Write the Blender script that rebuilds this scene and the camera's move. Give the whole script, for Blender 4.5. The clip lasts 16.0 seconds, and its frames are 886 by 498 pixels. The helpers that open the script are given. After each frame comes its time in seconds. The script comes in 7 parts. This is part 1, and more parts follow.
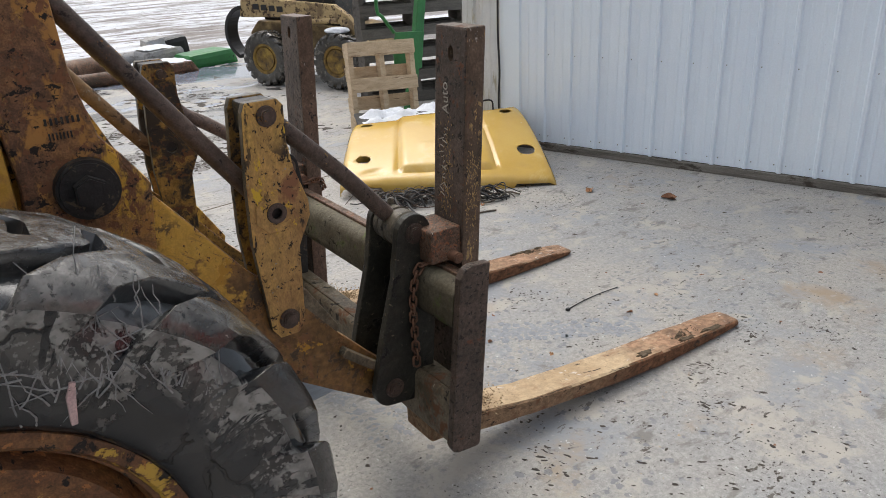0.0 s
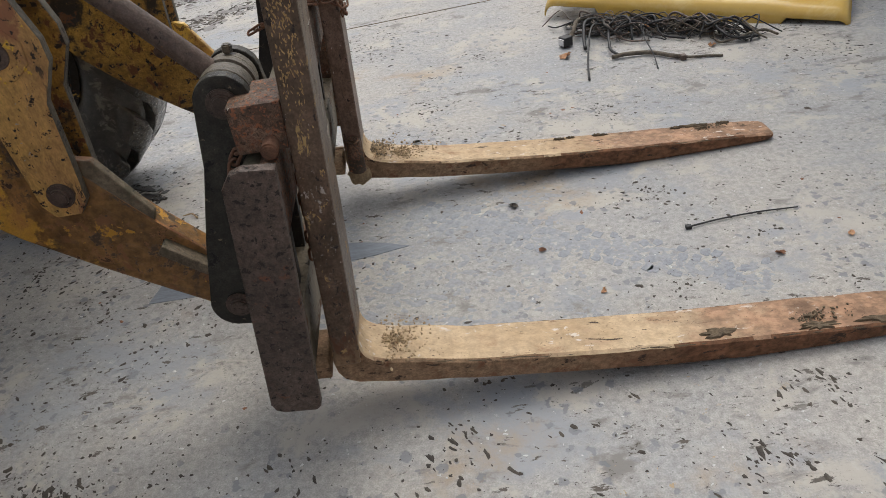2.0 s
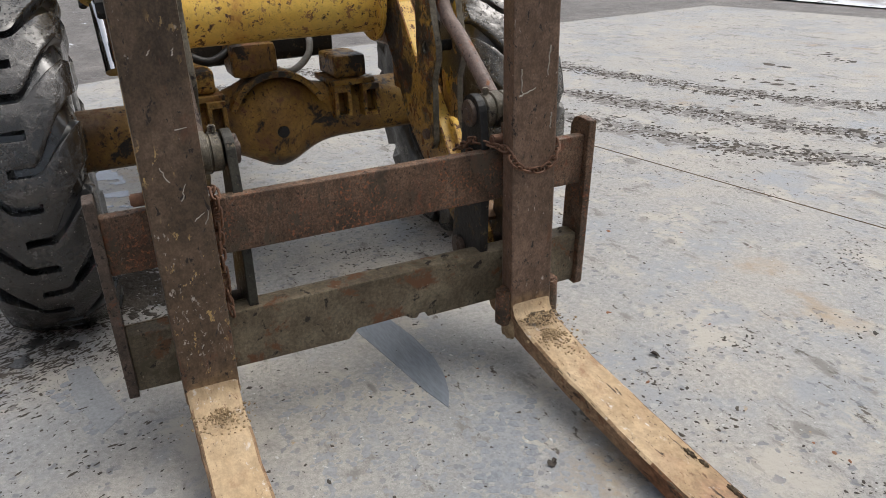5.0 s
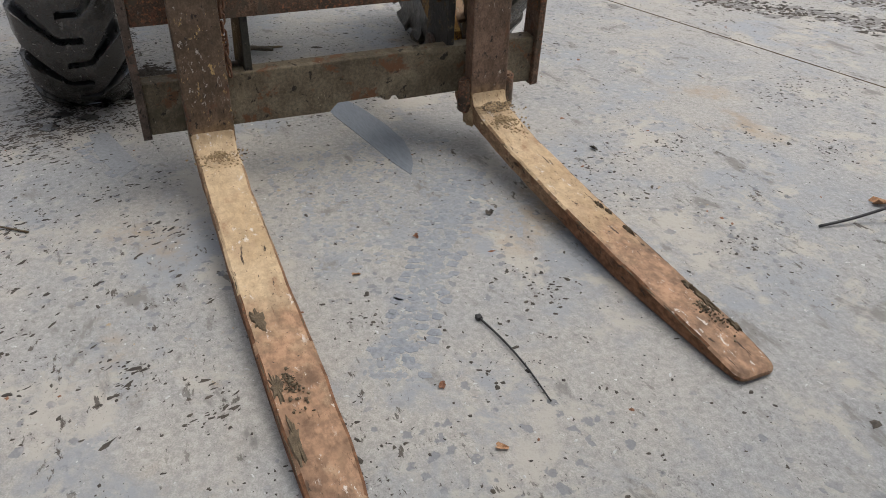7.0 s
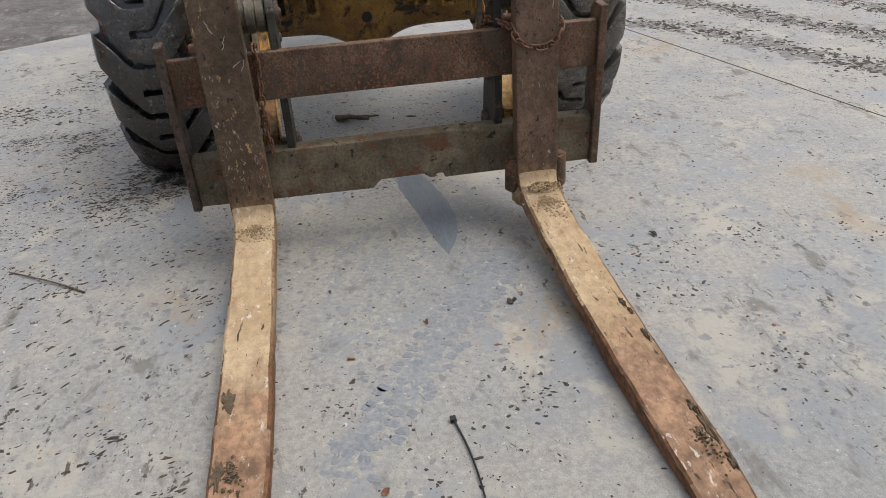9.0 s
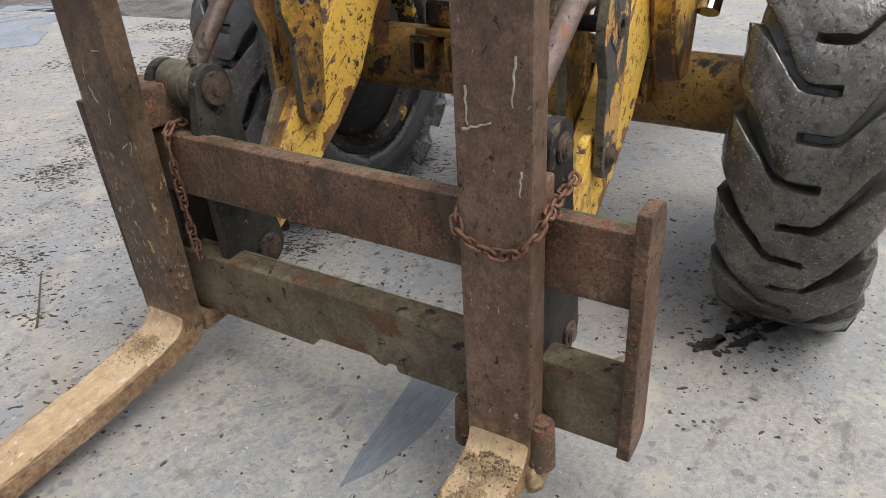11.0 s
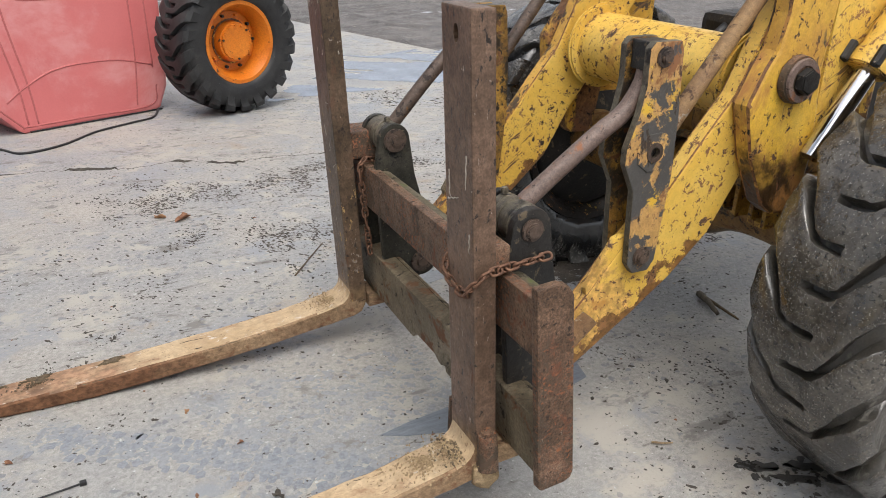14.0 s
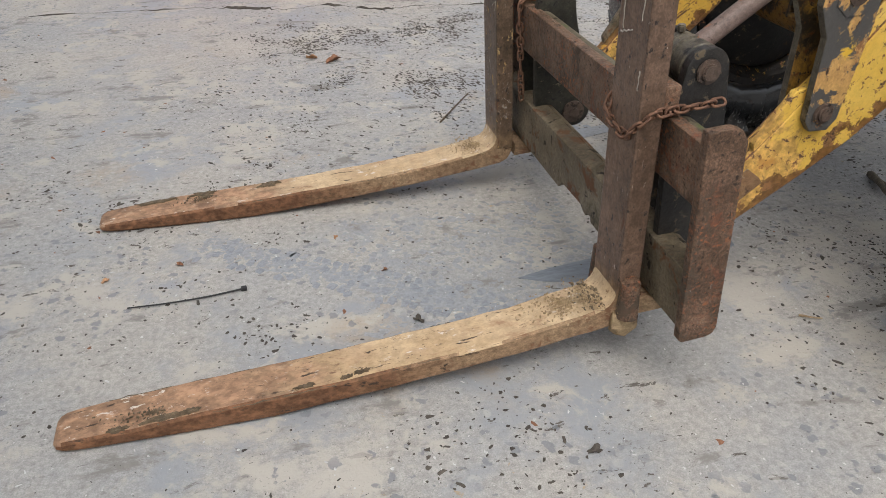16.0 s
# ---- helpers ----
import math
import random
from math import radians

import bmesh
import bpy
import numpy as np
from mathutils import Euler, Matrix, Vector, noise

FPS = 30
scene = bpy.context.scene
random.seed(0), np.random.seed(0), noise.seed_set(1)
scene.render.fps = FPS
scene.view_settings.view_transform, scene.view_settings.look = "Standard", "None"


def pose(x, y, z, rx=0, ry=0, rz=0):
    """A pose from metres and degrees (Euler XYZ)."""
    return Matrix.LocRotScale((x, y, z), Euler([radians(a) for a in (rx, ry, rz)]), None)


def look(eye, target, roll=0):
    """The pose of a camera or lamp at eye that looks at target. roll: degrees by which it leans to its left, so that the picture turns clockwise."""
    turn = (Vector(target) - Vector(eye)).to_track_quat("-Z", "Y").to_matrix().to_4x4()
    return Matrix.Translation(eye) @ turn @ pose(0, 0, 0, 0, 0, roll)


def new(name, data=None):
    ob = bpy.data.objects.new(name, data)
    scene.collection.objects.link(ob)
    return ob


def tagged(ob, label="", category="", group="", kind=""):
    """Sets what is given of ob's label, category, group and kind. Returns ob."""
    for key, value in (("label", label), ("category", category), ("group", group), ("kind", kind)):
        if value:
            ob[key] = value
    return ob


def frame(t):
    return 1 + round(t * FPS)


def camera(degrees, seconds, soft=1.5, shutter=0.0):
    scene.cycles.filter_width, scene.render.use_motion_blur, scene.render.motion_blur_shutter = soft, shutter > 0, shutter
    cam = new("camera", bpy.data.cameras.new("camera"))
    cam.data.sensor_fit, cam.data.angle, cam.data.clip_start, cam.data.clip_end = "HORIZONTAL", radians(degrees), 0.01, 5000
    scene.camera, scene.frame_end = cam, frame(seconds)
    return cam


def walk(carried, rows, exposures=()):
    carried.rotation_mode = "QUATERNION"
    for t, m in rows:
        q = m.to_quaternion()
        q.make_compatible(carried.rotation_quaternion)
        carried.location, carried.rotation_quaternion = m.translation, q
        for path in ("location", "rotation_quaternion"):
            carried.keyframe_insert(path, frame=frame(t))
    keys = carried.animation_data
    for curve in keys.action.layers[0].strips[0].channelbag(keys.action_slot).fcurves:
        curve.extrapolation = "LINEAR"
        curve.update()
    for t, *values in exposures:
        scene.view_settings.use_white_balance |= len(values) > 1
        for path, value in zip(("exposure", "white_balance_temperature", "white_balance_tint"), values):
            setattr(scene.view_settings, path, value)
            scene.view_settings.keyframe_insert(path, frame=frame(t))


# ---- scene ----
cam = camera(61.4, 16.0, soft=0.65)
PATH = [
    (0, (-1.091, -2.212, 1.602), (-0.051, -0.687, 0.831), -2.6),
    (0.5, (-0.795, -2.233, 1.542), (0.134, -0.679, 0.692), -4.1),
    (1, (-0.478, -2.204, 1.418), (0.252, -0.611, 0.455), -4.8),
    (1.5, (-0.09, -2.001, 1.374), (0.268, -0.349, 0.305), -7.3),
    (2, (0.348, -1.896, 1.35), (0.326, -0.246, 0.221), -9.3),
    (2.5, (0.805, -1.766, 1.34), (0.515, -0.187, 0.148), -10.0),
    (3, (1.171, -1.489, 1.351), (0.538, -0.012, 0.159), -11.3),
    (3.5, (1.553, -1.309, 1.319), (0.554, 0.062, 0.26), -10.4),
    (4, (1.777, -1.009, 1.337), (0.43, 0.114, 0.377), -8.6),
    (4.2, (1.801, -0.887, 1.35), (0.329, 0.129, 0.456), -7.8),
    (6.3, (2.268, -0.582, 1.297), (0.541, 0.064, 0.522), -0.0),
    (6.5, (2.315, -0.61, 1.246), (0.652, 0.049, 0.353), -0.0),
    (7, (2.487, -0.74, 1.211), (0.936, -0.062, 0.147), 0.6),
    (7.5, (2.579, -0.806, 1.229), (1.058, -0.134, 0.119), 0.3),
    (8, (2.586, -0.769, 1.228), (1.02, -0.186, 0.129), -1.1),
    (8.5, (2.585, -0.549, 1.218), (0.91, -0.12, 0.213), -3.1),
    (9, (2.513, -0.218, 1.26), (0.765, 0.028, 0.32), -3.9),
    (9.5, (2.196, 0.111, 1.279), (0.432, 0.154, 0.336), -4.4),
    (10, (1.877, 0.471, 1.285), (0.125, 0.274, 0.339), -3.9),
    (10.2, (1.754, 0.609, 1.285), (0.014, 0.3, 0.349), -3.2),
    (12.3, (0.624, 1.444, 1.37), (-0.165, -0.082, 0.347), -0.7),
    (12.5, (0.642, 1.528, 1.374), (-0.093, -0.012, 0.332), -0.6),
    (13, (0.64, 1.723, 1.434), (-0.054, 0.13, 0.444), -1.4),
    (13.5, (0.808, 1.884, 1.499), (0.046, 0.263, 0.609), -0.1),
    (14, (0.912, 1.964, 1.522), (0.099, 0.323, 0.717), 1.2),
    (14.5, (0.928, 1.977, 1.518), (0.113, 0.332, 0.722), 1.7),
    (15, (0.933, 1.973, 1.506), (0.228, 0.334, 0.603), 1.3),
    (15.5, (0.98, 1.968, 1.43), (0.436, 0.343, 0.398), 1.0),
    (16, (0.991, 1.973, 1.426), (0.538, 0.368, 0.322), 1.2),
]
walk(cam, [(t, look(eye, target, roll)) for t, eye, target, roll in PATH], exposures=[(0.0, -0.02), (1.0, -0.18), (2.0, -0.12), (2.6, -0.12), (4.0, 0.03), (6.5, -0.18), (7.0, -0.2), (9.0, -0.12), (10.0, -0.01), (12.5, 0.2), (14.5, 0.1), (15.0, 0.04), (16.0, -0.05)])

# ---- world and light ----
world = bpy.data.worlds.new("overcast_sky")
scene.world = world
world.use_nodes = True
wn = world.node_tree.nodes
sky = wn.new("ShaderNodeTexSky")
sky.sky_type = "NISHITA"
sky.sun_disc = False
sky.sun_elevation = radians(66)
sky.sun_rotation = radians(12)
sky.air_density = 1.0
sky.dust_density = 6.0
sky.ozone_density = 1.0
desat = wn.new("ShaderNodeHueSaturation")
desat.inputs["Saturation"].default_value = 0.35
world.node_tree.links.new(sky.outputs[0], desat.inputs["Color"])
world.node_tree.links.new(desat.outputs[0], wn["Background"].inputs["Color"])
wn["Background"].inputs["Strength"].default_value = 0.228

sun = new("sun", bpy.data.lights.new("sun", "SUN"))
sun.data.energy = 0.42
sun.data.angle = radians(55)
sun.data.color = (1.0, 0.97, 0.93)
sun.matrix_world = look((1.2, 5.5, 13), (0, 0, 0))


# ---- building blocks ----
UNIT = 1.2    # metres in one unit of the plan below


def metric(m):
    m = m.copy()
    m.translation *= UNIT
    return m


def part(name, bm, material, parent=None, label="", smooth=None):
    me = bpy.data.meshes.new(name)
    bmesh.ops.recalc_face_normals(bm, faces=bm.faces)
    bmesh.ops.scale(bm, vec=(UNIT, UNIT, UNIT), verts=bm.verts)
    bm.to_mesh(me)
    bm.free()
    for mt in material if isinstance(material, tuple) else (material,):
        me.materials.append(mt)
    if smooth is not None:
        me.shade_smooth()
        if smooth < 180:
            me.set_sharp_from_angle(angle=radians(smooth))
    ob = new(name, me)
    if parent:
        ob.parent = parent
    if label:
        ob["label"] = label
    return ob


def thing(name, label, category, group="", kind="", at=None):
    ob = new(name)
    ob.empty_display_size = 0.05
    if at is not None:
        ob.matrix_world = metric(at)
    return tagged(ob, label, category, group, kind)


def box(bm, lo, hi, bevel=0.0, m=None):
    r = bmesh.ops.create_cube(bm, size=1.0)["verts"]
    for v in r:
        v.co = Vector([(lo[i] + hi[i]) / 2 + v.co[i] * (hi[i] - lo[i]) for i in range(3)])
    if bevel:
        es = list({e for v in r for e in v.link_edges})
        r = bmesh.ops.bevel(bm, geom=es, offset=bevel, segments=2, affect="EDGES", profile=0.6)["verts"]
        r = list({v for v in r})
    if m is not None:
        bmesh.ops.transform(bm, matrix=m, verts=r)
    return r


def cyl(bm, p0, p1, r0, r1=None, seg=24, bevel=0.0):
    p0, p1 = Vector(p0), Vector(p1)
    d = p1 - p0
    res = bmesh.ops.create_cone(bm, cap_ends=True, segments=seg, radius1=r0, radius2=r0 if r1 is None else r1, depth=d.length)["verts"]
    if bevel:
        es = [e for e in {e for v in res for e in v.link_edges} if abs(e.verts[0].co.z - e.verts[1].co.z) < 1e-6]
        res = list(set(res) | set(bmesh.ops.bevel(bm, geom=es, offset=bevel, segments=2, affect="EDGES")["verts"]))
        res = [v for v in res if v.is_valid]
    m = Matrix.Translation((p0 + p1) / 2) @ d.to_track_quat("Z", "Y").to_matrix().to_4x4()
    bmesh.ops.transform(bm, matrix=m, verts=res)
    return res


def circle(cx, cz, r, n=16, a0=0.0, a1=None):
    """Points on a circle, or on an arc from a0 to a1 degrees."""
    if a1 is None:
        return [(cx + r * math.cos(2 * math.pi * i / n), cz + r * math.sin(2 * math.pi * i / n)) for i in range(n)]
    return [(cx + r * math.cos(radians(a0 + (a1 - a0) * i / n)), cz + r * math.sin(radians(a0 + (a1 - a0) * i / n))) for i in range(n + 1)]


def prism(bm, outline, y0, y1, holes=(), bevel=0.0, axis="y"):
    """A plate with this outline in the x-z plane (axis 'y'), the y-z plane ('x') or the x-y plane ('z'), between two depths."""
    def place(a, b, d):
        return {"y": (a, d, b), "x": (d, a, b), "z": (a, b, d)}[axis]
    start = set(bm.verts)
    edges = []
    for loop in (outline, *holes):
        vs = [bm.verts.new(place(a, b, y0)) for a, b in loop]
        edges += [bm.edges.new((vs[i], vs[(i + 1) % len(vs)])) for i in range(len(vs))]
    if holes:
        faces = [g for g in bmesh.ops.triangle_fill(bm, use_beauty=True, edges=edges)["geom"] if isinstance(g, bmesh.types.BMFace)]
    else:
        faces = bmesh.ops.contextual_create(bm, geom=edges)["faces"]
    ext = bmesh.ops.extrude_face_region(bm, geom=faces, use_keep_orig=True)
    vs = [g for g in ext["geom"] if isinstance(g, bmesh.types.BMVert)]
    bmesh.ops.translate(bm, verts=vs, vec=Vector(place(0, 0, y1 - y0)))
    bmesh.ops.recalc_face_normals(bm, faces=[f for f in bm.faces])
    if bevel:
        es = [e for e in bm.edges if e.verts[0] not in start and e.verts[1] not in start and len(e.link_faces) == 2 and e.calc_face_angle(0) > 0.6]
        bmesh.ops.bevel(bm, geom=es, offset=bevel, segments=2, affect="EDGES", profile=0.6)


def smooth_path(pts, n=6):
    """Catmull-Rom points through pts."""
    pts = [Vector(p) for p in pts]
    q = [pts[0] * 2 - pts[1], *pts, pts[-1] * 2 - pts[-2]]
    out = []
    for i in range(1, len(q) - 2):
        for k in range(n):
            t = k / n
            a, b, c, d = q[i - 1], q[i], q[i + 1], q[i + 2]
            out.append(0.5 * (2 * b + (c - a) * t + (2 * a - 5 * b + 4 * c - d) * t * t + (3 * b - a - 3 * c + d) * t ** 3))
    out.append(pts[-1])
    return out


def sweep(bm, path, r, seg=10, closed=False):
    """A round bar along a path; r is a radius or a function of 0..1."""
    path = [Vector(p) for p in path]
    n = len(path)
    rings = []
    side = None
    for i, p in enumerate(path):
        a, b = path[(i - 1) % n if closed else max(i - 1, 0)], path[(i + 1) % n if closed else min(i + 1, n - 1)]
        d = (b - a).normalized()
        if side is None:
            side = d.orthogonal().normalized()
        side = (side - d * side.dot(d)).normalized()
        up = d.cross(side)
        rad = r(i / max(n - 1, 1)) if callable(r) else r
        rings.append([bm.verts.new(p + side * rad * math.cos(2 * math.pi * k / seg) + up * rad * math.sin(2 * math.pi * k / seg)) for k in range(seg)])
    for i in range(n if closed else n - 1):
        A, B = rings[i], rings[(i + 1) % n]
        for k in range(seg):
            bm.faces.new((A[k], A[(k + 1) % seg], B[(k + 1) % seg], B[k]))
    if not closed:
        bm.faces.new(rings[0][::-1])
        bm.faces.new(rings[-1])


def revolve(bm, profile, centre, seg=64, closed=True):
    """Turns a profile of (y, r) about the y axis through centre."""
    c = Vector(centre)
    rings = []
    for i in range(seg):
        a = 2 * math.pi * i / seg
        rings.append([bm.verts.new(c + Vector((r * math.cos(a), y, r * math.sin(a)))) for y, r in profile])
    m = len(profile)
    for i in range(seg):
        A, B = rings[i], rings[(i + 1) % seg]
        for k in range(m if closed else m - 1):
            bm.faces.new((A[k], A[(k + 1) % m], B[(k + 1) % m], B[k]))


def roughen(bm, amount, scale=8.0, seed=0.0):
    for v in bm.verts:
        v.co += noise.noise_vector(v.co * scale + Vector((seed, seed, seed))) * amount


# ---- materials ----
def material(name, ramp, scale=4.0, detail=6.0, stretch=(1, 1, 1), layers=(), rough=0.8, metal=0.0, bump=0.2, grain=90.0, second=0.25, distort=0.0, spec=0.4, random_tint=0.0, zones=(), cracks=(), contrast=0.3, prints=()):
    """A base of noise through a ramp of colours, a fine second variation, and layers (colour, scale, low, high, roughness, stretch)
    that lie over it where their own noise is high."""
    mt = bpy.data.materials.new(name)
    mt.use_nodes = True
    nt = mt.node_tree
    N, L = nt.nodes, nt.links
    bsdf = N["Principled BSDF"]
    tc = N.new("ShaderNodeTexCoord")

    def coords(st, shift=0.0):
        mp = N.new("ShaderNodeMapping")
        if len(st) > 3:                                          # stretched along a slanting line in the xz plane
            mp.vector_type = "TEXTURE"
            mp.inputs["Rotation"].default_value = (0, radians(st[3]), 0)
            mp.inputs["Scale"].default_value = tuple(1 / v for v in st[:3])
        else:
            mp.inputs["Scale"].default_value = st
        mp.inputs["Location"].default_value = (shift, shift * 1.7, shift * 0.6)
        L.new(tc.outputs["Object"], mp.inputs["Vector"])
        return mp.outputs[0]

    def field(sc, de, st, shift=0.0, dist=0.0, ro=0.62):
        nz = N.new("ShaderNodeTexNoise")
        nz.inputs["Scale"].default_value = sc
        nz.inputs["Detail"].default_value = de
        nz.inputs["Roughness"].default_value = ro
        nz.inputs["Distortion"].default_value = dist
        L.new(coords(st, shift), nz.inputs["Vector"])
        return nz.outputs[0]

    def mix(fac, a, b, blend="MIX"):
        m = N.new("ShaderNodeMix")
        m.data_type = "RGBA"
        m.blend_type = blend
        for slot, val in ((0, fac), (6, a), (7, b)):
            if isinstance(val, (int, float)):
                m.inputs[slot].default_value = val
            elif isinstance(val, tuple):
                m.inputs[slot].default_value = (*val, 1)
            else:
                L.new(val, m.inputs[slot])
        return m.outputs[2]

    def span(src, lo, hi, to0=0.0, to1=1.0):
        r = N.new("ShaderNodeMapRange")
        r.interpolation_type = "SMOOTHSTEP"
        for k, val in (("From Min", lo), ("From Max", hi), ("To Min", to0), ("To Max", to1)):
            r.inputs[k].default_value = val
        L.new(src, r.inputs["Value"])
        return r.outputs[0]

    base = field(scale, detail, stretch, 0.0, distort)
    cr = N.new("ShaderNodeValToRGB")
    els = cr.color_ramp.elements
    for i, (pos, col) in enumerate(ramp):
        e = els[i] if i < 2 else els.new(pos)
        e.position = pos
        e.color = (*col, 1)
    L.new(base, cr.inputs[0])
    fine = field(grain, 4.0, stretch, 3.3)
    finest = field(grain * 4, 3.0, stretch, 7.7)
    color = mix(second, cr.outputs[0], span(fine, 0.32, 0.66, 0.2, 1.15), "MULTIPLY")
    color = mix(contrast, color, span(finest, 0.35, 0.65, 0.45, 1.4), "MULTIPLY")
    if random_tint:
        oi = N.new("ShaderNodeObjectInfo")
        color = mix(random_tint, color, span(oi.outputs["Random"], 0, 1, 0.35, 1.0), "MULTIPLY")
    rg = None
    height = fine
    sep = None
    for i, (col, axis, lo, hi, wobble) in enumerate(zones):
        if sep is None:
            sep = N.new("ShaderNodeSeparateXYZ")
            L.new(tc.outputs["Object"], sep.inputs[0])
        add = N.new("ShaderNodeMath")
        add.operation = "MULTIPLY_ADD"
        L.new(field(9.0, 8.0, (1, 1, 1), 40.0 + 3 * i), add.inputs[0])
        add.inputs[1].default_value = wobble
        if isinstance(axis, tuple):                              # along a slanting direction
            dot = N.new("ShaderNodeVectorMath")
            dot.operation = "DOT_PRODUCT"
            L.new(tc.outputs["Object"], dot.inputs[0])
            dot.inputs[1].default_value = axis
            L.new(dot.outputs["Value"], add.inputs[2])
        else:
            L.new(sep.outputs[axis], add.inputs[2])
        zc = mix(0.6, mix(0.5, col, cr.outputs[0], "SOFT_LIGHT"), span(fine, 0.34, 0.66, 0.45, 1.35), "MULTIPLY")
        zc = mix(0.55, zc, span(field(scale * 3.5, 10.0, stretch, 90.0 + 3 * i), 0.36, 0.64, 0.5, 1.4), "MULTIPLY")
        color = mix(span(add.outputs[0], lo + wobble / 2, hi + wobble / 2), color, zc)
    for i, lay in enumerate(layers):
        col, sc, lo, hi, lr = lay[:5]
        st = lay[5] if len(lay) > 5 else (1, 1, 1)
        mask = span(field(sc, 12.0, st, lay[7] if len(lay) > 7 else 11.0 + 5.1 * i, 0.3, 0.7), lo, hi)
        if len(lay) > 6 and lay[6]:                              # only in patches
            pm = N.new("ShaderNodeMath")
            pm.operation = "MULTIPLY"
            L.new(mask, pm.inputs[0])
            L.new(span(field(lay[6][0], 4.0, (1, 1, 1), 60.0 + 7 * i), lay[6][1], lay[6][2]), pm.inputs[1])
            mask = pm.outputs[0]
        color = mix(mask, color, col)
        mr = N.new("ShaderNodeMix")
        L.new(mask, mr.inputs[0])
        if rg is None:
            mr.inputs[2].default_value = rough
        else:
            L.new(rg, mr.inputs[2])
        mr.inputs[3].default_value = lr
        rg = mr.outputs[0]
        hm = N.new("ShaderNodeMath")
        hm.operation = "MULTIPLY_ADD"
        L.new(mask, hm.inputs[0])
        hm.inputs[1].default_value = -0.35
        L.new(height, hm.inputs[2])
        height = hm.outputs[0]
    for i, (col, sc, width, st, patch) in enumerate(cracks):
        vo = N.new("ShaderNodeTexVoronoi")
        vo.feature = "DISTANCE_TO_EDGE"
        vo.inputs["Scale"].default_value = sc
        wob = N.new("ShaderNodeMix")
        wob.data_type = "VECTOR"
        wob.inputs[0].default_value = 0.06
        nz = N.new("ShaderNodeTexNoise")
        nz.inputs["Scale"].default_value = sc * 1.5
        at = coords(st, 21.0 + 9 * i)
        L.new(at, nz.inputs["Vector"])
        L.new(at, wob.inputs[4])
        L.new(nz.outputs["Color"], wob.inputs[5])
        L.new(wob.outputs[1], vo.inputs["Vector"])
        cm = N.new("ShaderNodeMath")
        cm.operation = "MULTIPLY"
        L.new(span(vo.outputs["Distance"], width, width * 1.6, 1.0, 0.0), cm.inputs[0])
        L.new(span(field(patch[0], 5.0, (1, 1, 1), 80.0 + 7 * i), patch[1], patch[2]), cm.inputs[1])
        color = mix(cm.outputs[0], color, col)
    for i, (col, sc, patch, strength) in enumerate(prints):      # shallow prints trodden into a film of dried mud
        vo = N.new("ShaderNodeTexVoronoi")
        vo.inputs["Scale"].default_value = sc
        vo.inputs["Randomness"].default_value = 0.9
        wob = N.new("ShaderNodeMix")
        wob.data_type = "VECTOR"
        wob.inputs[0].default_value = 0.05
        nz = N.new("ShaderNodeTexNoise")
        nz.inputs["Scale"].default_value = sc * 1.4
        nz.inputs["Detail"].default_value = 5.0
        at = coords((1, 1, 1), 33.0 + 7 * i)
        L.new(at, nz.inputs["Vector"])
        L.new(at, wob.inputs[4])
        L.new(nz.outputs["Color"], wob.inputs[5])
        L.new(wob.outputs[1], vo.inputs["Vector"])
        pick = N.new("ShaderNodeSeparateColor")
        L.new(vo.outputs["Color"], pick.inputs[0])
        pm = N.new("ShaderNodeMath")
        pm.operation = "MULTIPLY"
        L.new(span(vo.outputs["Distance"], 0.24, 0.34, 1.0, 0.0), pm.inputs[0])
        L.new(span(pick.outputs[0], 0.35, 0.5), pm.inputs[1])
        qm = N.new("ShaderNodeMath")
        qm.operation = "MULTIPLY"
        L.new(pm.outputs[0], qm.inputs[0])
        L.new(span(field(patch[0], 3.0, (1, 1, 1), 70.0 + 5 * i), patch[1], patch[2], 0.0, strength), qm.inputs[1])
        color = mix(qm.outputs[0], color, col)
        hm = N.new("ShaderNodeMath")
        hm.operation = "MULTIPLY_ADD"
        L.new(qm.outputs[0], hm.inputs[0])
        hm.inputs[1].default_value = -0.5
        L.new(height, hm.inputs[2])
        height = hm.outputs[0]
    L.new(color, bsdf.inputs["Base Color"])
    if rg is None:
        L.new(span(base, 0.3, 0.7, rough - 0.08, min(rough + 0.08, 1.0)), bsdf.inputs["Roughness"])
    else:
        L.new(rg, bsdf.inputs["Roughness"])
    bsdf.inputs["Metallic"].default_value = metal
    bsdf.inputs["Specular IOR Level"].default_value = spec
    bp = N.new("ShaderNodeBump")
    bp.inputs["Strength"].default_value = bump
    bp.inputs["Distance"].default_value = 0.004
    L.new(height, bp.inputs["Height"])
    L.new(bp.outputs[0], bsdf.inputs["Normal"])
    return mt


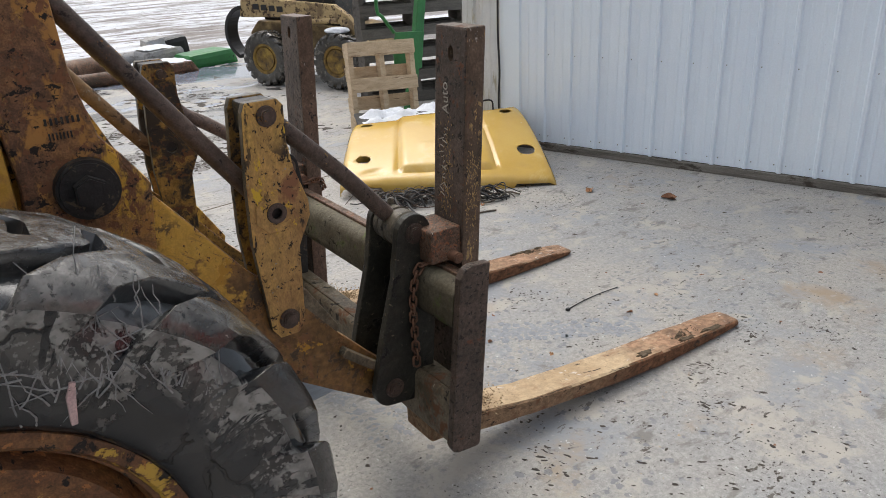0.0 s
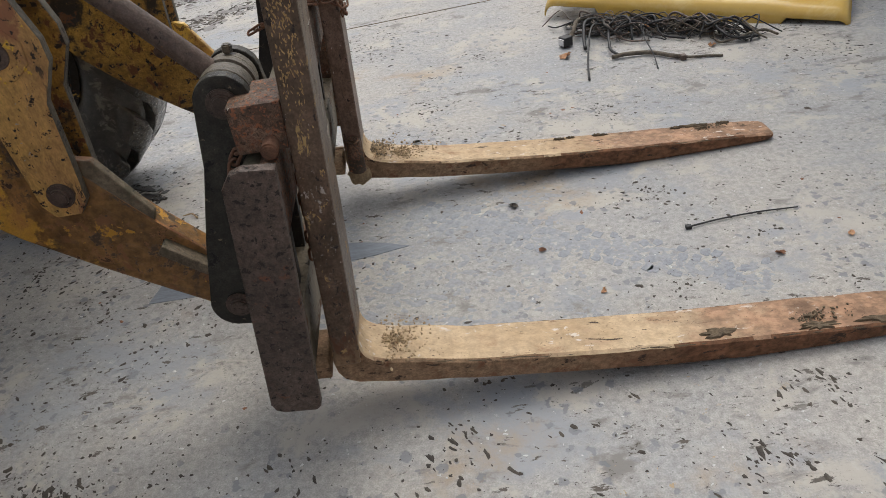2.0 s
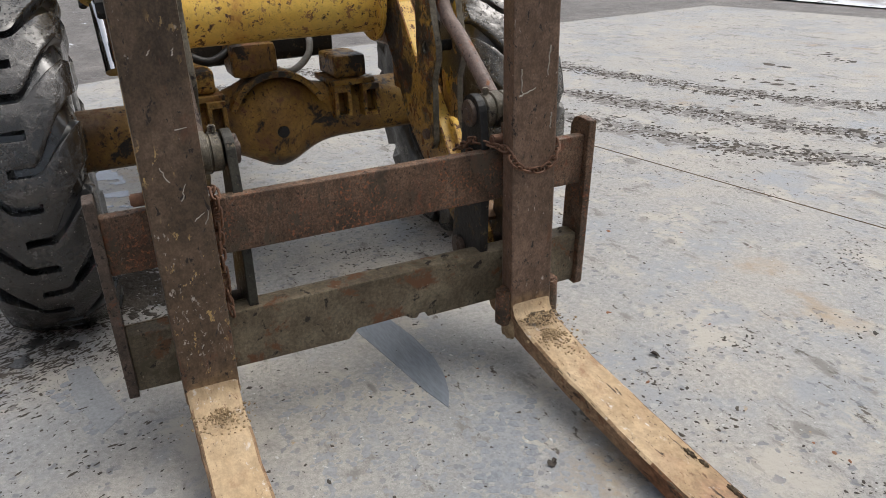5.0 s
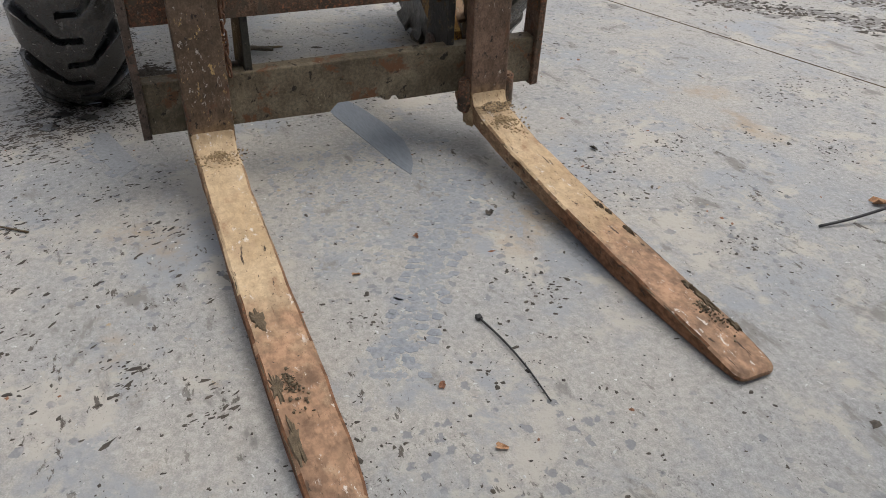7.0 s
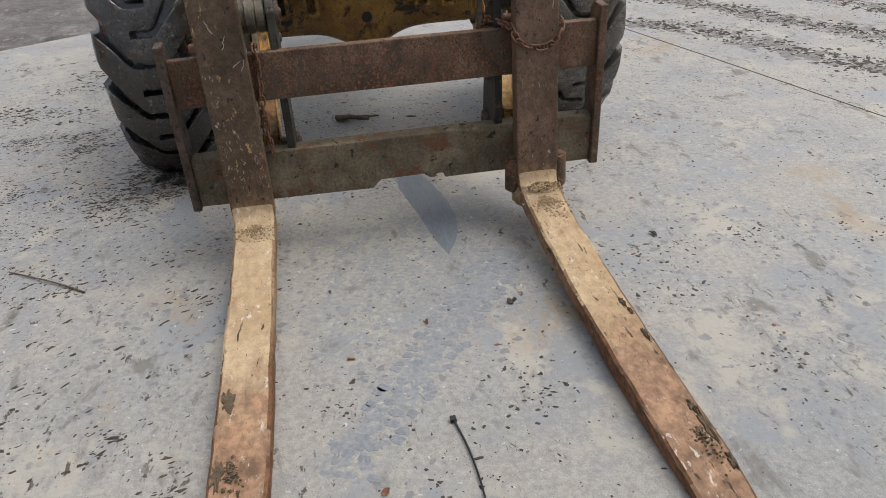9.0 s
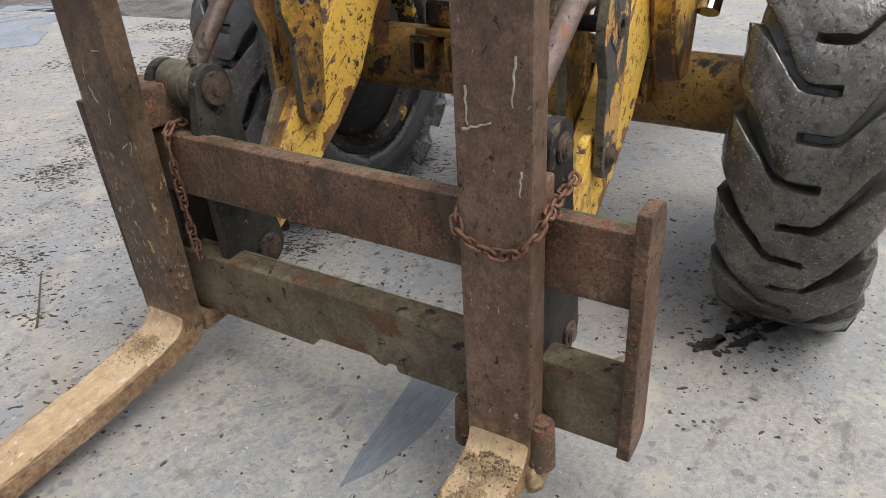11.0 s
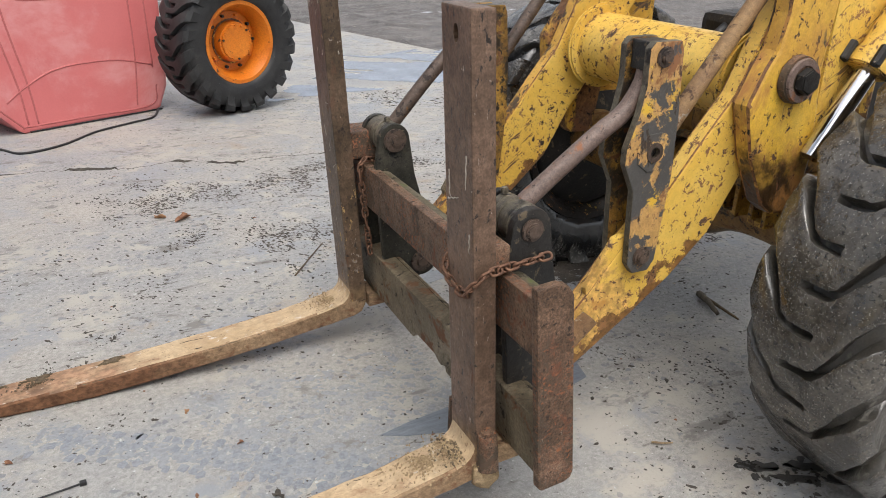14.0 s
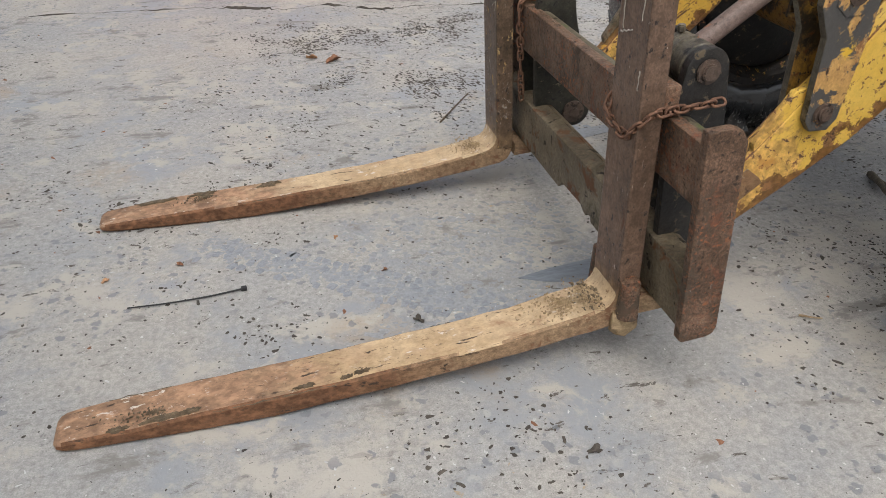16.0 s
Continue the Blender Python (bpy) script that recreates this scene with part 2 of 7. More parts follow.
BROWN_STEEL = material("brown_weathered_steel", [(0.3, (0.046, 0.03, 0.02)), (0.45, (0.122, 0.074, 0.047)), (0.58, (0.205, 0.125, 0.081)), (0.75, (0.33, 0.215, 0.145))], 7, detail=14, layers=[((0.085, 0.064, 0.045), 12, 0.53, 0.6, 0.6, (1, 1, 0.6)), 
    ((0.06, 0.043, 0.03), 4, 0.52, 0.66, 0.7), ((0.2, 0.083, 0.05), 26, 0.5, 0.68, 0.95, (1, 1, 0.7), (3, 0.44, 0.6)), ((0.3, 0.125, 0.065), 90, 0.54, 0.6, 0.95, (1, 1, 1), (4, 0.42, 0.54)), ((0.04, 0.028, 0.021), 70, 0.57, 0.63, 0.7), ((0.34, 0.28, 0.235), 120, 0.65, 0.68, 0.9, (1, 1, 0.6), (5, 0.46, 0.58)), ((0.5, 0.46, 0.4), 55, 0.665, 0.685, 0.9, (1, 1, 0.16), (3, 0.46, 0.55)), ((0.5, 0.44, 0.38), 60, 0.675, 0.69, 0.9, (1, 0.14, 1), (3, 0.46, 0.55))], rough=0.45, bump=0.7, spec=0.28, second=0.6, grain=130, contrast=0.8)
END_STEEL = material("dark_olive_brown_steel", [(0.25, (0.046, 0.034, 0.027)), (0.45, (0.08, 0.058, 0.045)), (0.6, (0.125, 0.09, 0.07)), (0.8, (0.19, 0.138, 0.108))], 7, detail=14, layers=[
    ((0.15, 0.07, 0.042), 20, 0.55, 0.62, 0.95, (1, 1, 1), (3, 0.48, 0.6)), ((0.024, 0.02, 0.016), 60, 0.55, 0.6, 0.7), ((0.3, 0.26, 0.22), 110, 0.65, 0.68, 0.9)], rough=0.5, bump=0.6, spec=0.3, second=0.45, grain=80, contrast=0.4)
FORK = dict(ramp=[(0.25, (0.05, 0.035, 0.023)), (0.45, (0.092, 0.063, 0.041)), (0.6, (0.142, 0.096, 0.064)), (0.8, (0.21, 0.143, 0.096))], scale=5, detail=14, stretch=(1, 1, 0.85), rough=0.42, bump=0.5, second=0.4, grain=45, contrast=0.35, spec=0.28, zones=[((0.3, 0.215, 0.13), 2, 0.27, 0.21, 0.14)])
FORK_LAYERS = [((0.13, 0.065, 0.04), 16, 0.56, 0.66, 0.8, (1, 1, 0.4), (2.5, 0.48, 0.62)), ((0.026, 0.02, 0.017), 50, 0.58, 0.63, 0.4, (1, 1, 0.6)), ((0.5, 0.45, 0.4), 70, 0.65, 0.665, 0.9, (1, 1, 0.12), (2.4, 0.5, 0.6)), ((0.46, 0.4, 0.35), 90, 0.645, 0.665, 0.9, (1, 1, 0.5), (3.5, 0.48, 0.56))]
FORK_STEEL = material("brown_forged_fork_steel", layers=FORK_LAYERS + [((0.44, 0.3, 0.13), 38, 0.6, 0.615, 0.9, (1, 1, 0.5), (3, 0.5, 0.56)), ((0.42, 0.38, 0.33), 75, 0.6, 0.62, 0.9, (1, 1, 0.6), (3.5, 0.5, 0.57))], **FORK)
RED_FORK_STEEL = material("reddish_brown_fork_steel", layers=FORK_LAYERS, **dict(FORK, ramp=[(0.25, (0.082, 0.053, 0.036)), (0.45, (0.14, 0.09, 0.062)), (0.6, (0.195, 0.126, 0.089)), (0.8, (0.265, 0.175, 0.126))]))
FLECK = material("old_yellow_flecks", [(0.3, (0.26, 0.16, 0.06)), (0.7, (0.48, 0.33, 0.15))], 30, rough=0.9, bump=0.2)
BLADE_STEEL = material("tan_worn_fork_blade", [(0.25, (0.3, 0.2, 0.11)), (0.42, (0.43, 0.305, 0.175)), (0.58, (0.51, 0.38, 0.235)), (0.8, (0.58, 0.46, 0.31))], 3.5, detail=14, stretch=(0.85, 1.1, 1), zones=[((0.3, 0.2, 0.14), 0, 0.76, 1.1, 0.7)], layers=[((0.4, 0.28, 0.18), 9, 0.55, 0.7, 0.85, (0.8, 1.1, 1)), 
    ((0.3, 0.19, 0.115), 7, 0.56, 0.7, 0.9, (0.8, 1.2, 1)), ((0.17, 0.1, 0.06), 60, 0.6, 0.63, 0.9, (0.4, 1.4, 1), (5, 0.46, 0.58)), ((0.06, 0.042, 0.03), 30, 0.615, 0.635, 0.9, (0.3, 1.6, 1), (4, 0.48, 0.56)), ((0.1, 0.07, 0.05), 140, 0.6, 0.64, 0.9, (0.7, 1, 1), (7, 0.42, 0.56)), ((0.58, 0.52, 0.45), 50, 0.585, 0.63, 0.9, (0.5, 1, 1), (5, 0.47, 0.57))], rough=0.66, bump=0.5, second=0.25, grain=40, contrast=0.15, spec=0.3)
BLADE_EDGE = material("rusty_fork_blade_edge", [(0.25, (0.22, 0.14, 0.082)), (0.5, (0.31, 0.205, 0.122)), (0.75, (0.4, 0.28, 0.17))], 7, detail=14, stretch=(0.8, 1, 1.1), zones=[((0.2, 0.115, 0.07), 0, 0.5, 0.9, 0.5)], layers=[
    ((0.18, 0.095, 0.055), 22, 0.52, 0.66, 0.95, (0.8, 1, 1)), ((0.06, 0.042, 0.03), 50, 0.58, 0.61, 0.9, (0.4, 1, 1), (5, 0.42, 0.55))], rough=0.8, bump=0.7, second=0.45, grain=60, contrast=0.35, spec=0.2)
YELLOW = material("worn_yellow_paint", [(0.3, (0.62, 0.36, 0.065)), (0.5, (0.72, 0.455, 0.085)), (0.72, (0.77, 0.53, 0.13))], 4, detail=12, zones=[((0.5, 0.34, 0.14), 0, -0.42, -0.36, 0.9), ((0.17, 0.105, 0.058), (-0.583, 0, -0.812), -0.158, -0.15, 0.3)], layers=[((0.3, 0.15, 0.065), 30, 0.575, 0.59, 0.9, (1, 1, 1.2), (2.2, 0.44, 0.54), 61.0), ((0.1, 0.06, 0.04), 30, 0.595, 0.61, 0.9, (1, 1, 1.2), (2.2, 0.44, 0.54), 61.0), ((0.13, 0.075, 0.045), 34, 0.585, 0.6, 0.9, (0.22, 1, 1.7, 35.7), (1.8, 0.44, 0.52), 83.0), ((0.2, 0.12, 0.06), 60, 0.6, 0.62, 0.9, (1.6, 1, 0.3, 35.7), (2.2, 0.47, 0.55), 93.0), ((0.34, 0.19, 0.08), 45, 0.6, 0.62, 0.9, (1.8, 1, 0.5), (1.6, 0.5, 0.6), 71.0),
    ((0.5, 0.25, 0.06), 5, 0.56, 0.7, 0.7), ((0.24, 0.12, 0.06), 36, 0.585, 0.598, 0.95, (1, 1, 0.8), (3, 0.42, 0.56), 31.0), ((0.045, 0.03, 0.022), 36, 0.6, 0.612, 0.9, (1, 1, 0.8), (3, 0.42, 0.56), 31.0), ((0.3, 0.15, 0.07), 12, 0.63, 0.645, 0.9, (1, 1, 1), None, 47.0), ((0.07, 0.045, 0.03), 12, 0.65, 0.665, 0.9, (1, 1, 1), None, 47.0)], rough=0.3, bump=0.45, second=0.12, grain=50, contrast=0.08)
GOLD = material("worn_golden_yellow_paint", [(0.3, (0.5, 0.255, 0.045)), (0.5, (0.62, 0.35, 0.055)), (0.72, (0.7, 0.43, 0.08))], 4, detail=12, zones=[((0.19, 0.125, 0.06), 0, -0.55, -0.5, 0.9)], layers=[
    ((0.4, 0.2, 0.06), 6, 0.54, 0.66, 0.8), ((0.5, 0.26, 0.035), 11, 0.57, 0.59, 0.6, (1, 1, 1), (4, 0.46, 0.52)), ((0.24, 0.12, 0.06), 36, 0.585, 0.598, 0.95, (1, 1, 0.8), (3, 0.42, 0.56), 31.0), ((0.045, 0.03, 0.022), 36, 0.6, 0.612, 0.9, (1, 1, 0.8), (3, 0.42, 0.56), 31.0), ((0.28, 0.14, 0.06), 9, 0.58, 0.6, 0.9, (1, 1, 1), None, 47.0), ((0.06, 0.04, 0.027), 9, 0.605, 0.62, 0.9, (1, 1, 1), None, 47.0), ((0.08, 0.055, 0.034), 13, 0.55, 0.59, 0.6, (1, 1, 1), (2.5, 0.44, 0.53), 53.0), ((0.2, 0.12, 0.055), 30, 0.57, 0.61, 0.9, (0.3, 1, 1.6, 35.7), (2, 0.42, 0.5), 57.0)], rough=0.36, bump=0.5, second=0.18, grain=50, contrast=0.12)
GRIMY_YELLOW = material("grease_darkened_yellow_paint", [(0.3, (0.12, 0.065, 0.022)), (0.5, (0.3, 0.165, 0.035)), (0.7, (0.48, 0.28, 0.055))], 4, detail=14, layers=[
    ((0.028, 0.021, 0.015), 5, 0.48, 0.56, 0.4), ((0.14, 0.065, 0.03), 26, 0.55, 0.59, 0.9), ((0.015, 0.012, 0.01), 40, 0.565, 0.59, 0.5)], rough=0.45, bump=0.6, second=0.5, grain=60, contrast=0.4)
# Oily blotches, and a zone that turns darker towards the housing's bottom.
AXLE_YELLOW = material("oily_axle_yellow_paint_darker_below", [(0.3, (0.14, 0.074, 0.025)), (0.5, (0.27, 0.145, 0.035)), (0.7, (0.4, 0.235, 0.05))], 5, detail=14, zones=[((0.09, 0.068, 0.042), 2, 0.56, 0.46, 0.3)], layers=[
    ((0.2, 0.1, 0.05), 9, 0.55, 0.64, 0.8), ((0.02, 0.015, 0.012), 6, 0.54, 0.6, 0.35), ((0.03, 0.022, 0.016), 42, 0.578, 0.592, 0.6, (1, 1, 0.7), (3, 0.4, 0.54)), ((0.14, 0.07, 0.035), 70, 0.58, 0.6, 0.9)], rough=0.4, bump=0.5, second=0.25, grain=60, contrast=0.2)
RUSTY_YELLOW = material("faded_orange_yellow_paint", [(0.28, (0.3, 0.16, 0.065)), (0.42, (0.46, 0.26, 0.095)), (0.58, (0.58, 0.35, 0.12)), (0.75, (0.64, 0.43, 0.14))], 5, detail=14, stretch=(1, 1, 0.8), layers=[
    ((0.64, 0.4, 0.045), 5, 0.55, 0.6, 0.45), ((0.24, 0.11, 0.05), 7, 0.56, 0.62, 0.9, (1, 1, 0.6)), ((0.22, 0.11, 0.055), 55, 0.55, 0.575, 0.95, (1, 1, 0.7), (4, 0.34, 0.52), 33.0), ((0.04, 0.03, 0.022), 55, 0.577, 0.6, 0.9, (1, 1, 0.7), (4, 0.34, 0.52), 33.0), ((0.075, 0.071, 0.066), 5, 0.475, 0.5, 0.5, (1, 1, 1), None, 52.0), ((0.05, 0.035, 0.025), 14, 0.6, 0.64, 0.8, (1, 1, 0.25))], rough=0.44, bump=0.6, second=0.25, grain=60, contrast=0.22)
CRANK_GOLD = material("grease_streaked_golden_paint", [(0.28, (0.32, 0.17, 0.065)), (0.42, (0.48, 0.275, 0.09)), (0.58, (0.58, 0.35, 0.09)), (0.75, (0.66, 0.43, 0.09))], 5, detail=14, stretch=(1, 1, 0.5), layers=[
    ((0.66, 0.42, 0.035), 6, 0.57, 0.585, 0.45, (1, 1, 0.6)), ((0.26, 0.12, 0.06), 7, 0.54, 0.62, 0.9, (1, 1, 0.5)), ((0.035, 0.026, 0.02), 24, 0.555, 0.58, 0.7, (1, 1, 0.3), (3, 0.4, 0.52)), ((0.03, 0.023, 0.018), 60, 0.58, 0.6, 0.9), ((0.33, 0.3, 0.26), 70, 0.63, 0.65, 0.9, (1, 1, 1), (4, 0.46, 0.56))], rough=0.42, bump=0.6, second=0.3, grain=60, contrast=0.3)
TOWER_YELLOW = material("grease_streaked_yellow_paint", [(0.28, (0.46, 0.24, 0.06)), (0.45, (0.6, 0.35, 0.06)), (0.6, (0.7, 0.43, 0.055)), (0.75, (0.76, 0.5, 0.08))], 5, detail=14, zones=[((0.05, 0.035, 0.024), 2, 0.98, 0.86, 0.5)], layers=[
    ((0.42, 0.2, 0.06), 5, 0.55, 0.66, 0.7, (1, 1, 0.5)), ((0.22, 0.1, 0.05), 40, 0.57, 0.59, 0.95, (1, 1, 0.7), (4, 0.4, 0.55), 33.0), ((0.04, 0.03, 0.022), 40, 0.592, 0.61, 0.9, (1, 1, 0.7), (4, 0.4, 0.55), 33.0), ((0.05, 0.037, 0.03), 9, 0.565, 0.61, 0.6, (1, 1, 0.3))], rough=0.36, bump=0.5, second=0.18, grain=60, contrast=0.15)
RUSTED = material("heavily_rusted_yellow_paint", [(0.28, (0.085, 0.046, 0.03)), (0.45, (0.18, 0.088, 0.045)), (0.6, (0.3, 0.145, 0.055)), (0.78, (0.42, 0.215, 0.065))], 5, detail=14, layers=[
    ((0.62, 0.34, 0.04), 6, 0.52, 0.6, 0.5, (1, 1, 0.6)), ((0.4, 0.19, 0.05), 14, 0.52, 0.6, 0.7, (1, 1, 0.6)), ((0.2, 0.09, 0.045), 24, 0.54, 0.58, 0.95), ((0.025, 0.019, 0.015), 34, 0.57, 0.595, 0.9, (1, 1, 1.3)), ((0.03, 0.023, 0.018), 4, 0.59, 0.66, 0.8)], rough=0.7, bump=0.75, second=0.5, grain=60, contrast=0.45)
# The zone turns the colour nearly black inward from the outer lip.
RIM_RUST = material("rust_brown_rim", [(0.3, (0.06, 0.03, 0.018)), (0.5, (0.17, 0.075, 0.03)), (0.72, (0.34, 0.17, 0.06))], 6, detail=14, stretch=(1, 2, 1), zones=[((0.018, 0.015, 0.012), 1, -0.95, -0.9, 0.06)], layers=[
    ((0.5, 0.31, 0.05), 8, 0.58, 0.6, 0.5), ((0.02, 0.016, 0.013), 20, 0.55, 0.58, 0.8), ((0.36, 0.16, 0.06), 30, 0.6, 0.63, 0.9)], rough=0.5, bump=0.7, second=0.5, grain=60, contrast=0.4)
DARK_STEEL = material("blackened_greasy_steel", [(0.3, (0.011, 0.011, 0.011)), (0.55, (0.024, 0.022, 0.02)), (0.8, (0.055, 0.046, 0.037))], 7, detail=14, layers=[
    ((0.11, 0.085, 0.055), 22, 0.58, 0.62, 0.85), ((0.2, 0.16, 0.12), 60, 0.64, 0.67, 0.9)], rough=0.5, bump=0.6, second=0.4, grain=70, contrast=0.4)
BOSS_STEEL = material("olive_greased_boss_steel", [(0.3, (0.06, 0.053, 0.039)), (0.55, (0.13, 0.11, 0.078)), (0.8, (0.22, 0.19, 0.135))], 9, detail=14, layers=[
    ((0.015, 0.013, 0.011), 18, 0.56, 0.62, 0.45), ((0.2, 0.17, 0.12), 50, 0.62, 0.66, 0.9)], rough=0.5, bump=0.6, second=0.45, grain=70, contrast=0.4)
MOSS_STEEL = material("olive_grimed_steel", [(0.3, (0.08, 0.062, 0.038)), (0.5, (0.155, 0.122, 0.078)), (0.75, (0.27, 0.222, 0.15))], 8, detail=14, layers=[
    ((0.15, 0.075, 0.04), 9, 0.55, 0.63, 0.9), ((0.09, 0.078, 0.05), 5, 0.55, 0.66, 0.9, (1, 1, 1)), ((0.03, 0.025, 0.02), 20, 0.58, 0.63, 0.8), ((0.45, 0.38, 0.27), 45, 0.65, 0.68, 0.9, (1, 1, 0.3))], rough=0.5, bump=0.5, second=0.45, spec=0.35, contrast=0.4)
GREEN_STEEL = material("mossy_olive_steel", [(0.3, (0.06, 0.05, 0.032)), (0.5, (0.11, 0.095, 0.065)), (0.75, (0.19, 0.17, 0.12))], 7, detail=14, layers=[((0.1, 0.135, 0.04), 5, 0.55, 0.66, 0.9), ((0.035, 0.03, 0.022), 24, 0.58, 0.64, 0.8)], rough=0.6, bump=0.4, second=0.35, spec=0.2)
ROD_STEEL = material("brown_grey_rod_steel", [(0.3, (0.055, 0.04, 0.031)), (0.55, (0.105, 0.073, 0.056)), (0.8, (0.16, 0.112, 0.085))], 5, detail=14, layers=[
    ((0.22, 0.11, 0.04), 15, 0.62, 0.65, 0.9), ((0.03, 0.023, 0.02), 24, 0.56, 0.62, 0.8), ((0.4, 0.24, 0.06), 26, 0.65, 0.67, 0.8)], rough=0.45, metal=0.1, bump=0.5, second=0.4, grain=70, contrast=0.35)
ROD_PALE = material("pinkish_brown_rod_steel", [(0.3, (0.11, 0.074, 0.06)), (0.55, (0.18, 0.128, 0.107)), (0.8, (0.25, 0.185, 0.158))], 5, detail=14, layers=[
    ((0.24, 0.11, 0.06), 12, 0.57, 0.63, 0.9), ((0.05, 0.036, 0.03), 40, 0.6, 0.63, 0.8)], rough=0.5, bump=0.5, second=0.35, grain=70, contrast=0.35)
LINK_RUST = material("rusty_tan_link_paint", [(0.3, (0.14, 0.08, 0.045)), (0.5, (0.24, 0.145, 0.075)), (0.75, (0.36, 0.23, 0.1))], 7, detail=14, layers=[((0.08, 0.05, 0.035), 20, 0.55, 0.62, 0.9), ((0.3, 0.26, 0.2), 40, 0.6, 0.64, 0.9)], rough=0.55, bump=0.5, spec=0.25)
CHAIN_STEEL = material("rusty_chain_steel", [(0.3, (0.1, 0.052, 0.034)), (0.7, (0.23, 0.118, 0.07))], 30, rough=0.7, metal=0.2, bump=0.3)
RUBBER = material("scratched_black_rubber", [(0.3, (0.012, 0.013, 0.014)), (0.5, (0.022, 0.023, 0.024)), (0.7, (0.04, 0.04, 0.04))], 7, detail=14, layers=[
    ((0.1, 0.092, 0.08), 8, 0.58, 0.68, 0.7), ((0.012, 0.013, 0.014), 5, 0.5, 0.58, 0.12)], rough=0.28, bump=0.2, spec=0.8, second=0.4, grain=60, contrast=0.35, cracks=[((0.006, 0.006, 0.006), 4, 0.012, (1, 1, 0.6), (2, 0.46, 0.5))])
def wet_tyre_material(name, cx, cz, inner, outer):
    """Wet black rubber with sharp-edged flakes of pale dried mud in a ring between two radii, and dark cracks."""
    mt = bpy.data.materials.new(name)
    mt.use_nodes = True
    N, L = mt.node_tree.nodes, mt.node_tree.links
    bsdf = N["Principled BSDF"]
    tc = N.new("ShaderNodeTexCoord")

    def math_node(op, a, b):
        n = N.new("ShaderNodeMath")
        n.operation = op
        for slot, val in ((0, a), (1, b)):
            if isinstance(val, (int, float)):
                n.inputs[slot].default_value = val
            else:
                L.new(val, n.inputs[slot])
        return n.outputs[0]

    def vec(op, a, b):
        n = N.new("ShaderNodeVectorMath")
        n.operation = op
        L.new(a, n.inputs[0])
        n.inputs[1].default_value = b
        return n

    def field(scale, detail, dist=0.0, shift=0.0, ragged=0.5):
        nz = N.new("ShaderNodeTexNoise")
        nz.inputs["Scale"].default_value = scale
        nz.inputs["Detail"].default_value = detail
        nz.inputs["Distortion"].default_value = dist
        nz.inputs["Roughness"].default_value = ragged
        L.new(vec("ADD", tc.outputs["Object"], (shift, shift, shift)).outputs[0], nz.inputs["Vector"])
        return nz.outputs[0]

    def span(src, lo, hi, a=0.0, b=1.0):
        r = N.new("ShaderNodeMapRange")
        r.interpolation_type = "SMOOTHSTEP"
        for k, val in (("From Min", lo), ("From Max", hi), ("To Min", a), ("To Max", b)):
            r.inputs[k].default_value = val
        L.new(src, r.inputs["Value"])
        return r.outputs[0]

    def mix(fac, a, b):
        m = N.new("ShaderNodeMix")
        m.data_type = "RGBA"
        L.new(fac, m.inputs[0])
        for slot, val in ((6, a), (7, b)):
            if isinstance(val, tuple):
                m.inputs[slot].default_value = (*val, 1)
            else:
                L.new(val, m.inputs[slot])
        return m.outputs[2]

    flat = vec("MULTIPLY", vec("SUBTRACT", tc.outputs["Object"], (cx, 0, cz)).outputs[0], (1, 0, 1))
    radius = N.new("ShaderNodeVectorMath")
    radius.operation = "LENGTH"
    L.new(flat.outputs[0], radius.inputs[0])
    rad = radius.outputs["Value"]
    wob = math_node("ADD", rad, math_node("MULTIPLY", math_node("SUBTRACT", field(6, 4, 0, 5), 0.5), 0.3))
    ring = span(wob, inner, inner + 0.05)
    outside = N.new("ShaderNodeSeparateXYZ")
    L.new(tc.outputs["Object"], outside.inputs[0])
    grown = math_node("ADD", field(20, 12, 0.0, 2, 0.72), math_node("MULTIPLY", math_node("SUBTRACT", wob, 0.53), 1.0))
    flake = math_node("MULTIPLY", span(grown, 0.5, 0.53), math_node("MULTIPLY", ring, span(outside.outputs[1], -0.96, -0.93, 1.0, 0.0)))
    # mud runs down the side in tongues: noise drawn out along the radius
    part_of = N.new("ShaderNodeSeparateXYZ")
    L.new(flat.outputs[0], part_of.inputs[0])
    turn = math_node("ARCTAN2", part_of.outputs[2], part_of.outputs[0])
    polar = N.new("ShaderNodeCombineXYZ")
    L.new(turn, polar.inputs[0])
    L.new(math_node("MULTIPLY", rad, 0.35), polar.inputs[1])

    def tongues(scale, detail):
        nz = N.new("ShaderNodeTexNoise")
        nz.inputs["Scale"].default_value = scale
        nz.inputs["Detail"].default_value = detail
        nz.inputs["Roughness"].default_value = 0.6
        L.new(polar.outputs[0], nz.inputs["Vector"])
        return nz.outputs[0]

    film = span(math_node("ADD", rad, math_node("MULTIPLY", math_node("SUBTRACT", tongues(9, 9), 0.5), 0.32)), inner + 0.03, inner + 0.075)
    runs = math_node("MULTIPLY", span(tongues(15, 5), 0.57, 0.6), span(wob, inner - 0.04, inner))
    base = mix(span(field(7, 12, 0, 1), 0.35, 0.65), (0.011, 0.012, 0.0135), (0.027, 0.028, 0.029))
    color = mix(math_node("MULTIPLY", film, 0.8), base, mix(span(field(9, 9, 0.3, 9), 0.38, 0.62), (0.032, 0.03, 0.027), (0.105, 0.1, 0.088)))
    color = mix(flake, color, mix(span(field(24, 8, 0, 3), 0.35, 0.65), (0.12, 0.116, 0.104), (0.29, 0.282, 0.258)))
    color = mix(math_node("MULTIPLY", span(field(90, 4, 0, 7), 0.56, 0.62), film), color, (0.2, 0.195, 0.18))
    vo = N.new("ShaderNodeTexVoronoi")
    vo.feature = "DISTANCE_TO_EDGE"
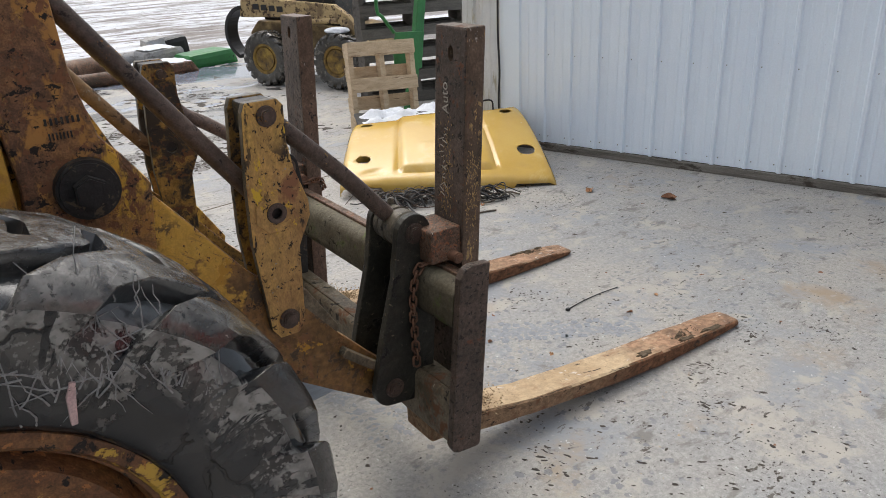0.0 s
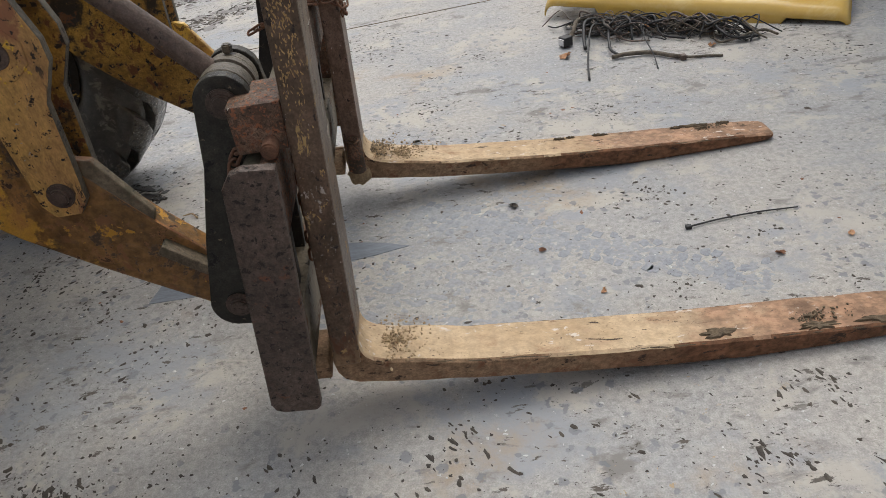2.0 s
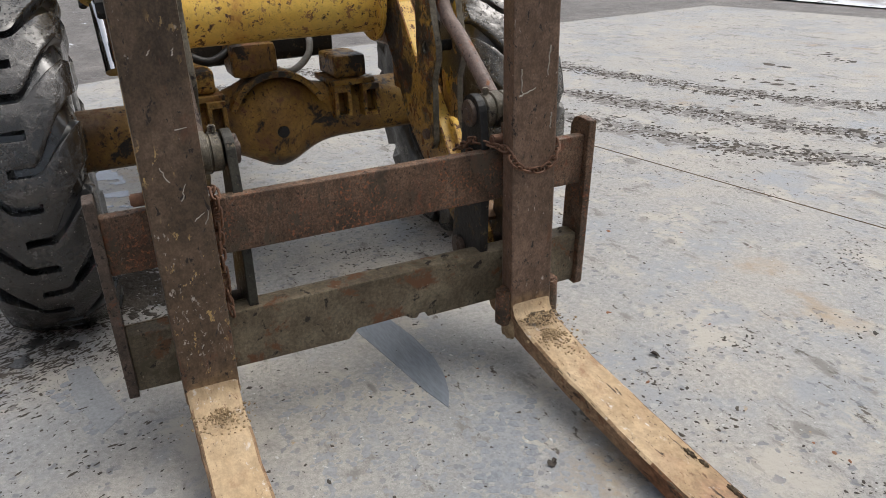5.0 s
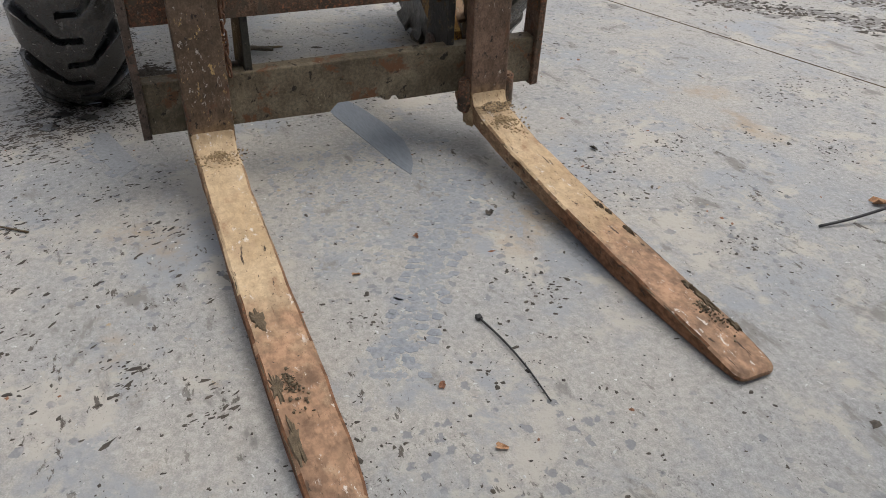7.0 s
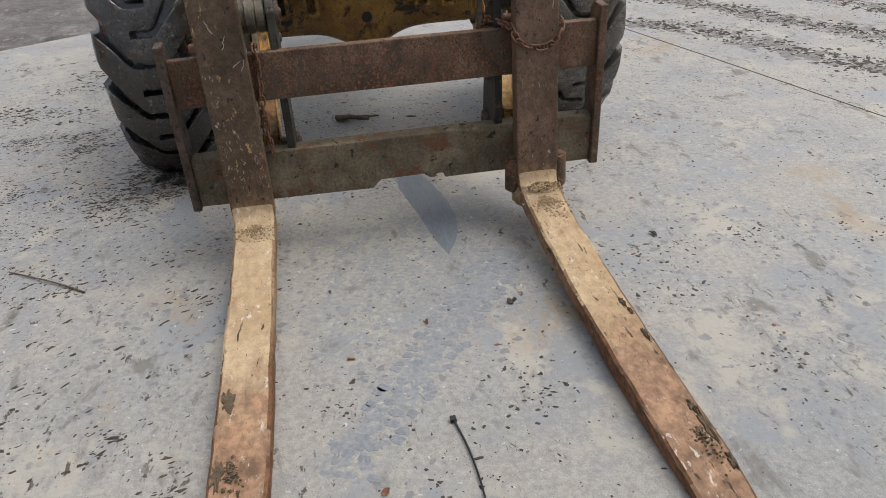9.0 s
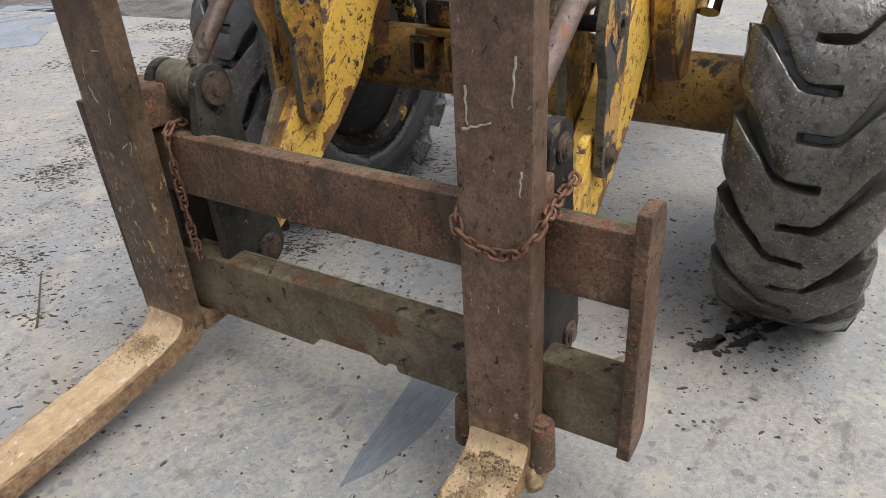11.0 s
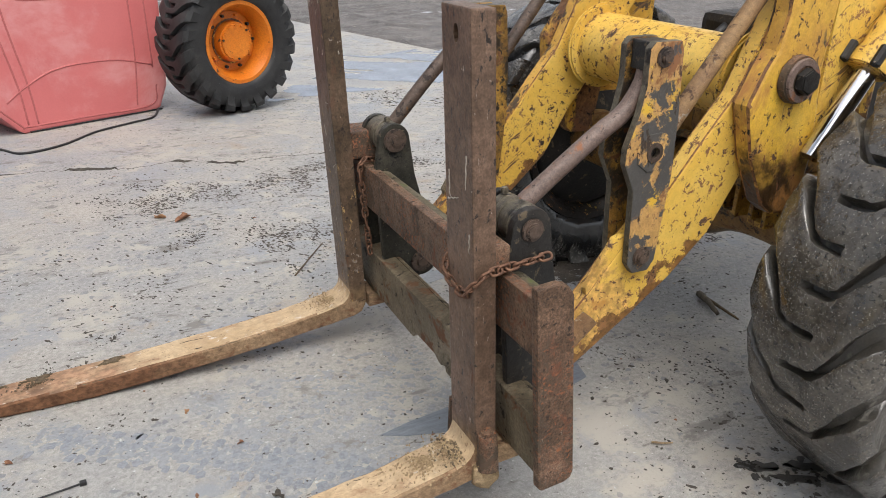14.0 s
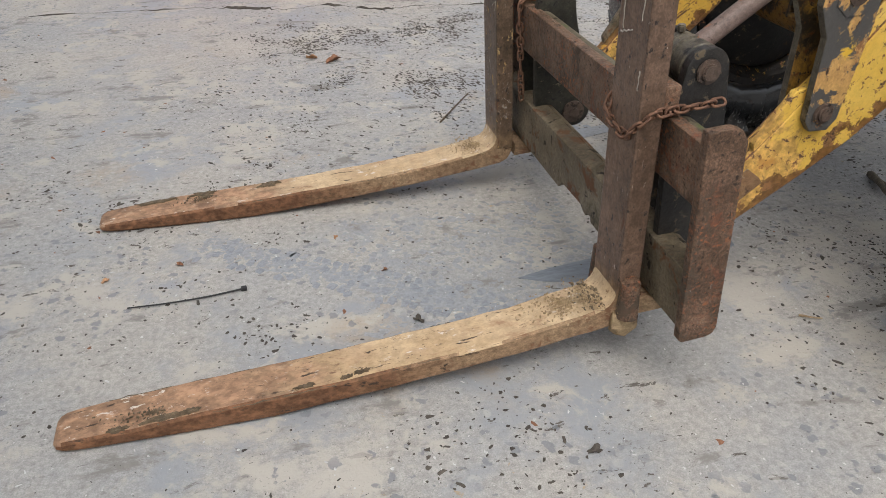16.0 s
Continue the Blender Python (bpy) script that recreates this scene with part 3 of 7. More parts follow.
    vo.inputs["Scale"].default_value = 4.2
    bend = N.new("ShaderNodeMix")
    bend.data_type = "VECTOR"
    bend.inputs[0].default_value = 0.16
    nz = N.new("ShaderNodeTexNoise")
    nz.inputs["Scale"].default_value = 8.0
    nz.inputs["Detail"].default_value = 5.0
    L.new(tc.outputs["Object"], nz.inputs["Vector"])
    L.new(tc.outputs["Object"], bend.inputs[4])
    L.new(nz.outputs["Color"], bend.inputs[5])
    L.new(bend.outputs[1], vo.inputs["Vector"])
    crack = math_node("MULTIPLY", span(vo.outputs["Distance"], 0.008, 0.02, 1.0, 0.0), span(field(3.4, 3, 0, 13), 0.5, 0.53))
    color = mix(runs, color, (0.014, 0.015, 0.017))
    color = mix(crack, color, (0.006, 0.006, 0.0065))
    L.new(color, bsdf.inputs["Base Color"])
    L.new(span(math_node("SUBTRACT", math_node("MAXIMUM", flake, math_node("MULTIPLY", film, 0.6)), runs), 0.0, 1.0, 0.12, 0.7), bsdf.inputs["Roughness"])
    bsdf.inputs["Specular IOR Level"].default_value = 0.42
    height = math_node("ADD", math_node("MULTIPLY", flake, 0.7), math_node("MULTIPLY", field(45, 6, 0, 4), 0.45))
    height = math_node("SUBTRACT", height, math_node("MULTIPLY", crack, 1.2))
    bp = N.new("ShaderNodeBump")
    bp.inputs["Strength"].default_value = 0.9
    bp.inputs["Distance"].default_value = 0.007
    L.new(height, bp.inputs["Height"])
    L.new(bp.outputs[0], bsdf.inputs["Normal"])
    return mt


FLAKED = wet_tyre_material("wet_black_rubber_with_flaking_mud", -1.242, 0.588, 0.46, 0.66)
# The pale zone high up paints sky sheen onto the lug tops.
TREAD = material("mud_caked_tread_with_painted_sky_sheen", [(0.28, (0.015, 0.0135, 0.0115)), (0.45, (0.026, 0.023, 0.0195)), (0.6, (0.04, 0.0355, 0.03)), (0.8, (0.075, 0.067, 0.056))], 7, detail=14, zones=[((0.19, 0.183, 0.168), 2, 1.03, 1.11, 0.35)], layers=[
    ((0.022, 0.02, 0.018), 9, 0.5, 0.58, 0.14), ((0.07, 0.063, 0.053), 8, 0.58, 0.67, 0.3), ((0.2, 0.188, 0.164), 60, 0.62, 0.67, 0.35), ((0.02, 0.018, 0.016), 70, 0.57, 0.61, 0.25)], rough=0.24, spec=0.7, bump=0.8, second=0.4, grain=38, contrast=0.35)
for wet, amount in ((TREAD, 0.3), (FLAKED, 0.45), (RUBBER, 0.5)):               # a film of water on the rubber
    film_of = wet.node_tree.nodes["Principled BSDF"].inputs
    film_of["Coat Weight"].default_value = amount
    film_of["Coat Roughness"].default_value = 0.08
CONCRETE = material("grey_concrete_slab", [(0.3, (0.262, 0.27, 0.278)), (0.46, (0.318, 0.314, 0.303)), (0.56, (0.348, 0.333, 0.306)), (0.72, (0.392, 0.368, 0.328))], 1.1, detail=15, layers=[
    ((0.246, 0.26, 0.276), 2.2, 0.5, 0.66, 0.5), ((0.385, 0.362, 0.32), 4.5, 0.52, 0.63, 0.8), ((0.32, 0.25, 0.175), 1.4, 0.57, 0.75, 0.85), ((0.202, 0.194, 0.18), 7, 0.56, 0.66, 0.85, (0.7, 1.3, 1)), ((0.0968, 0.0862, 0.073), 22, 0.605, 0.625, 0.85, (0.55, 1.3, 1), (1.3, 0.44, 0.58)),
    ((0.0792, 0.0704, 0.0616), 60, 0.63, 0.645, 0.85, (0.6, 1.2, 1), (2, 0.42, 0.56)), ((0.123, 0.11, 0.0968), 130, 0.63, 0.65, 0.85, (0.8, 1.2, 1), (3, 0.4, 0.6)), ((0.484, 0.475, 0.458), 40, 0.645, 0.67, 0.8, (1, 1, 1), (3, 0.45, 0.6)), ((0.352, 0.264, 0.167), 26, 0.64, 0.67, 0.85, (1, 1, 1), (1.7, 0.52, 0.6))], rough=0.62, bump=0.65, second=0.26, grain=60, contrast=0.26,
    prints=[((0.16, 0.17, 0.185), 24, (1.3, 0.47, 0.55), 0.75), ((0.14, 0.135, 0.13), 55, (1.6, 0.52, 0.6), 0.6), ((0.42, 0.405, 0.375), 24, (1.7, 0.5, 0.6), 0.4)])
MUD = material("wet_grey_mud", [(0.3, (0.05, 0.043, 0.038)), (0.5, (0.12, 0.106, 0.096)), (0.7, (0.22, 0.2, 0.185))], 2.2, detail=15, stretch=(0.9, 1.1, 1), layers=[
    ((0.04, 0.034, 0.03), 9, 0.54, 0.62, 0.3), ((0.3, 0.275, 0.25), 14, 0.56, 0.62, 0.8), ((0.035, 0.03, 0.026), 26, 0.56, 0.6, 0.35), ((0.34, 0.32, 0.3), 40, 0.58, 0.62, 0.8), ((0.6, 0.63, 0.67), 0.5, 0.64, 0.67, 0.5, (0.5, 1.6, 1))], rough=0.5, bump=1.0, second=0.5, grain=25, contrast=0.4)
SNOW_FIELD = material("trampled_snow_and_mud", [(0.36, (0.1, 0.085, 0.075)), (0.44, (0.24, 0.22, 0.21)), (0.5, (0.5, 0.52, 0.56)), (0.7, (0.72, 0.75, 0.79))], 0.9, detail=15, stretch=(0.42, 1.2, 1), layers=[((0.13, 0.11, 0.1), 4, 0.56, 0.6, 0.8, (0.6, 1.4, 1)), ((0.2, 0.17, 0.15), 0.7, 0.56, 0.66, 0.8, (0.3, 1.5, 1))], rough=0.6, bump=0.8, second=0.3, contrast=0.3)
SNOW = material("old_snow", [(0.3, (0.5, 0.54, 0.6)), (0.6, (0.66, 0.69, 0.73))], 6, rough=0.6, bump=0.5, second=0.12, contrast=0.1)
WALL_WHITE = material("white_painted_sheet_metal", [(0.3, (0.74, 0.84, 0.95)), (0.7, (0.82, 0.91, 0.98))], 0.8, layers=[((0.6, 0.63, 0.64), 3, 0.62, 0.8, 0.6, (1, 1, 0.12)), ((0.4, 0.4, 0.38), 60, 0.69, 0.71, 0.6)], rough=0.34, bump=0.06, second=0.04, contrast=0.02)
HOOD_YELLOW = material("glossy_yellow_hood_paint", [(0.3, (0.54, 0.34, 0.07)), (0.7, (0.6, 0.4, 0.1))], 2.5, layers=[((0.4, 0.28, 0.11), 12, 0.65, 0.72, 0.5), ((0.64, 0.47, 0.18), 3, 0.52, 0.75, 0.2), ((0.3, 0.2, 0.08), 60, 0.67, 0.69, 0.6)], rough=0.16, bump=0.01, second=0.03, contrast=0.0, spec=0.55)
WOOD = material("weathered_pallet_wood", [(0.3, (0.48, 0.36, 0.23)), (0.55, (0.63, 0.49, 0.33)), (0.8, (0.72, 0.59, 0.43))], 8, stretch=(1, 1, 4), layers=[((0.24, 0.16, 0.1), 14, 0.58, 0.66, 0.9, (0.3, 1, 3))], rough=0.85, bump=0.3, random_tint=0.18, contrast=0.2)
SILL_WOOD = material("grey_weathered_sill_wood", [(0.3, (0.1, 0.09, 0.075)), (0.6, (0.22, 0.205, 0.18))], 6, stretch=(0.4, 0.4, 6), layers=[((0.06, 0.05, 0.04), 12, 0.55, 0.65, 0.9, (0.4, 1, 1))], rough=0.9, bump=0.4)
RED = material("faded_red_plastic", [(0.3, (0.6, 0.155, 0.155)), (0.7, (0.67, 0.195, 0.19))], 1.2, layers=[((0.72, 0.34, 0.33), 1.2, 0.5, 0.75, 0.5), ((0.45, 0.16, 0.15), 40, 0.66, 0.7, 0.6)], rough=0.36, bump=0.04, second=0.04, contrast=0.03)
ORANGE = material("orange_wheel_paint", [(0.3, (0.62, 0.16, 0.01)), (0.7, (0.72, 0.22, 0.02))], 5, layers=[((0.45, 0.1, 0.01), 5, 0.55, 0.7, 0.6), ((0.07, 0.04, 0.025), 12, 0.62, 0.65, 0.9)], rough=0.4, bump=0.2, contrast=0.1)
GREEN = material("green_implement_paint", [(0.3, (0.02, 0.13, 0.035)), (0.7, (0.035, 0.2, 0.05))], 4, rough=0.4, bump=0.1, contrast=0.06)
CHROME = material("chromed_piston_rod", [(0.3, (0.6, 0.61, 0.63)), (0.7, (0.75, 0.75, 0.77))], 8, rough=0.12, metal=1.0, bump=0.02, second=0.05, contrast=0.06)
PALE_HOSE = material("pale_grey_rubber_hose", [(0.3, (0.2, 0.19, 0.17)), (0.7, (0.34, 0.33, 0.31))], 14, rough=0.6, bump=0.2)
BLACK = material("black_plastic", [(0.3, (0.012, 0.012, 0.013)), (0.7, (0.03, 0.03, 0.03))], 8, rough=0.5, bump=0.2)
DIRT = material("dark_crumbly_dirt", [(0.3, (0.065, 0.048, 0.03)), (0.7, (0.18, 0.135, 0.085))], 40, rough=0.95, bump=0.6)
CHIP = material("dark_mud_chips", [(0.3, (0.032, 0.027, 0.023)), (0.6, (0.085, 0.073, 0.06)), (0.8, (0.16, 0.14, 0.115))], 5, rough=0.85, bump=0.4)
MUD_GREY = material("smeared_grey_mud", [(0.3, (0.13, 0.122, 0.115)), (0.7, (0.26, 0.25, 0.235))], 12, rough=0.7, bump=0.5)
LEAF = material("dry_brown_leaf", [(0.3, (0.14, 0.06, 0.03)), (0.7, (0.28, 0.14, 0.08))], 30, rough=0.8, bump=0.4)
WET = material("wet_blue_grey_patch", [(0.3, (0.14, 0.162, 0.19)), (0.7, (0.2, 0.222, 0.252))], 10, stretch=(0.3, 2, 1), rough=0.35, bump=0.1, contrast=0.06)
WET_FILM = material("shallow_standing_water", [(0.3, (0.13, 0.15, 0.19)), (0.7, (0.26, 0.29, 0.35))], 3, rough=0.08, bump=0.05, spec=0.6, contrast=0.06)
TAN = material("tan_loader_paint", [(0.3, (0.42, 0.3, 0.14)), (0.7, (0.52, 0.38, 0.19))], 4, layers=[((0.2, 0.14, 0.08), 5, 0.5, 0.62, 0.9), ((0.07, 0.045, 0.03), 16, 0.54, 0.58, 0.9)], rough=0.6, bump=0.3)
STAINED_WALL = material("stained_white_sheet_metal", [(0.3, (0.55, 0.56, 0.54)), (0.7, (0.68, 0.7, 0.7))], 2, layers=[((0.04, 0.04, 0.033), 3, 0.52, 0.7, 0.7, (2.5, 2.5, 0.35)), ((0.24, 0.21, 0.07), 4, 0.54, 0.7, 0.7, (2, 2, 0.5))], rough=0.45, bump=0.08, second=0.1, contrast=0.06)
CHALK = material("pale_chalk", [(0.3, (0.3, 0.27, 0.22)), (0.7, (0.5, 0.46, 0.4))], 60, rough=0.95, bump=0.2)
DIRT_TAN = material("dry_tan_dirt", [(0.3, (0.23, 0.16, 0.09)), (0.7, (0.42, 0.31, 0.18))], 50, rough=0.95, bump=0.5)
PALE_GRIT = material("pale_grit", [(0.3, (0.4, 0.4, 0.39)), (0.7, (0.6, 0.6, 0.58))], 9, rough=0.9, bump=0.3, contrast=0.06)
LEAF_ORANGE = material("dry_orange_leaf", [(0.3, (0.26, 0.12, 0.05)), (0.7, (0.46, 0.27, 0.15))], 30, rough=0.8, bump=0.4)
BARK = material("dark_bark", [(0.3, (0.05, 0.04, 0.03)), (0.7, (0.2, 0.17, 0.13))], 20, stretch=(1, 4, 1), rough=0.9, bump=0.6)
WET_PALE = material("faint_damp_streak", [(0.3, (0.235, 0.247, 0.262)), (0.7, (0.285, 0.294, 0.303))], 12, rough=0.5, bump=0.2, contrast=0.1)
PRINT = material("damp_blue_grey_print", [(0.3, (0.2, 0.217, 0.24)), (0.7, (0.262, 0.276, 0.296))], 14, rough=0.5, bump=0.3, contrast=0.15)
OIL = material("dark_oily_wet_spot", [(0.3, (0.03, 0.028, 0.026)), (0.7, (0.07, 0.066, 0.06))], 10, rough=0.3, bump=0.2)
DARK_WOOD = material("dark_weathered_wood", [(0.3, (0.06, 0.055, 0.05)), (0.6, (0.14, 0.125, 0.11))], 8, stretch=(0.6, 1, 4), rough=0.9, bump=0.3, random_tint=0.4)
DARK_GREEN = material("dark_green_paint", [(0.3, (0.012, 0.04, 0.028)), (0.7, (0.02, 0.06, 0.04))], 4, rough=0.5, bump=0.1)
MUDDY_TAN = material("muddy_tan_loader_body", [(0.3, (0.05, 0.035, 0.02)), (0.5, (0.16, 0.11, 0.055)), (0.7, (0.42, 0.3, 0.14))], 5, rough=0.85, bump=0.4)
TAN_YELLOW = material("muddy_yellow_rim_paint", [(0.35, (0.06, 0.04, 0.022)), (0.52, (0.24, 0.15, 0.04)), (0.7, (0.42, 0.28, 0.06))], 9, rough=0.7, bump=0.3)
DARK_RED = material("dark_red_moulding", [(0.3, (0.48, 0.125, 0.12)), (0.7, (0.56, 0.155, 0.15))], 4, rough=0.5, bump=0.05, contrast=0.06)
CLEAN_RUBBER = material("black_tyre_rubber", [(0.3, (0.012, 0.012, 0.013)), (0.6, (0.03, 0.03, 0.03)), (0.8, (0.06, 0.055, 0.05))], 7, layers=[((0.2, 0.18, 0.15), 14, 0.66, 0.76, 0.9)], rough=0.55, bump=0.3)

PINK = material("pale_pink_paint", [(0.3, (0.5, 0.33, 0.31)), (0.7, (0.62, 0.46, 0.43))], 30, layers=[((0.04, 0.04, 0.04), 40, 0.56, 0.6, 0.6)], rough=0.8, bump=0.3)
SCRATCH = material("pale_rubber_scratch", [(0.3, (0.16, 0.16, 0.155)), (0.7, (0.34, 0.33, 0.32))], 20, rough=0.9, bump=0.1)
MUDDY_TREAD = material("wet_brown_mud_on_tread", [(0.28, (0.032, 0.028, 0.022)), (0.45, (0.056, 0.049, 0.039)), (0.6, (0.084, 0.074, 0.06)), (0.8, (0.135, 0.12, 0.097))], 8, detail=14, layers=[((0.022, 0.02, 0.017), 55, 0.56, 0.6, 0.25), ((0.28, 0.265, 0.23), 170, 0.59, 0.63, 0.4), ((0.03, 0.027, 0.023), 7, 0.55, 0.62, 0.12)], rough=0.17, spec=1.0, bump=1.0, second=0.5, grain=26, contrast=0.45)
MUDDY_RUBBER = material("mud_filmed_rubber", [(0.3, (0.026, 0.023, 0.019)), (0.5, (0.052, 0.047, 0.039)), (0.7, (0.095, 0.085, 0.07))], 8, detail=14, layers=[((0.16, 0.147, 0.122), 14, 0.55, 0.63, 0.5)], rough=0.3, spec=0.7, bump=0.8, second=0.4, grain=50, contrast=0.4)
DARK_OLIVE = material("dark_olive_greasy_steel", [(0.3, (0.018, 0.018, 0.014)), (0.55, (0.038, 0.036, 0.028)), (0.8, (0.075, 0.068, 0.052))], 7, detail=14, layers=[
    ((0.008, 0.008, 0.008), 14, 0.55, 0.6, 0.3), ((0.16, 0.13, 0.09), 50, 0.62, 0.66, 0.9)], rough=0.5, spec=0.3, bump=0.5, second=0.4, grain=60, contrast=0.4)

# ---- ground and building ----
def sheet(name, x0, x1, y0, y1, z, mat, nx, ny, lift=0.0):
    bm = bmesh.new()
    bmesh.ops.create_grid(bm, x_segments=nx, y_segments=ny, size=0.5)
    for v in bm.verts:
        v.co = Vector((x0 + (v.co.x + 0.5) * (x1 - x0), y0 + (v.co.y + 0.5) * (y1 - y0), z))
        if lift:
            v.co.z += lift * noise.noise(v.co * 0.6) + lift * 0.5 * noise.noise(v.co * 2.1)
    return part(name, bm, mat, None, smooth=180)


ground = tagged(sheet("ground", -330, 330, -330, 330, -0.05, MUD, 8, 8), "wet grey mud with snow and tracks round the slab", "ground", kind="structure")
snow_field = tagged(sheet("snow_field", -60, 60, 8.6, 75, -0.02, SNOW_FIELD, 60, 40, 0.03), "trampled snow with muddy wheel tracks behind the yard", "snow", kind="structure")
bm = bmesh.new()
prism(bm, [(-6.4, 7.2), (-6.0, 0.6), (-5.4, -1.0), (-4.2, -1.6), (-3.3, -2.9), (-2.75, -5.8), (-1.6, -10), (14, -10), (14, 5.5), (5, 7.4), (1, 8.0)], -0.3, 0.0, axis="z")
slab = tagged(part("floor", bm, CONCRETE), "pale grey concrete slab with dirt and a saw-cut joint", "floor", kind="structure")

bm = bmesh.new()
bmesh.ops.create_grid(bm, x_segments=150, y_segments=150, size=0.5)
for v in bm.verts:
    x, y = -11.0 + (v.co.x + 0.5) * 10.5, -15.0 + (v.co.y + 0.5) * 13.5
    edge = -2.75 - 0.19 * (y + 5.8) if y > -5.8 else -2.75 - 0.27 * (y + 5.8)
    edge = min(edge, -3.3 - 0.7 * (y + 2.9)) if y > -2.9 else edge
    out = min(max((edge - x) / 0.15, 0.0), 1.0)
    lump = 0.035 * noise.noise(Vector((x * 1.3, y * 1.3, 5))) + 0.035 * noise.noise(Vector((x * 4.1, y * 4.1, 6))) + 0.02 * noise.noise(Vector((x * 9, y * 9, 7)))
    v.co = Vector((x, y, -0.2 + out * (0.17 + lump)))
tagged(part("mud_field", bm, MUD, smooth=180), "churned wet grey mud beside the slab", "mud", kind="structure")

WALL_O = Vector((2.37, 1.85, 0))
WALL_D = Vector((0.65, -1.965, 0)).normalized()
WALL_N = Vector((-WALL_D.y, WALL_D.x, 0)) * -1
WALL_M = Matrix(((WALL_D.x, WALL_N.x, 0, WALL_O.x), (WALL_D.y, WALL_N.y, 0, WALL_O.y), (0, 0, 1, 0), (0, 0, 0, 1)))


def ribbed(bm, s0, s1, z0, z1, pitch=0.185, rib=0.016, depth=0.1, back=0.0):
    """A ribbed sheet along the wall line."""
    prof = [(s0, 0.0), (s1, 0.0)]
    k = math.ceil((s0 + 0.02 - 0.276) / pitch)
    while 0.276 + k * pitch < s1 - 0.03:
        c = 0.276 + k * pitch
        prof += [(c - 0.016, 0.0), (c - 0.007, rib), (c + 0.007, rib), (c + 0.016, 0.0)]
        for f in (0.33, 0.66):
            m = c + pitch * f
            if m < s1 - 0.05:
                prof += [(m - 0.012, 0.0), (m - 0.006, 0.0025), (m + 0.006, 0.0025), (m + 0.012, 0.0)]
        k += 1
    prof.sort()
    out = [(a, b + back) for a, b in prof] + [(s1, back - depth), (s0, back - depth)]
    vs0 = [bm.verts.new((a, b, z0)) for a, b in out]
    vs1 = [bm.verts.new((a, b, z1)) for a, b in out]
    n = len(out)
    for i in range(n):
        bm.faces.new((vs0[i], vs0[(i + 1) % n], vs1[(i + 1) % n], vs1[i]))
    bm.faces.new(vs1)
    bm.faces.new(vs0[::-1])


bm = bmesh.new()
ribbed(bm, -0.279 + 0.037, 8.97, 0.052, 4.4)
wall_east = part("wall_east", bm, WALL_WHITE)
wall_east.matrix_world = metric(WALL_M)
tagged(wall_east, "white ribbed sheet-metal building wall", "wall", kind="structure")
bm = bmesh.new()
box(bm, (-0.56, -0.09, 0.0), (8.97, 0.018, 0.048), 0.005)
sill = part("trim", bm, SILL_WOOD)
sill.matrix_world = metric(WALL_M)
tagged(sill, "weathered wooden sill under the metal wall", "sill", kind="structure")

# the rest of the building
bm = bmesh.new()
box(bm, (-0.556, -5.2, 0.0), (-0.456, -0.135, 4.4))
wall_end = part("wall_north", bm, WALL_WHITE)
wall_end.matrix_world = metric(WALL_M)
tagged(wall_end, "plain white end wall of the metal building", "wall", kind="structure")
bm = bmesh.new()
box(bm, (-0.556, -5.3, 0.0), (8.97, -5.205, 4.4))
wall_back = part("wall_back", bm, WALL_WHITE)
wall_back.matrix_world = metric(WALL_M)
tagged(wall_back, "plain white back wall of the metal building", "wall", kind="structure")
bm = bmesh.new()
box(bm, (-0.6, -5.35, 4.404), (9.0, 0.03, 4.46))
roof = part("roof", bm, WALL_WHITE)
roof.matrix_world = metric(WALL_M)
tagged(roof, "flat white roof of the metal building", "roof", kind="structure")

# ---- fork carriage ----
LEAN = radians(5.0)
TIPPED = Matrix.Translation((0, 0, 0.17)) @ Matrix.Rotation(LEAN, 4, "Y")
carriage = thing("fork_carriage", "rusty brown steel fork carriage with two crossbars on the loader", "fork carriage", at=TIPPED)


def on_carriage(name, bm, mat, parent=None, label="", smooth=None):
    return part(name, bm, mat, parent or carriage, label, smooth)


bm = bmesh.new()
prism(bm, [(-0.592, 0.0), (-0.085, -0.008), (-0.06, 0.018), (0.07, 0.02), (0.088, 0.006), (0.105, 0.004), (0.112, 0.016), (0.13, 0.016), (0.135, 0.0), (0.592, 0.002), (0.592, 0.152), (-0.592, 0.148)], -0.05, 0.0, axis="x", bevel=0.004)
on_carriage("lower_crossbar", bm, MOSS_STEEL, label="olive-grimed lower bar with a notched edge")
bm = bmesh.new()
box(bm, (-0.028, -0.592, 0.303), (0.0, 0.592, 0.437), 0.004)
def rounded(u0, u1, w0, w1, r):
    """An upright section with its two back corners rounded."""
    return [(u1, w0), (u1, w1)] + circle(u0 + r, w1 - r, r, 6, 90, 180) + circle(u0 + r, w0 + r, r, 6, 180, 270)


low_back = bmesh.new()
prism(low_back, rounded(-0.07, -0.052, 0.008, 0.147, 0.017), -0.592, 0.592)
on_carriage("lower_backing_bar", low_back, MOSS_STEEL, label="olive-grimed lower backing bar", smooth=40)
back = bmesh.new()
prism(back, rounded(-0.07, -0.03, 0.306, 0.43, 0.034), -0.592, 0.592)
on_carriage("backing_bar", back, GREEN_STEEL, label="olive-grimed backing bar", smooth=40)
on_carriage("upper_crossbar", bm, BROWN_STEEL, label="rusty brown upper bar")
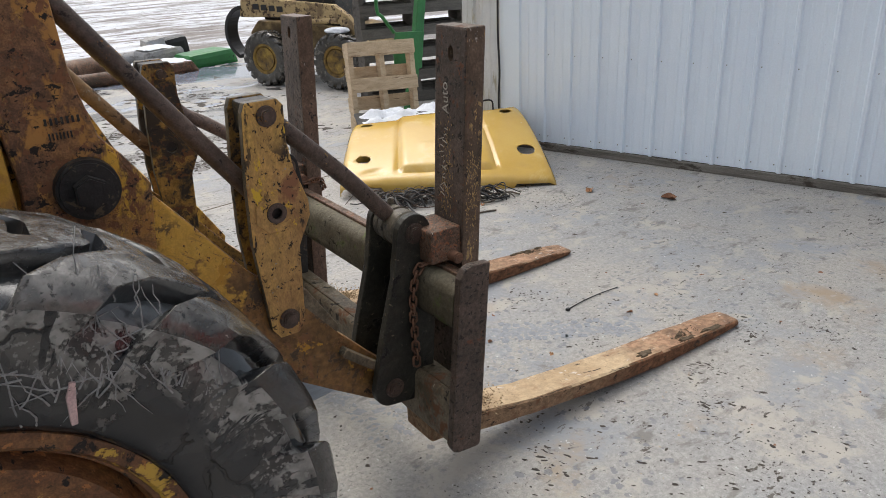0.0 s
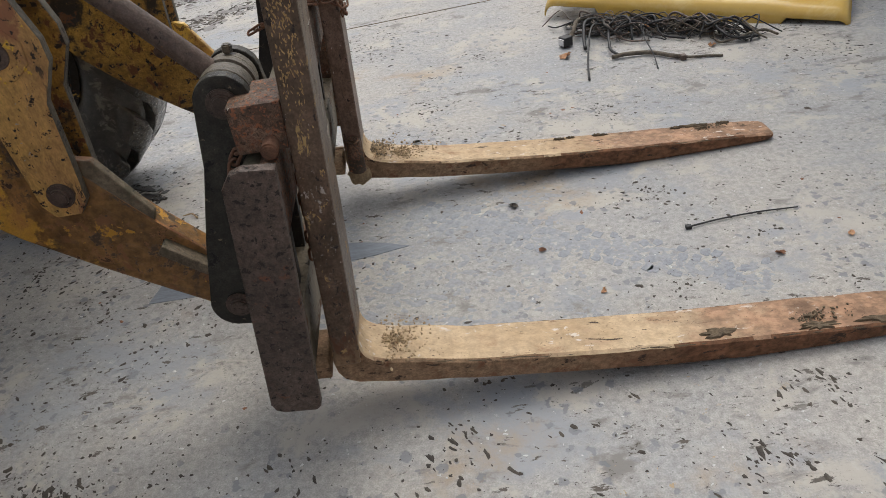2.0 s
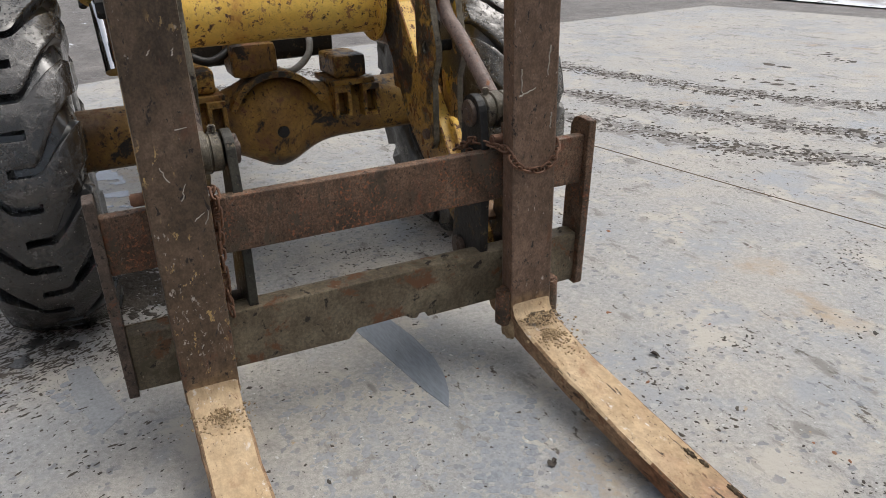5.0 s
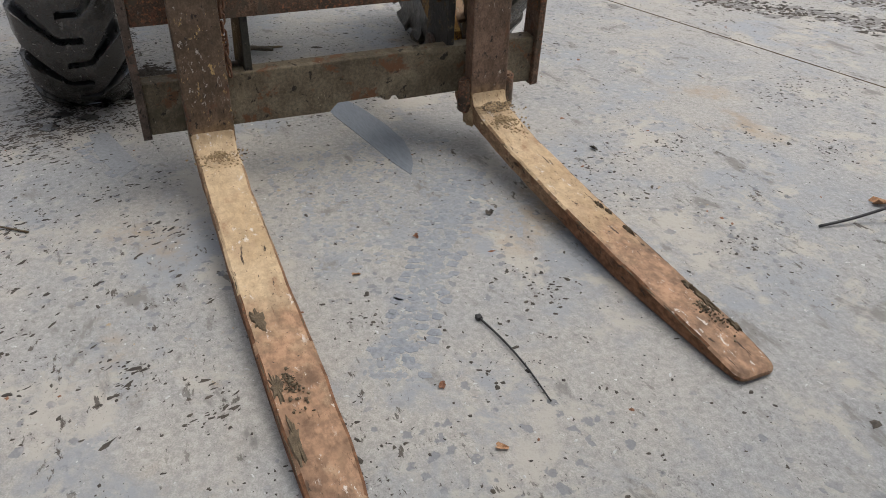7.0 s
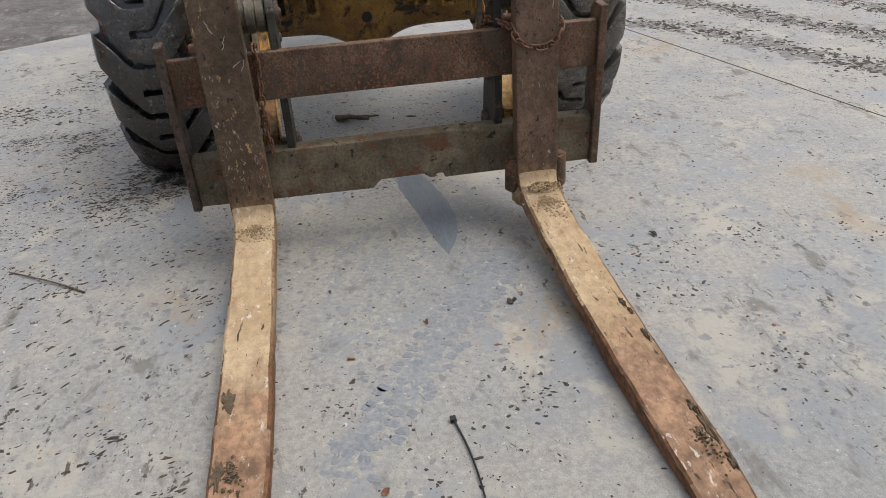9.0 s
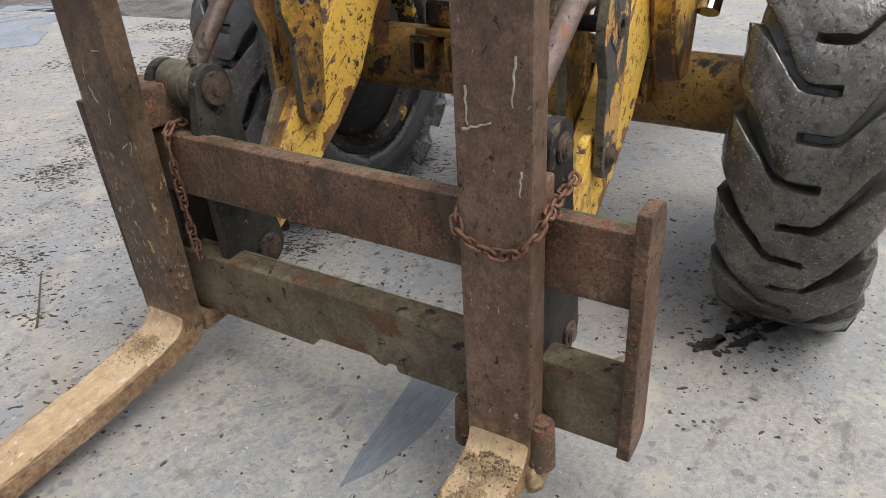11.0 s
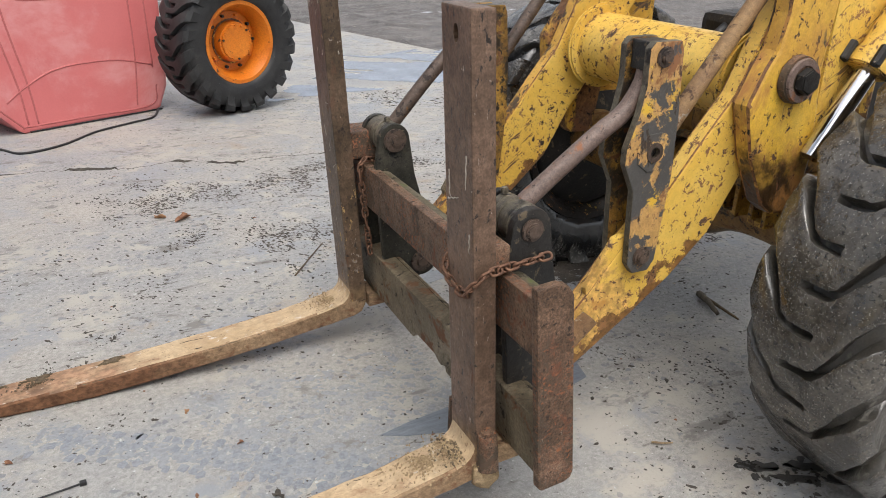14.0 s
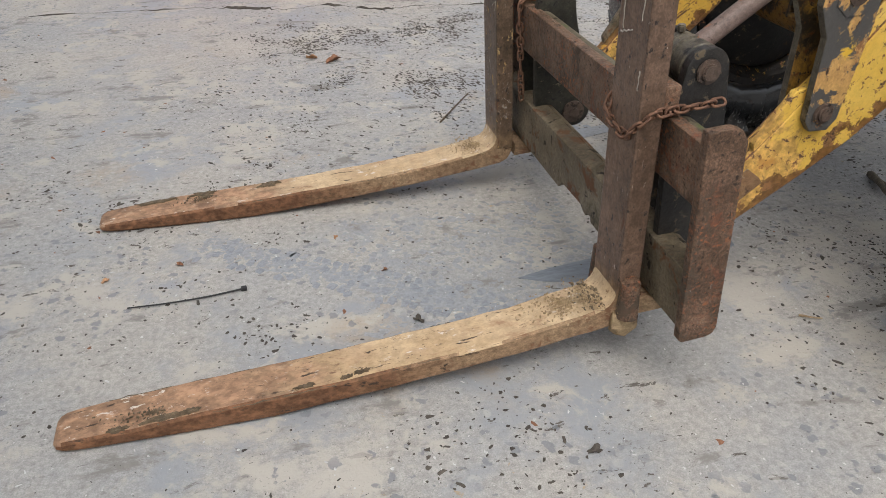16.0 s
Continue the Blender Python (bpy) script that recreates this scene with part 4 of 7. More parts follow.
for s in (-1, 1):
    bm = bmesh.new()
    prism(bm, [(-0.072, 0.012), (-0.065, -0.004), (-0.05, -0.01), (0.008, -0.01), (0.016, -0.002), (0.016, 0.48), (-0.036, 0.48), (-0.054, 0.472), (-0.067, 0.45), (-0.07, 0.2)], s * 0.592, s * 0.615, bevel=0.004)
    on_carriage("end_plate", bm, BROWN_STEEL if s > 0 else END_STEEL, label="" if s > 0 else "dark olive-brown end plate")

PIN_TOP, PIN_LOW = (-0.08, 0.515), (-0.131, 0.114)
for s in (-1, 1):
    for v in (0.307, 0.432):
        bm = bmesh.new()
        out = circle(*PIN_TOP, 0.047, 10, 0, 180) + [(-0.135, 0.40), (-0.165, 0.25), (-0.185, 0.12)] + circle(PIN_LOW[0] - 0.005, PIN_LOW[1], 0.05, 6, 180, 260) + [(-0.012, 0.06), (-0.012, 0.42)]
        prism(bm, out, s * (v - 0.011), s * (v + 0.011), bevel=0.003)
        on_carriage("ear", bm, DARK_STEEL if s > 0 else DARK_OLIVE, label="black steel ear" if s > 0 else "greasy dark olive steel ear")
    for (u, w), name in ((PIN_TOP, "upper_pin"), (PIN_LOW, "lower_pin")):
        bm = bmesh.new()
        cyl(bm, (u, s * 0.28, w), (u, s * 0.456, w), 0.017, seg=20, bevel=0.003)
        cyl(bm, (u, s * 0.443, w), (u, s * 0.449, w), 0.026, seg=20, bevel=0.002)
        cyl(bm, (u, s * 0.285, w), (u, s * 0.296, w), 0.034, seg=20, bevel=0.002)
        on_carriage(name, bm, ROD_STEEL, smooth=40)

# ---- forks ----
def fork(y0, y1, lean, name_label, lugs, top, hole):
    yc, half = (y0 + y1) / 2, (y1 - y0) / 2
    wide = half + 0.004
    th = thing("pallet_fork", name_label, "pallet fork", "forks on the carriage")
    fx = 0.085                                       # front face of the shank at the heel

    def sx(z):
        return fx + math.tan(lean) * (z - 0.17)
    # shank, with a slotted hole near its top
    bm = bmesh.new()
    slot = [(a * 0.011, hole + b * 0.018) for a, b in circle(0, 0, 1.0, 10)]
    prism(bm, [(-wide, 0.15), (wide, 0.15), (wide, top), (-wide, top)], fx - 0.052, fx, holes=[slot], axis="x")
    es = [e for e in bm.edges if len(e.link_faces) == 2 and e.calc_face_angle(0) > 1.2 and all(abs(v.co.y) > wide - 1e-5 or abs(v.co.z - hole) > 0.024 for v in e.verts)]
    bmesh.ops.bevel(bm, geom=es, offset=0.005, segments=2, affect="EDGES", profile=0.6)
    for v in bm.verts:
        v.co.x += math.tan(lean) * (v.co.z - 0.17)
    for v in bm.verts:
        if v.co.z > 0.2:
            v.co.y += SHIFT.get(name_label, 0.0) * (v.co.z - 0.2)
    roughen(bm, 0.0012, 20)
    bmesh.ops.translate(bm, verts=bm.verts, vec=(0, yc, 0))
    bm.normal_update()
    # Faces at the back of the shank take the darker steel.
    for f in bm.faces:
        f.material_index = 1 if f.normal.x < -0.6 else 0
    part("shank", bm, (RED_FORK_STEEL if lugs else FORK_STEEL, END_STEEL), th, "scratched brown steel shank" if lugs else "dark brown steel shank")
    # blade: cross-sections from the heel to the tip
    splay = 0.008 if lugs else -0.004
    bm = bmesh.new()
    rows = []
    stations = [(0.032, 0.18, 0.15, 1.0), (0.035, 0.185, 0.128, 1.0), (0.046, 0.19, 0.108, 1.0), (0.07, 0.188, 0.096, 1.0), (0.0865, 0.19, 0.0935, 1.0), (0.089, 0.178, 0.093, 1.0), (0.095, 0.166, 0.0925, 1.0), (0.108, 0.154, 0.09, 1.0), (0.13, 0.145, 0.086, 1.0), (0.16, 0.138, 0.081, 1.0),
                (0.3, 0.11, 0.06, 1.0), (0.5, 0.087, 0.037, 1.0), (0.7, 0.068, 0.016, 1.0), (0.86, 0.056, 0.003, 1.0), (1.0, 0.047, 0.002, 0.99), (1.12, 0.039, 0.003, 0.97),
                (1.2, 0.033, 0.003, 0.93), (1.255, 0.027, 0.003, 0.89), (1.278, 0.024, 0.004, 0.84), (1.289, 0.021, 0.006, 0.74), (1.295, 0.017, 0.008, 0.58)]
    sec = []
    for i, (x, zt, zb, k) in enumerate(stations):
        sec.append((x, zt, zb, k))
        if 9 <= i < 16:
            x2, zt2, zb2, k2 = stations[i + 1]
            for f in (0.25, 0.5, 0.75):
                sec.append((x + (x2 - x) * f, zt + (zt2 - zt) * f, zb + (zb2 - zb) * f, k + (k2 - k) * f))
    for x, zt, zb, k in sec:
        h, e, c = half * k, 0.004, min(0.005, (zt - zb) * 0.25)
        rows.append([bm.verts.new((x, a, b)) for a, b in ((-h + e, zb), (h - e, zb), (h, zb + c), (h, zt - c), (h - e * 1.6, zt), (0, zt + 0.001), (-h + e * 1.6, zt), (-h, zt - c), (-h, zb + c))])
    for A, B in zip(rows, rows[1:]):
        for i in range(len(A)):
            bm.faces.new((A[i], A[(i + 1) % len(A)], B[(i + 1) % len(A)], B[i]))
    bm.faces.new(rows[0])
    bm.faces.new(rows[-1][::-1])
    for v in bm.verts:
        if v.co.x > 0.12 and v.co.z > 0.012:
            d = noise.noise_vector(v.co * 14 + Vector((y0 * 9, 0, 0)))
            v.co.y += d.y * 0.004
            v.co.z += d.z * 0.0015
    for v in bm.verts:                                   # the blades spread a little towards their tips
        v.co.y += splay * max(0.0, v.co.x - 0.1)
    bmesh.ops.translate(bm, verts=bm.verts, vec=(0, yc, 0))
    bm.normal_update()
    for f in bm.faces:
        f.material_index = 1 if abs(f.normal.y) > 0.6 or f.normal.z < -0.5 else 0
    part("blade", bm, (BLADE_STEEL, BLADE_EDGE), th, "tan worn blade resting on the concrete", smooth=28)
    # dark split along the blade's edges, where the rolled scale lifts
    r = random.Random(int(abs(y0) * 1000))
    for side, runs in ((-1, ((0.16, 0.5), (0.56, 0.8), (0.84, 1.2))), (1, ((0.3, 0.62), (0.7, 0.98)))):
        for xa, xb in runs:
            bm = bmesh.new()
            pts = []
            for q in range(25):
                x = xa + (xb - xa) * q / 24
                zt = next(za + (zb - za) * (x - xs) / (xe - xs) for (xs, za, _, _), (xe, zb, _, _) in zip(stations, stations[1:]) if xs <= x <= xe)
                pts.append((x, yc + splay * (x - 0.1) + side * (half - 0.0035 + r.gauss(0, 0.0009)) * (1.0 if x < 1.0 else 0.985), zt - 0.0035 + r.gauss(0, 0.0006)))
            sweep(bm, pts, lambda f: 0.0006 + 0.0014 * math.sin(math.pi * f) * (0.6 + 0.4 * math.sin(f * 31)), 6)
            part("edge_split", bm, DIRT, th, "dark split in the steel's edge")
    # hook over the upper bar
    bm = bmesh.new()
    box(bm, (0.022 if lugs else -0.022, yc - half * 0.96, 0.618), (sx(0.64) - 0.05, yc + half * 0.96, 0.7 if not lugs else 0.672), 0.006)
    part("hook", bm, BROWN_STEEL, th)
    bm = bmesh.new()
    prism(bm, [(0.02, 0.115), (0.02, 0.158), (-0.04, 0.163), (-0.041, 0.19), (-0.058, 0.19), (-0.058, 0.135), (-0.045, 0.12)], yc - half * 0.9, yc + half * 0.9, bevel=0.004)
    part("lower_hook", bm, BLADE_EDGE, th)
    bm = bmesh.new()
    cyl(bm, (0.035, yc - half - 0.03, 0.632), (0.035, yc - half + 0.02, 0.632), 0.014, seg=14, bevel=0.003)
    part("hook_pin", bm, CHAIN_STEEL, th, smooth=40)
    if lugs:
        for s, ya in ((-1, y0), (1, y1)):
            bm = bmesh.new()
            cyl(bm, (0.06, ya + s * 0.015, 0.13), (0.066, ya + s * 0.015, 0.236), 0.025, 0.021, seg=14, bevel=0.006)
            roughen(bm, 0.005, 26)
            part("lug", bm, BROWN_STEEL, th, smooth=50)
    return th


SHIFT = {"worn steel pallet fork with side lugs hooked on the carriage": -0.012}
fork_a = fork(-0.496, -0.383, radians(3.7), "worn steel pallet fork with a chalked shank", False, 1.152, 1.092)
fork_b = fork(0.345, 0.459, radians(2.6), "worn steel pallet fork with side lugs hooked on the carriage", True, 1.132, 1.083)

# ---- loader ----
loader = thing("wheel_loader", "old yellow wheel loader with rusted, peeling paint", "wheel loader")


def arm_profile():
    low = [(-0.125, 0.235), (-0.16, 0.25), (-0.257, 0.315), (-0.366, 0.39), (-0.48, 0.475), (-0.585, 0.575), (-0.665, 0.72), (-0.8, 0.9), (-0.98, 1.2), (-1.16, 1.55)]
    up = [(-0.96, 1.58), (-0.8, 1.33), (-0.7, 1.14), (-0.64, 1.0), (-0.603, 0.915), (-0.532, 0.826), (-0.425, 0.685), (-0.326, 0.585), (-0.229, 0.465), (-0.137, 0.365), (-0.1, 0.33), (-0.088, 0.29), (-0.1, 0.25)]
    return low + up


for s in (-1, 1):
    paint = YELLOW if s > 0 else GOLD
    crank = RUSTY_YELLOW if s > 0 else CRANK_GOLD
    tower_paint = TOWER_YELLOW if s > 0 else RUSTED
    bm = bmesh.new()
    prism(bm, arm_profile(), s * 0.342, s * 0.392, bevel=0.006)
    bm.normal_update()
    for f in bm.faces:
        # Bevels are rusted; inner faces take another paint, darker on the +y arm.
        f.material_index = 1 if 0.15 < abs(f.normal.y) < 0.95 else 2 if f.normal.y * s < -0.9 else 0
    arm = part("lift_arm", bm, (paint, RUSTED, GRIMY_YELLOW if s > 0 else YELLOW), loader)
    bm = bmesh.new()
    box(bm, (-0.06, -0.004, -0.009), (0.06, 0.04 if s > 0 else 0.028, 0.012), 0.003, Matrix.Translation((-0.19, s * 0.393, 0.385)) @ Matrix.Rotation(radians(40), 4, "Y") @ Matrix.Diagonal((1, s, 1, 1)))
    part("stop_block", bm, LINK_RUST if s > 0 else MOSS_STEEL, arm)
    bm = bmesh.new()
    prism(bm, [(-0.235, 0.47), (-0.335, 0.58), (-0.33, 0.612), (-0.3, 0.605), (-0.23, 0.49)], s * 0.372, s * 0.39, bevel=0.003)
    part("gusset", bm, paint if s > 0 else MOSS_STEEL, arm)

    lever_out = [(-0.402, 1.03), (-0.394, 1.05), (-0.325, 1.05), (-0.312, 1.035), (-0.315, 0.96), (-0.305, 0.9), (-0.281, 0.825), (-0.281, 0.79), (-0.313, 0.725), (-0.318, 0.62), (-0.322, 0.545), (-0.34, 0.52), (-0.385, 0.52), (-0.402, 0.545), (-0.408, 0.63), (-0.418, 0.75), (-0.414, 0.88)]
    lever = thing("bell_crank", "", "")
    lever.parent = loader
    for ya in (0.318, 0.396):
        bm = bmesh.new()
        prism(bm, lever_out, s * ya, s * (ya + 0.02), holes=[circle(-0.357, 0.812, 0.016, 14)], bevel=0.003)
        bm.normal_update()
        for f in bm.faces:
            f.material_index = 0 if abs(f.normal.y) > 0.5 else 1
        part("crank_plate", bm, (crank if ya > 0.35 else GRIMY_YELLOW, BOSS_STEEL), lever)
    bm = bmesh.new()
    box(bm, (-0.392, min(s * 0.339, s * 0.395), 0.985), (-0.325, max(s * 0.339, s * 0.395), 1.047), 0.005)
    part("crank_cap", bm, DARK_STEEL, lever)
    bm = bmesh.new()
    revolve(bm, [(s * 0.415, 0.012), (s * 0.421, 0.012), (s * 0.421, 0.022), (s * 0.415, 0.024)], (-0.357, 0, 0.812), 22)
    part("bushing", bm, ROD_STEEL, lever, smooth=40)
    bm = bmesh.new()
    cyl(bm, (-0.357, s * 0.325, 0.812), (-0.357, s * 0.405, 0.812), 0.0155, seg=16)
    part("bush_core", bm, DARK_STEEL, lever, smooth=40)
    bm = bmesh.new()
    prism(bm, [(-0.357 + 0.05 * math.cos(a), 0.812 + 0.046 * math.sin(a)) for a in [2 * math.pi * k / 8 + 0.3 for k in range(8)]], s * 0.414, s * 0.4185, holes=[circle(-0.357, 0.812, 0.02, 14)], bevel=0.0015)
    part("bush_plate", bm, crank, lever)
    for px, pz, rr in ((-0.352, 1.018, 0.014), (-0.36, 0.562, 0.016)):
        bm = bmesh.new()
        cyl(bm, (px, s * 0.305, pz), (px, s * 0.43, pz), rr, seg=18, bevel=0.003)
        cyl(bm, (px, s * 0.415, pz), (px, s * 0.421, pz), rr + 0.008, seg=18, bevel=0.002)
        part("crank_pin", bm, ROD_STEEL, lever, smooth=40)
    # tilt rod to the carriage
    bm = bmesh.new()
    if s > 0:
        pts = [(-0.348, 0.367, 1.01), (-0.34, 0.367, 0.955), (-0.3, 0.367, 0.895), (-0.235, 0.368, 0.853), (-0.14, 0.368, 0.784), (-0.04, 0.368, 0.708)]
    else:
        pts = [(-0.345, -0.366, 1.015), (-0.3, -0.366, 0.975), (-0.17, -0.366, 0.845), (-0.05, -0.368, 0.71)]
    sweep(bm, smooth_path(pts, 6), 0.02, 14)
    rod = part("tilt_rod", bm, ROD_PALE if s > 0 else ROD_STEEL, loader, smooth=45)
    bm = bmesh.new()
    revolve(bm, [(s * y, r) for y, r in ((0.322, 0.018), (0.322, 0.04), (0.326, 0.044), (0.344, 0.044), (0.346, 0.04), (0.349, 0.04), (0.351, 0.046), (0.372, 0.048), (0.374, 0.043), (0.378, 0.043), (0.38, 0.046), (0.413, 0.046), (0.417, 0.042), (0.417, 0.018))], (-0.036, 0, 0.69), 30)
    part("boss", bm, BOSS_STEEL, rod, smooth=35)
    bm = bmesh.new()
    cyl(bm, (-0.03, s * 0.335, 0.735), (-0.028, s * 0.335, 0.75), 0.009, seg=8, bevel=0.002)
    part("grease_nipple", bm, BOSS_STEEL, rod)
    # levelling rod up to the frame
    bm = bmesh.new()
    if s > 0:
        sweep(bm, [(-0.4, 0.366, 0.8), (-0.6, 0.366, 1.065), (-1.02, 0.37, 1.61)], 0.02, 14)
    else:
        sweep(bm, [(-0.365, -0.366, 0.825), (-0.57, -0.366, 1.1), (-1.0, -0.37, 1.68)], 0.0195, 14)
    part("levelling_rod", bm, LINK_RUST if s > 0 else ROD_STEEL, loader, smooth=45)
    # tower with the great pivot bolt
    tower = thing("loader_tower", "", "")
    tower.parent = loader
    bm = bmesh.new()
    prism(bm, [(-0.615, 0.79), (-0.68, 0.66), (-0.72, 0.62), (-0.805, 0.615), (-0.83, 0.77), (-0.81, 0.97), (-0.84, 1.3), (-0.86, 1.6), (-0.71, 1.6), (-0.7, 1.27), (-0.695, 1.15), (-0.672, 1.04), (-0.64, 1.0), (-0.6, 0.94)] if s < 0 else
          [(-0.625, 0.77), (-0.69, 0.65), (-0.73, 0.62), (-0.81, 0.62), (-0.83, 0.77), (-0.8, 0.97), (-0.82, 1.3), (-0.84, 1.6), (-0.64, 1.6), (-0.66, 1.1), (-0.645, 1.02), (-0.62, 0.98), (-0.585, 0.9)], s * 0.395, s * 0.45, bevel=0.01)
    bm.normal_update()
    for f in bm.faces:
        f.material_index = 1 if 0.15 < abs(f.normal.y) < 0.95 else 0
    part("tower_plate", bm, (tower_paint, RUSTED), tower)
    bm = bmesh.new()
    cyl(bm, (-0.71, s * 0.448, 0.955), (-0.71, s * 0.474, 0.955), 0.056, 0.053, seg=28, bevel=0.005)
    part("boss", bm, DARK_STEEL if s < 0 else BROWN_STEEL, tower, smooth=40)
    if s > 0:
        bm = bmesh.new()
        revolve(bm, [(0.472, 0.034), (0.478, 0.034), (0.478, 0.048), (0.472, 0.05)], (-0.71, 0, 0.955), 28)
        part("washer", bm, ROD_PALE, tower, "pale worn washer", smooth=40)
    bm = bmesh.new()
    cyl(bm, (-0.71, s * 0.474, 0.955), (-0.71, s * 0.498, 0.955), 0.03, seg=6, bevel=0.003)
    part("hex_bolt", bm, DARK_STEEL, tower)
    if s < 0:
        for row, (z, x0, x1) in enumerate(((1.077, -0.752, -0.692), (1.052, -0.75, -0.71))):
            for k in range(7):
                bm = bmesh.new()
                xa = x0 + (x1 - x0) * k / 7
                box(bm, (xa, -0.4515, z - 0.006), (xa + (x1 - x0) * 0.07, -0.449, z + 0.006), 0.0008)
                part("cast_mark", bm, DARK_STEEL, tower, "worn cast mark")
    bm = bmesh.new()
    box(bm, (-1.02, min(s * 0.4, s * 0.44), 0.75), (-0.82, max(s * 0.4, s * 0.44), 1.6), 0.01)
    part("tower_post", bm, paint, tower)
    # lift cylinder
    bm = bmesh.new()
    cyl(bm, (-0.78, s * 0.48, 0.77), (-0.93, s * 0.485, 1.0), 0.026, seg=18)
    part("piston_rod", bm, CHROME, loader, smooth=40)
    bm = bmesh.new()
    cyl(bm, (-0.905, s * 0.483, 0.965), (-0.928, s * 0.485, 1.0), 0.05, seg=22, bevel=0.004)
    cyl(bm, (-0.928, s * 0.485, 1.0), (-1.32, s * 0.5, 1.6), 0.045, seg=22)
    barrel = part("lift_cylinder", bm, YELLOW, loader, smooth=40)
    for k in range(4):
        a = radians(45 + 90 * k)
        d = Vector((-0.55, 0, 0.835))
        side, up = Vector((0, 1, 0)), Vector((0.835, 0, 0.55))
        q = Vector((-0.903, s * 0.484, 0.965)) + (side * math.cos(a) + up * math.sin(a)) * 0.058
        bm = bmesh.new()
        cyl(bm, q, q + d * 0.05, 0.012, seg=8, bevel=0.002)
        part("head_bolt", bm, DARK_STEEL, barrel)

bm = bmesh.new()
cyl(bm, (-0.75, -0.32, 0.92), (-0.75, 0.32, 0.92), 0.1, seg=40)
cyl(bm, (-0.75, -0.318, 0.92), (-0.75, -0.3, 0.92), 0.13, seg=36, bevel=0.006)
cyl(bm, (-0.75, 0.3, 0.92), (-0.75, 0.318, 0.92), 0.13, seg=36, bevel=0.006)
part("cross_tube", bm, YELLOW, loader, smooth=40)

# machine body behind the front axle
bm = bmesh.new()
prism(bm, [(-1.75, 0.8), (-1.68, 1.1), (-1.7, 2.0), (-3.2, 2.0), (-3.2, 0.8)], -0.45, 0.45, bevel=0.04)
part("machine_body", bm, GRIMY_YELLOW, loader)

# axle
bm = bmesh.new()
prof = []
for i in range(41):
    y = -0.62 + 1.24 * i / 40
    b = math.exp(-(y / 0.115) ** 2)
    prof.append((y, 0.1 + 0.045 * b, -0.095 - 0.075 * b, 0.095 + 0.07 * b))
rings = []
for y, fwd, dn, upz in prof:
    ring = []
    for k in range(20):
        a = 2 * math.pi * k / 20
        c, sn = math.cos(a), math.sin(a)
        ring.append(bm.verts.new((-0.985 + fwd * (abs(c) ** 0.7) * (1 if c > 0 else -1), y, 0.535 + (upz * sn if sn > 0 else -dn * sn))))
    rings.append(ring)
for A, B in zip(rings, rings[1:]):
    for k in range(20):
        bm.faces.new((A[k], A[(k + 1) % 20], B[(k + 1) % 20], B[k]))
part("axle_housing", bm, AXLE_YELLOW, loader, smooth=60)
bm = bmesh.new()
cyl(bm, (-0.86, 0, 0.51), (-0.834, 0, 0.51), 0.02, seg=14, bevel=0.003)
part("drain_plug", bm, DARK_STEEL, loader, smooth=40)
# The frame's black colour stands for shade in the cavity behind the axle.
bm = bmesh.new()
box(bm, (-1.7, -0.29, 0.7), (-1.12, 0.29, 1.02), 0.03)
part("front_frame", bm, DARK_STEEL, loader, "front frame coloured black for the shaded cavity")
for y0, z0, mat, r0, lab in ((0.05, 0.74, PALE_HOSE, 0.012, "pale rubber hose"), (-0.06, 0.86, BLACK, 0.016, "black rubber hose"), (0.16, 0.9, BLACK, 0.014, "black rubber hose"), (-0.2, 0.8, BLACK, 0.014, "black rubber hose")):
    bm = bmesh.new()
    sweep(bm, smooth_path([(-1.13, y0 - 0.12, z0 + 0.12), (-0.98, y0 - 0.1, z0 + 0.02), (-0.93, y0, z0 - 0.05), (-0.97, y0 + 0.1, z0 + 0.0), (-1.13, y0 + 0.14, z0 + 0.1)], 8), r0, 10)
    part("hose", bm, mat, loader, lab, smooth=180)
# castings above the axle
for y0, y1 in ((-0.345, -0.17), (0.19, 0.345)):
    bm = bmesh.new()
    box(bm, (-1.08, y0, 0.632), (-0.862, y1, 0.652), 0.005)
    part("saddle_plate", bm, AXLE_YELLOW, loader)
    bm = bmesh.new()
    box(bm, (-1.08, y0 + 0.02, 0.654), (-0.885, y1 - 0.02, 0.73), 0.014)
    part("saddle_block", bm, GRIMY_YELLOW, loader)
bm = bmesh.new()
prism(bm, circle(0.0, 0.54, 0.168, 20, 20, 160) + circle(0.0, 0.54, 0.148, 20, 160, 20), -0.97, -0.853, axis="x", bevel=0.004)
part("housing_rim", bm, GRIMY_YELLOW, loader, smooth=40)
bm = bmesh.new()
box(bm, (-1.05, -0.13, 0.69), (-0.875, 0.02, 0.8), 0.025)
part("casting", bm, AXLE_YELLOW, loader)
for y in (-0.317, -0.204, 0.217, 0.32):
    bm = bmesh.new()
    prism(bm, [(y - 0.03, 0.525), (y + 0.03, 0.525), (y + 0.03, 0.635), (y - 0.03, 0.635)], -0.9, -0.835, holes=[[(y - 0.016, 0.54), (y + 0.016, 0.54), (y + 0.016, 0.615), (y - 0.016, 0.615)]], axis="x", bevel=0.003)
    part("clevis", bm, GRIMY_YELLOW, loader)


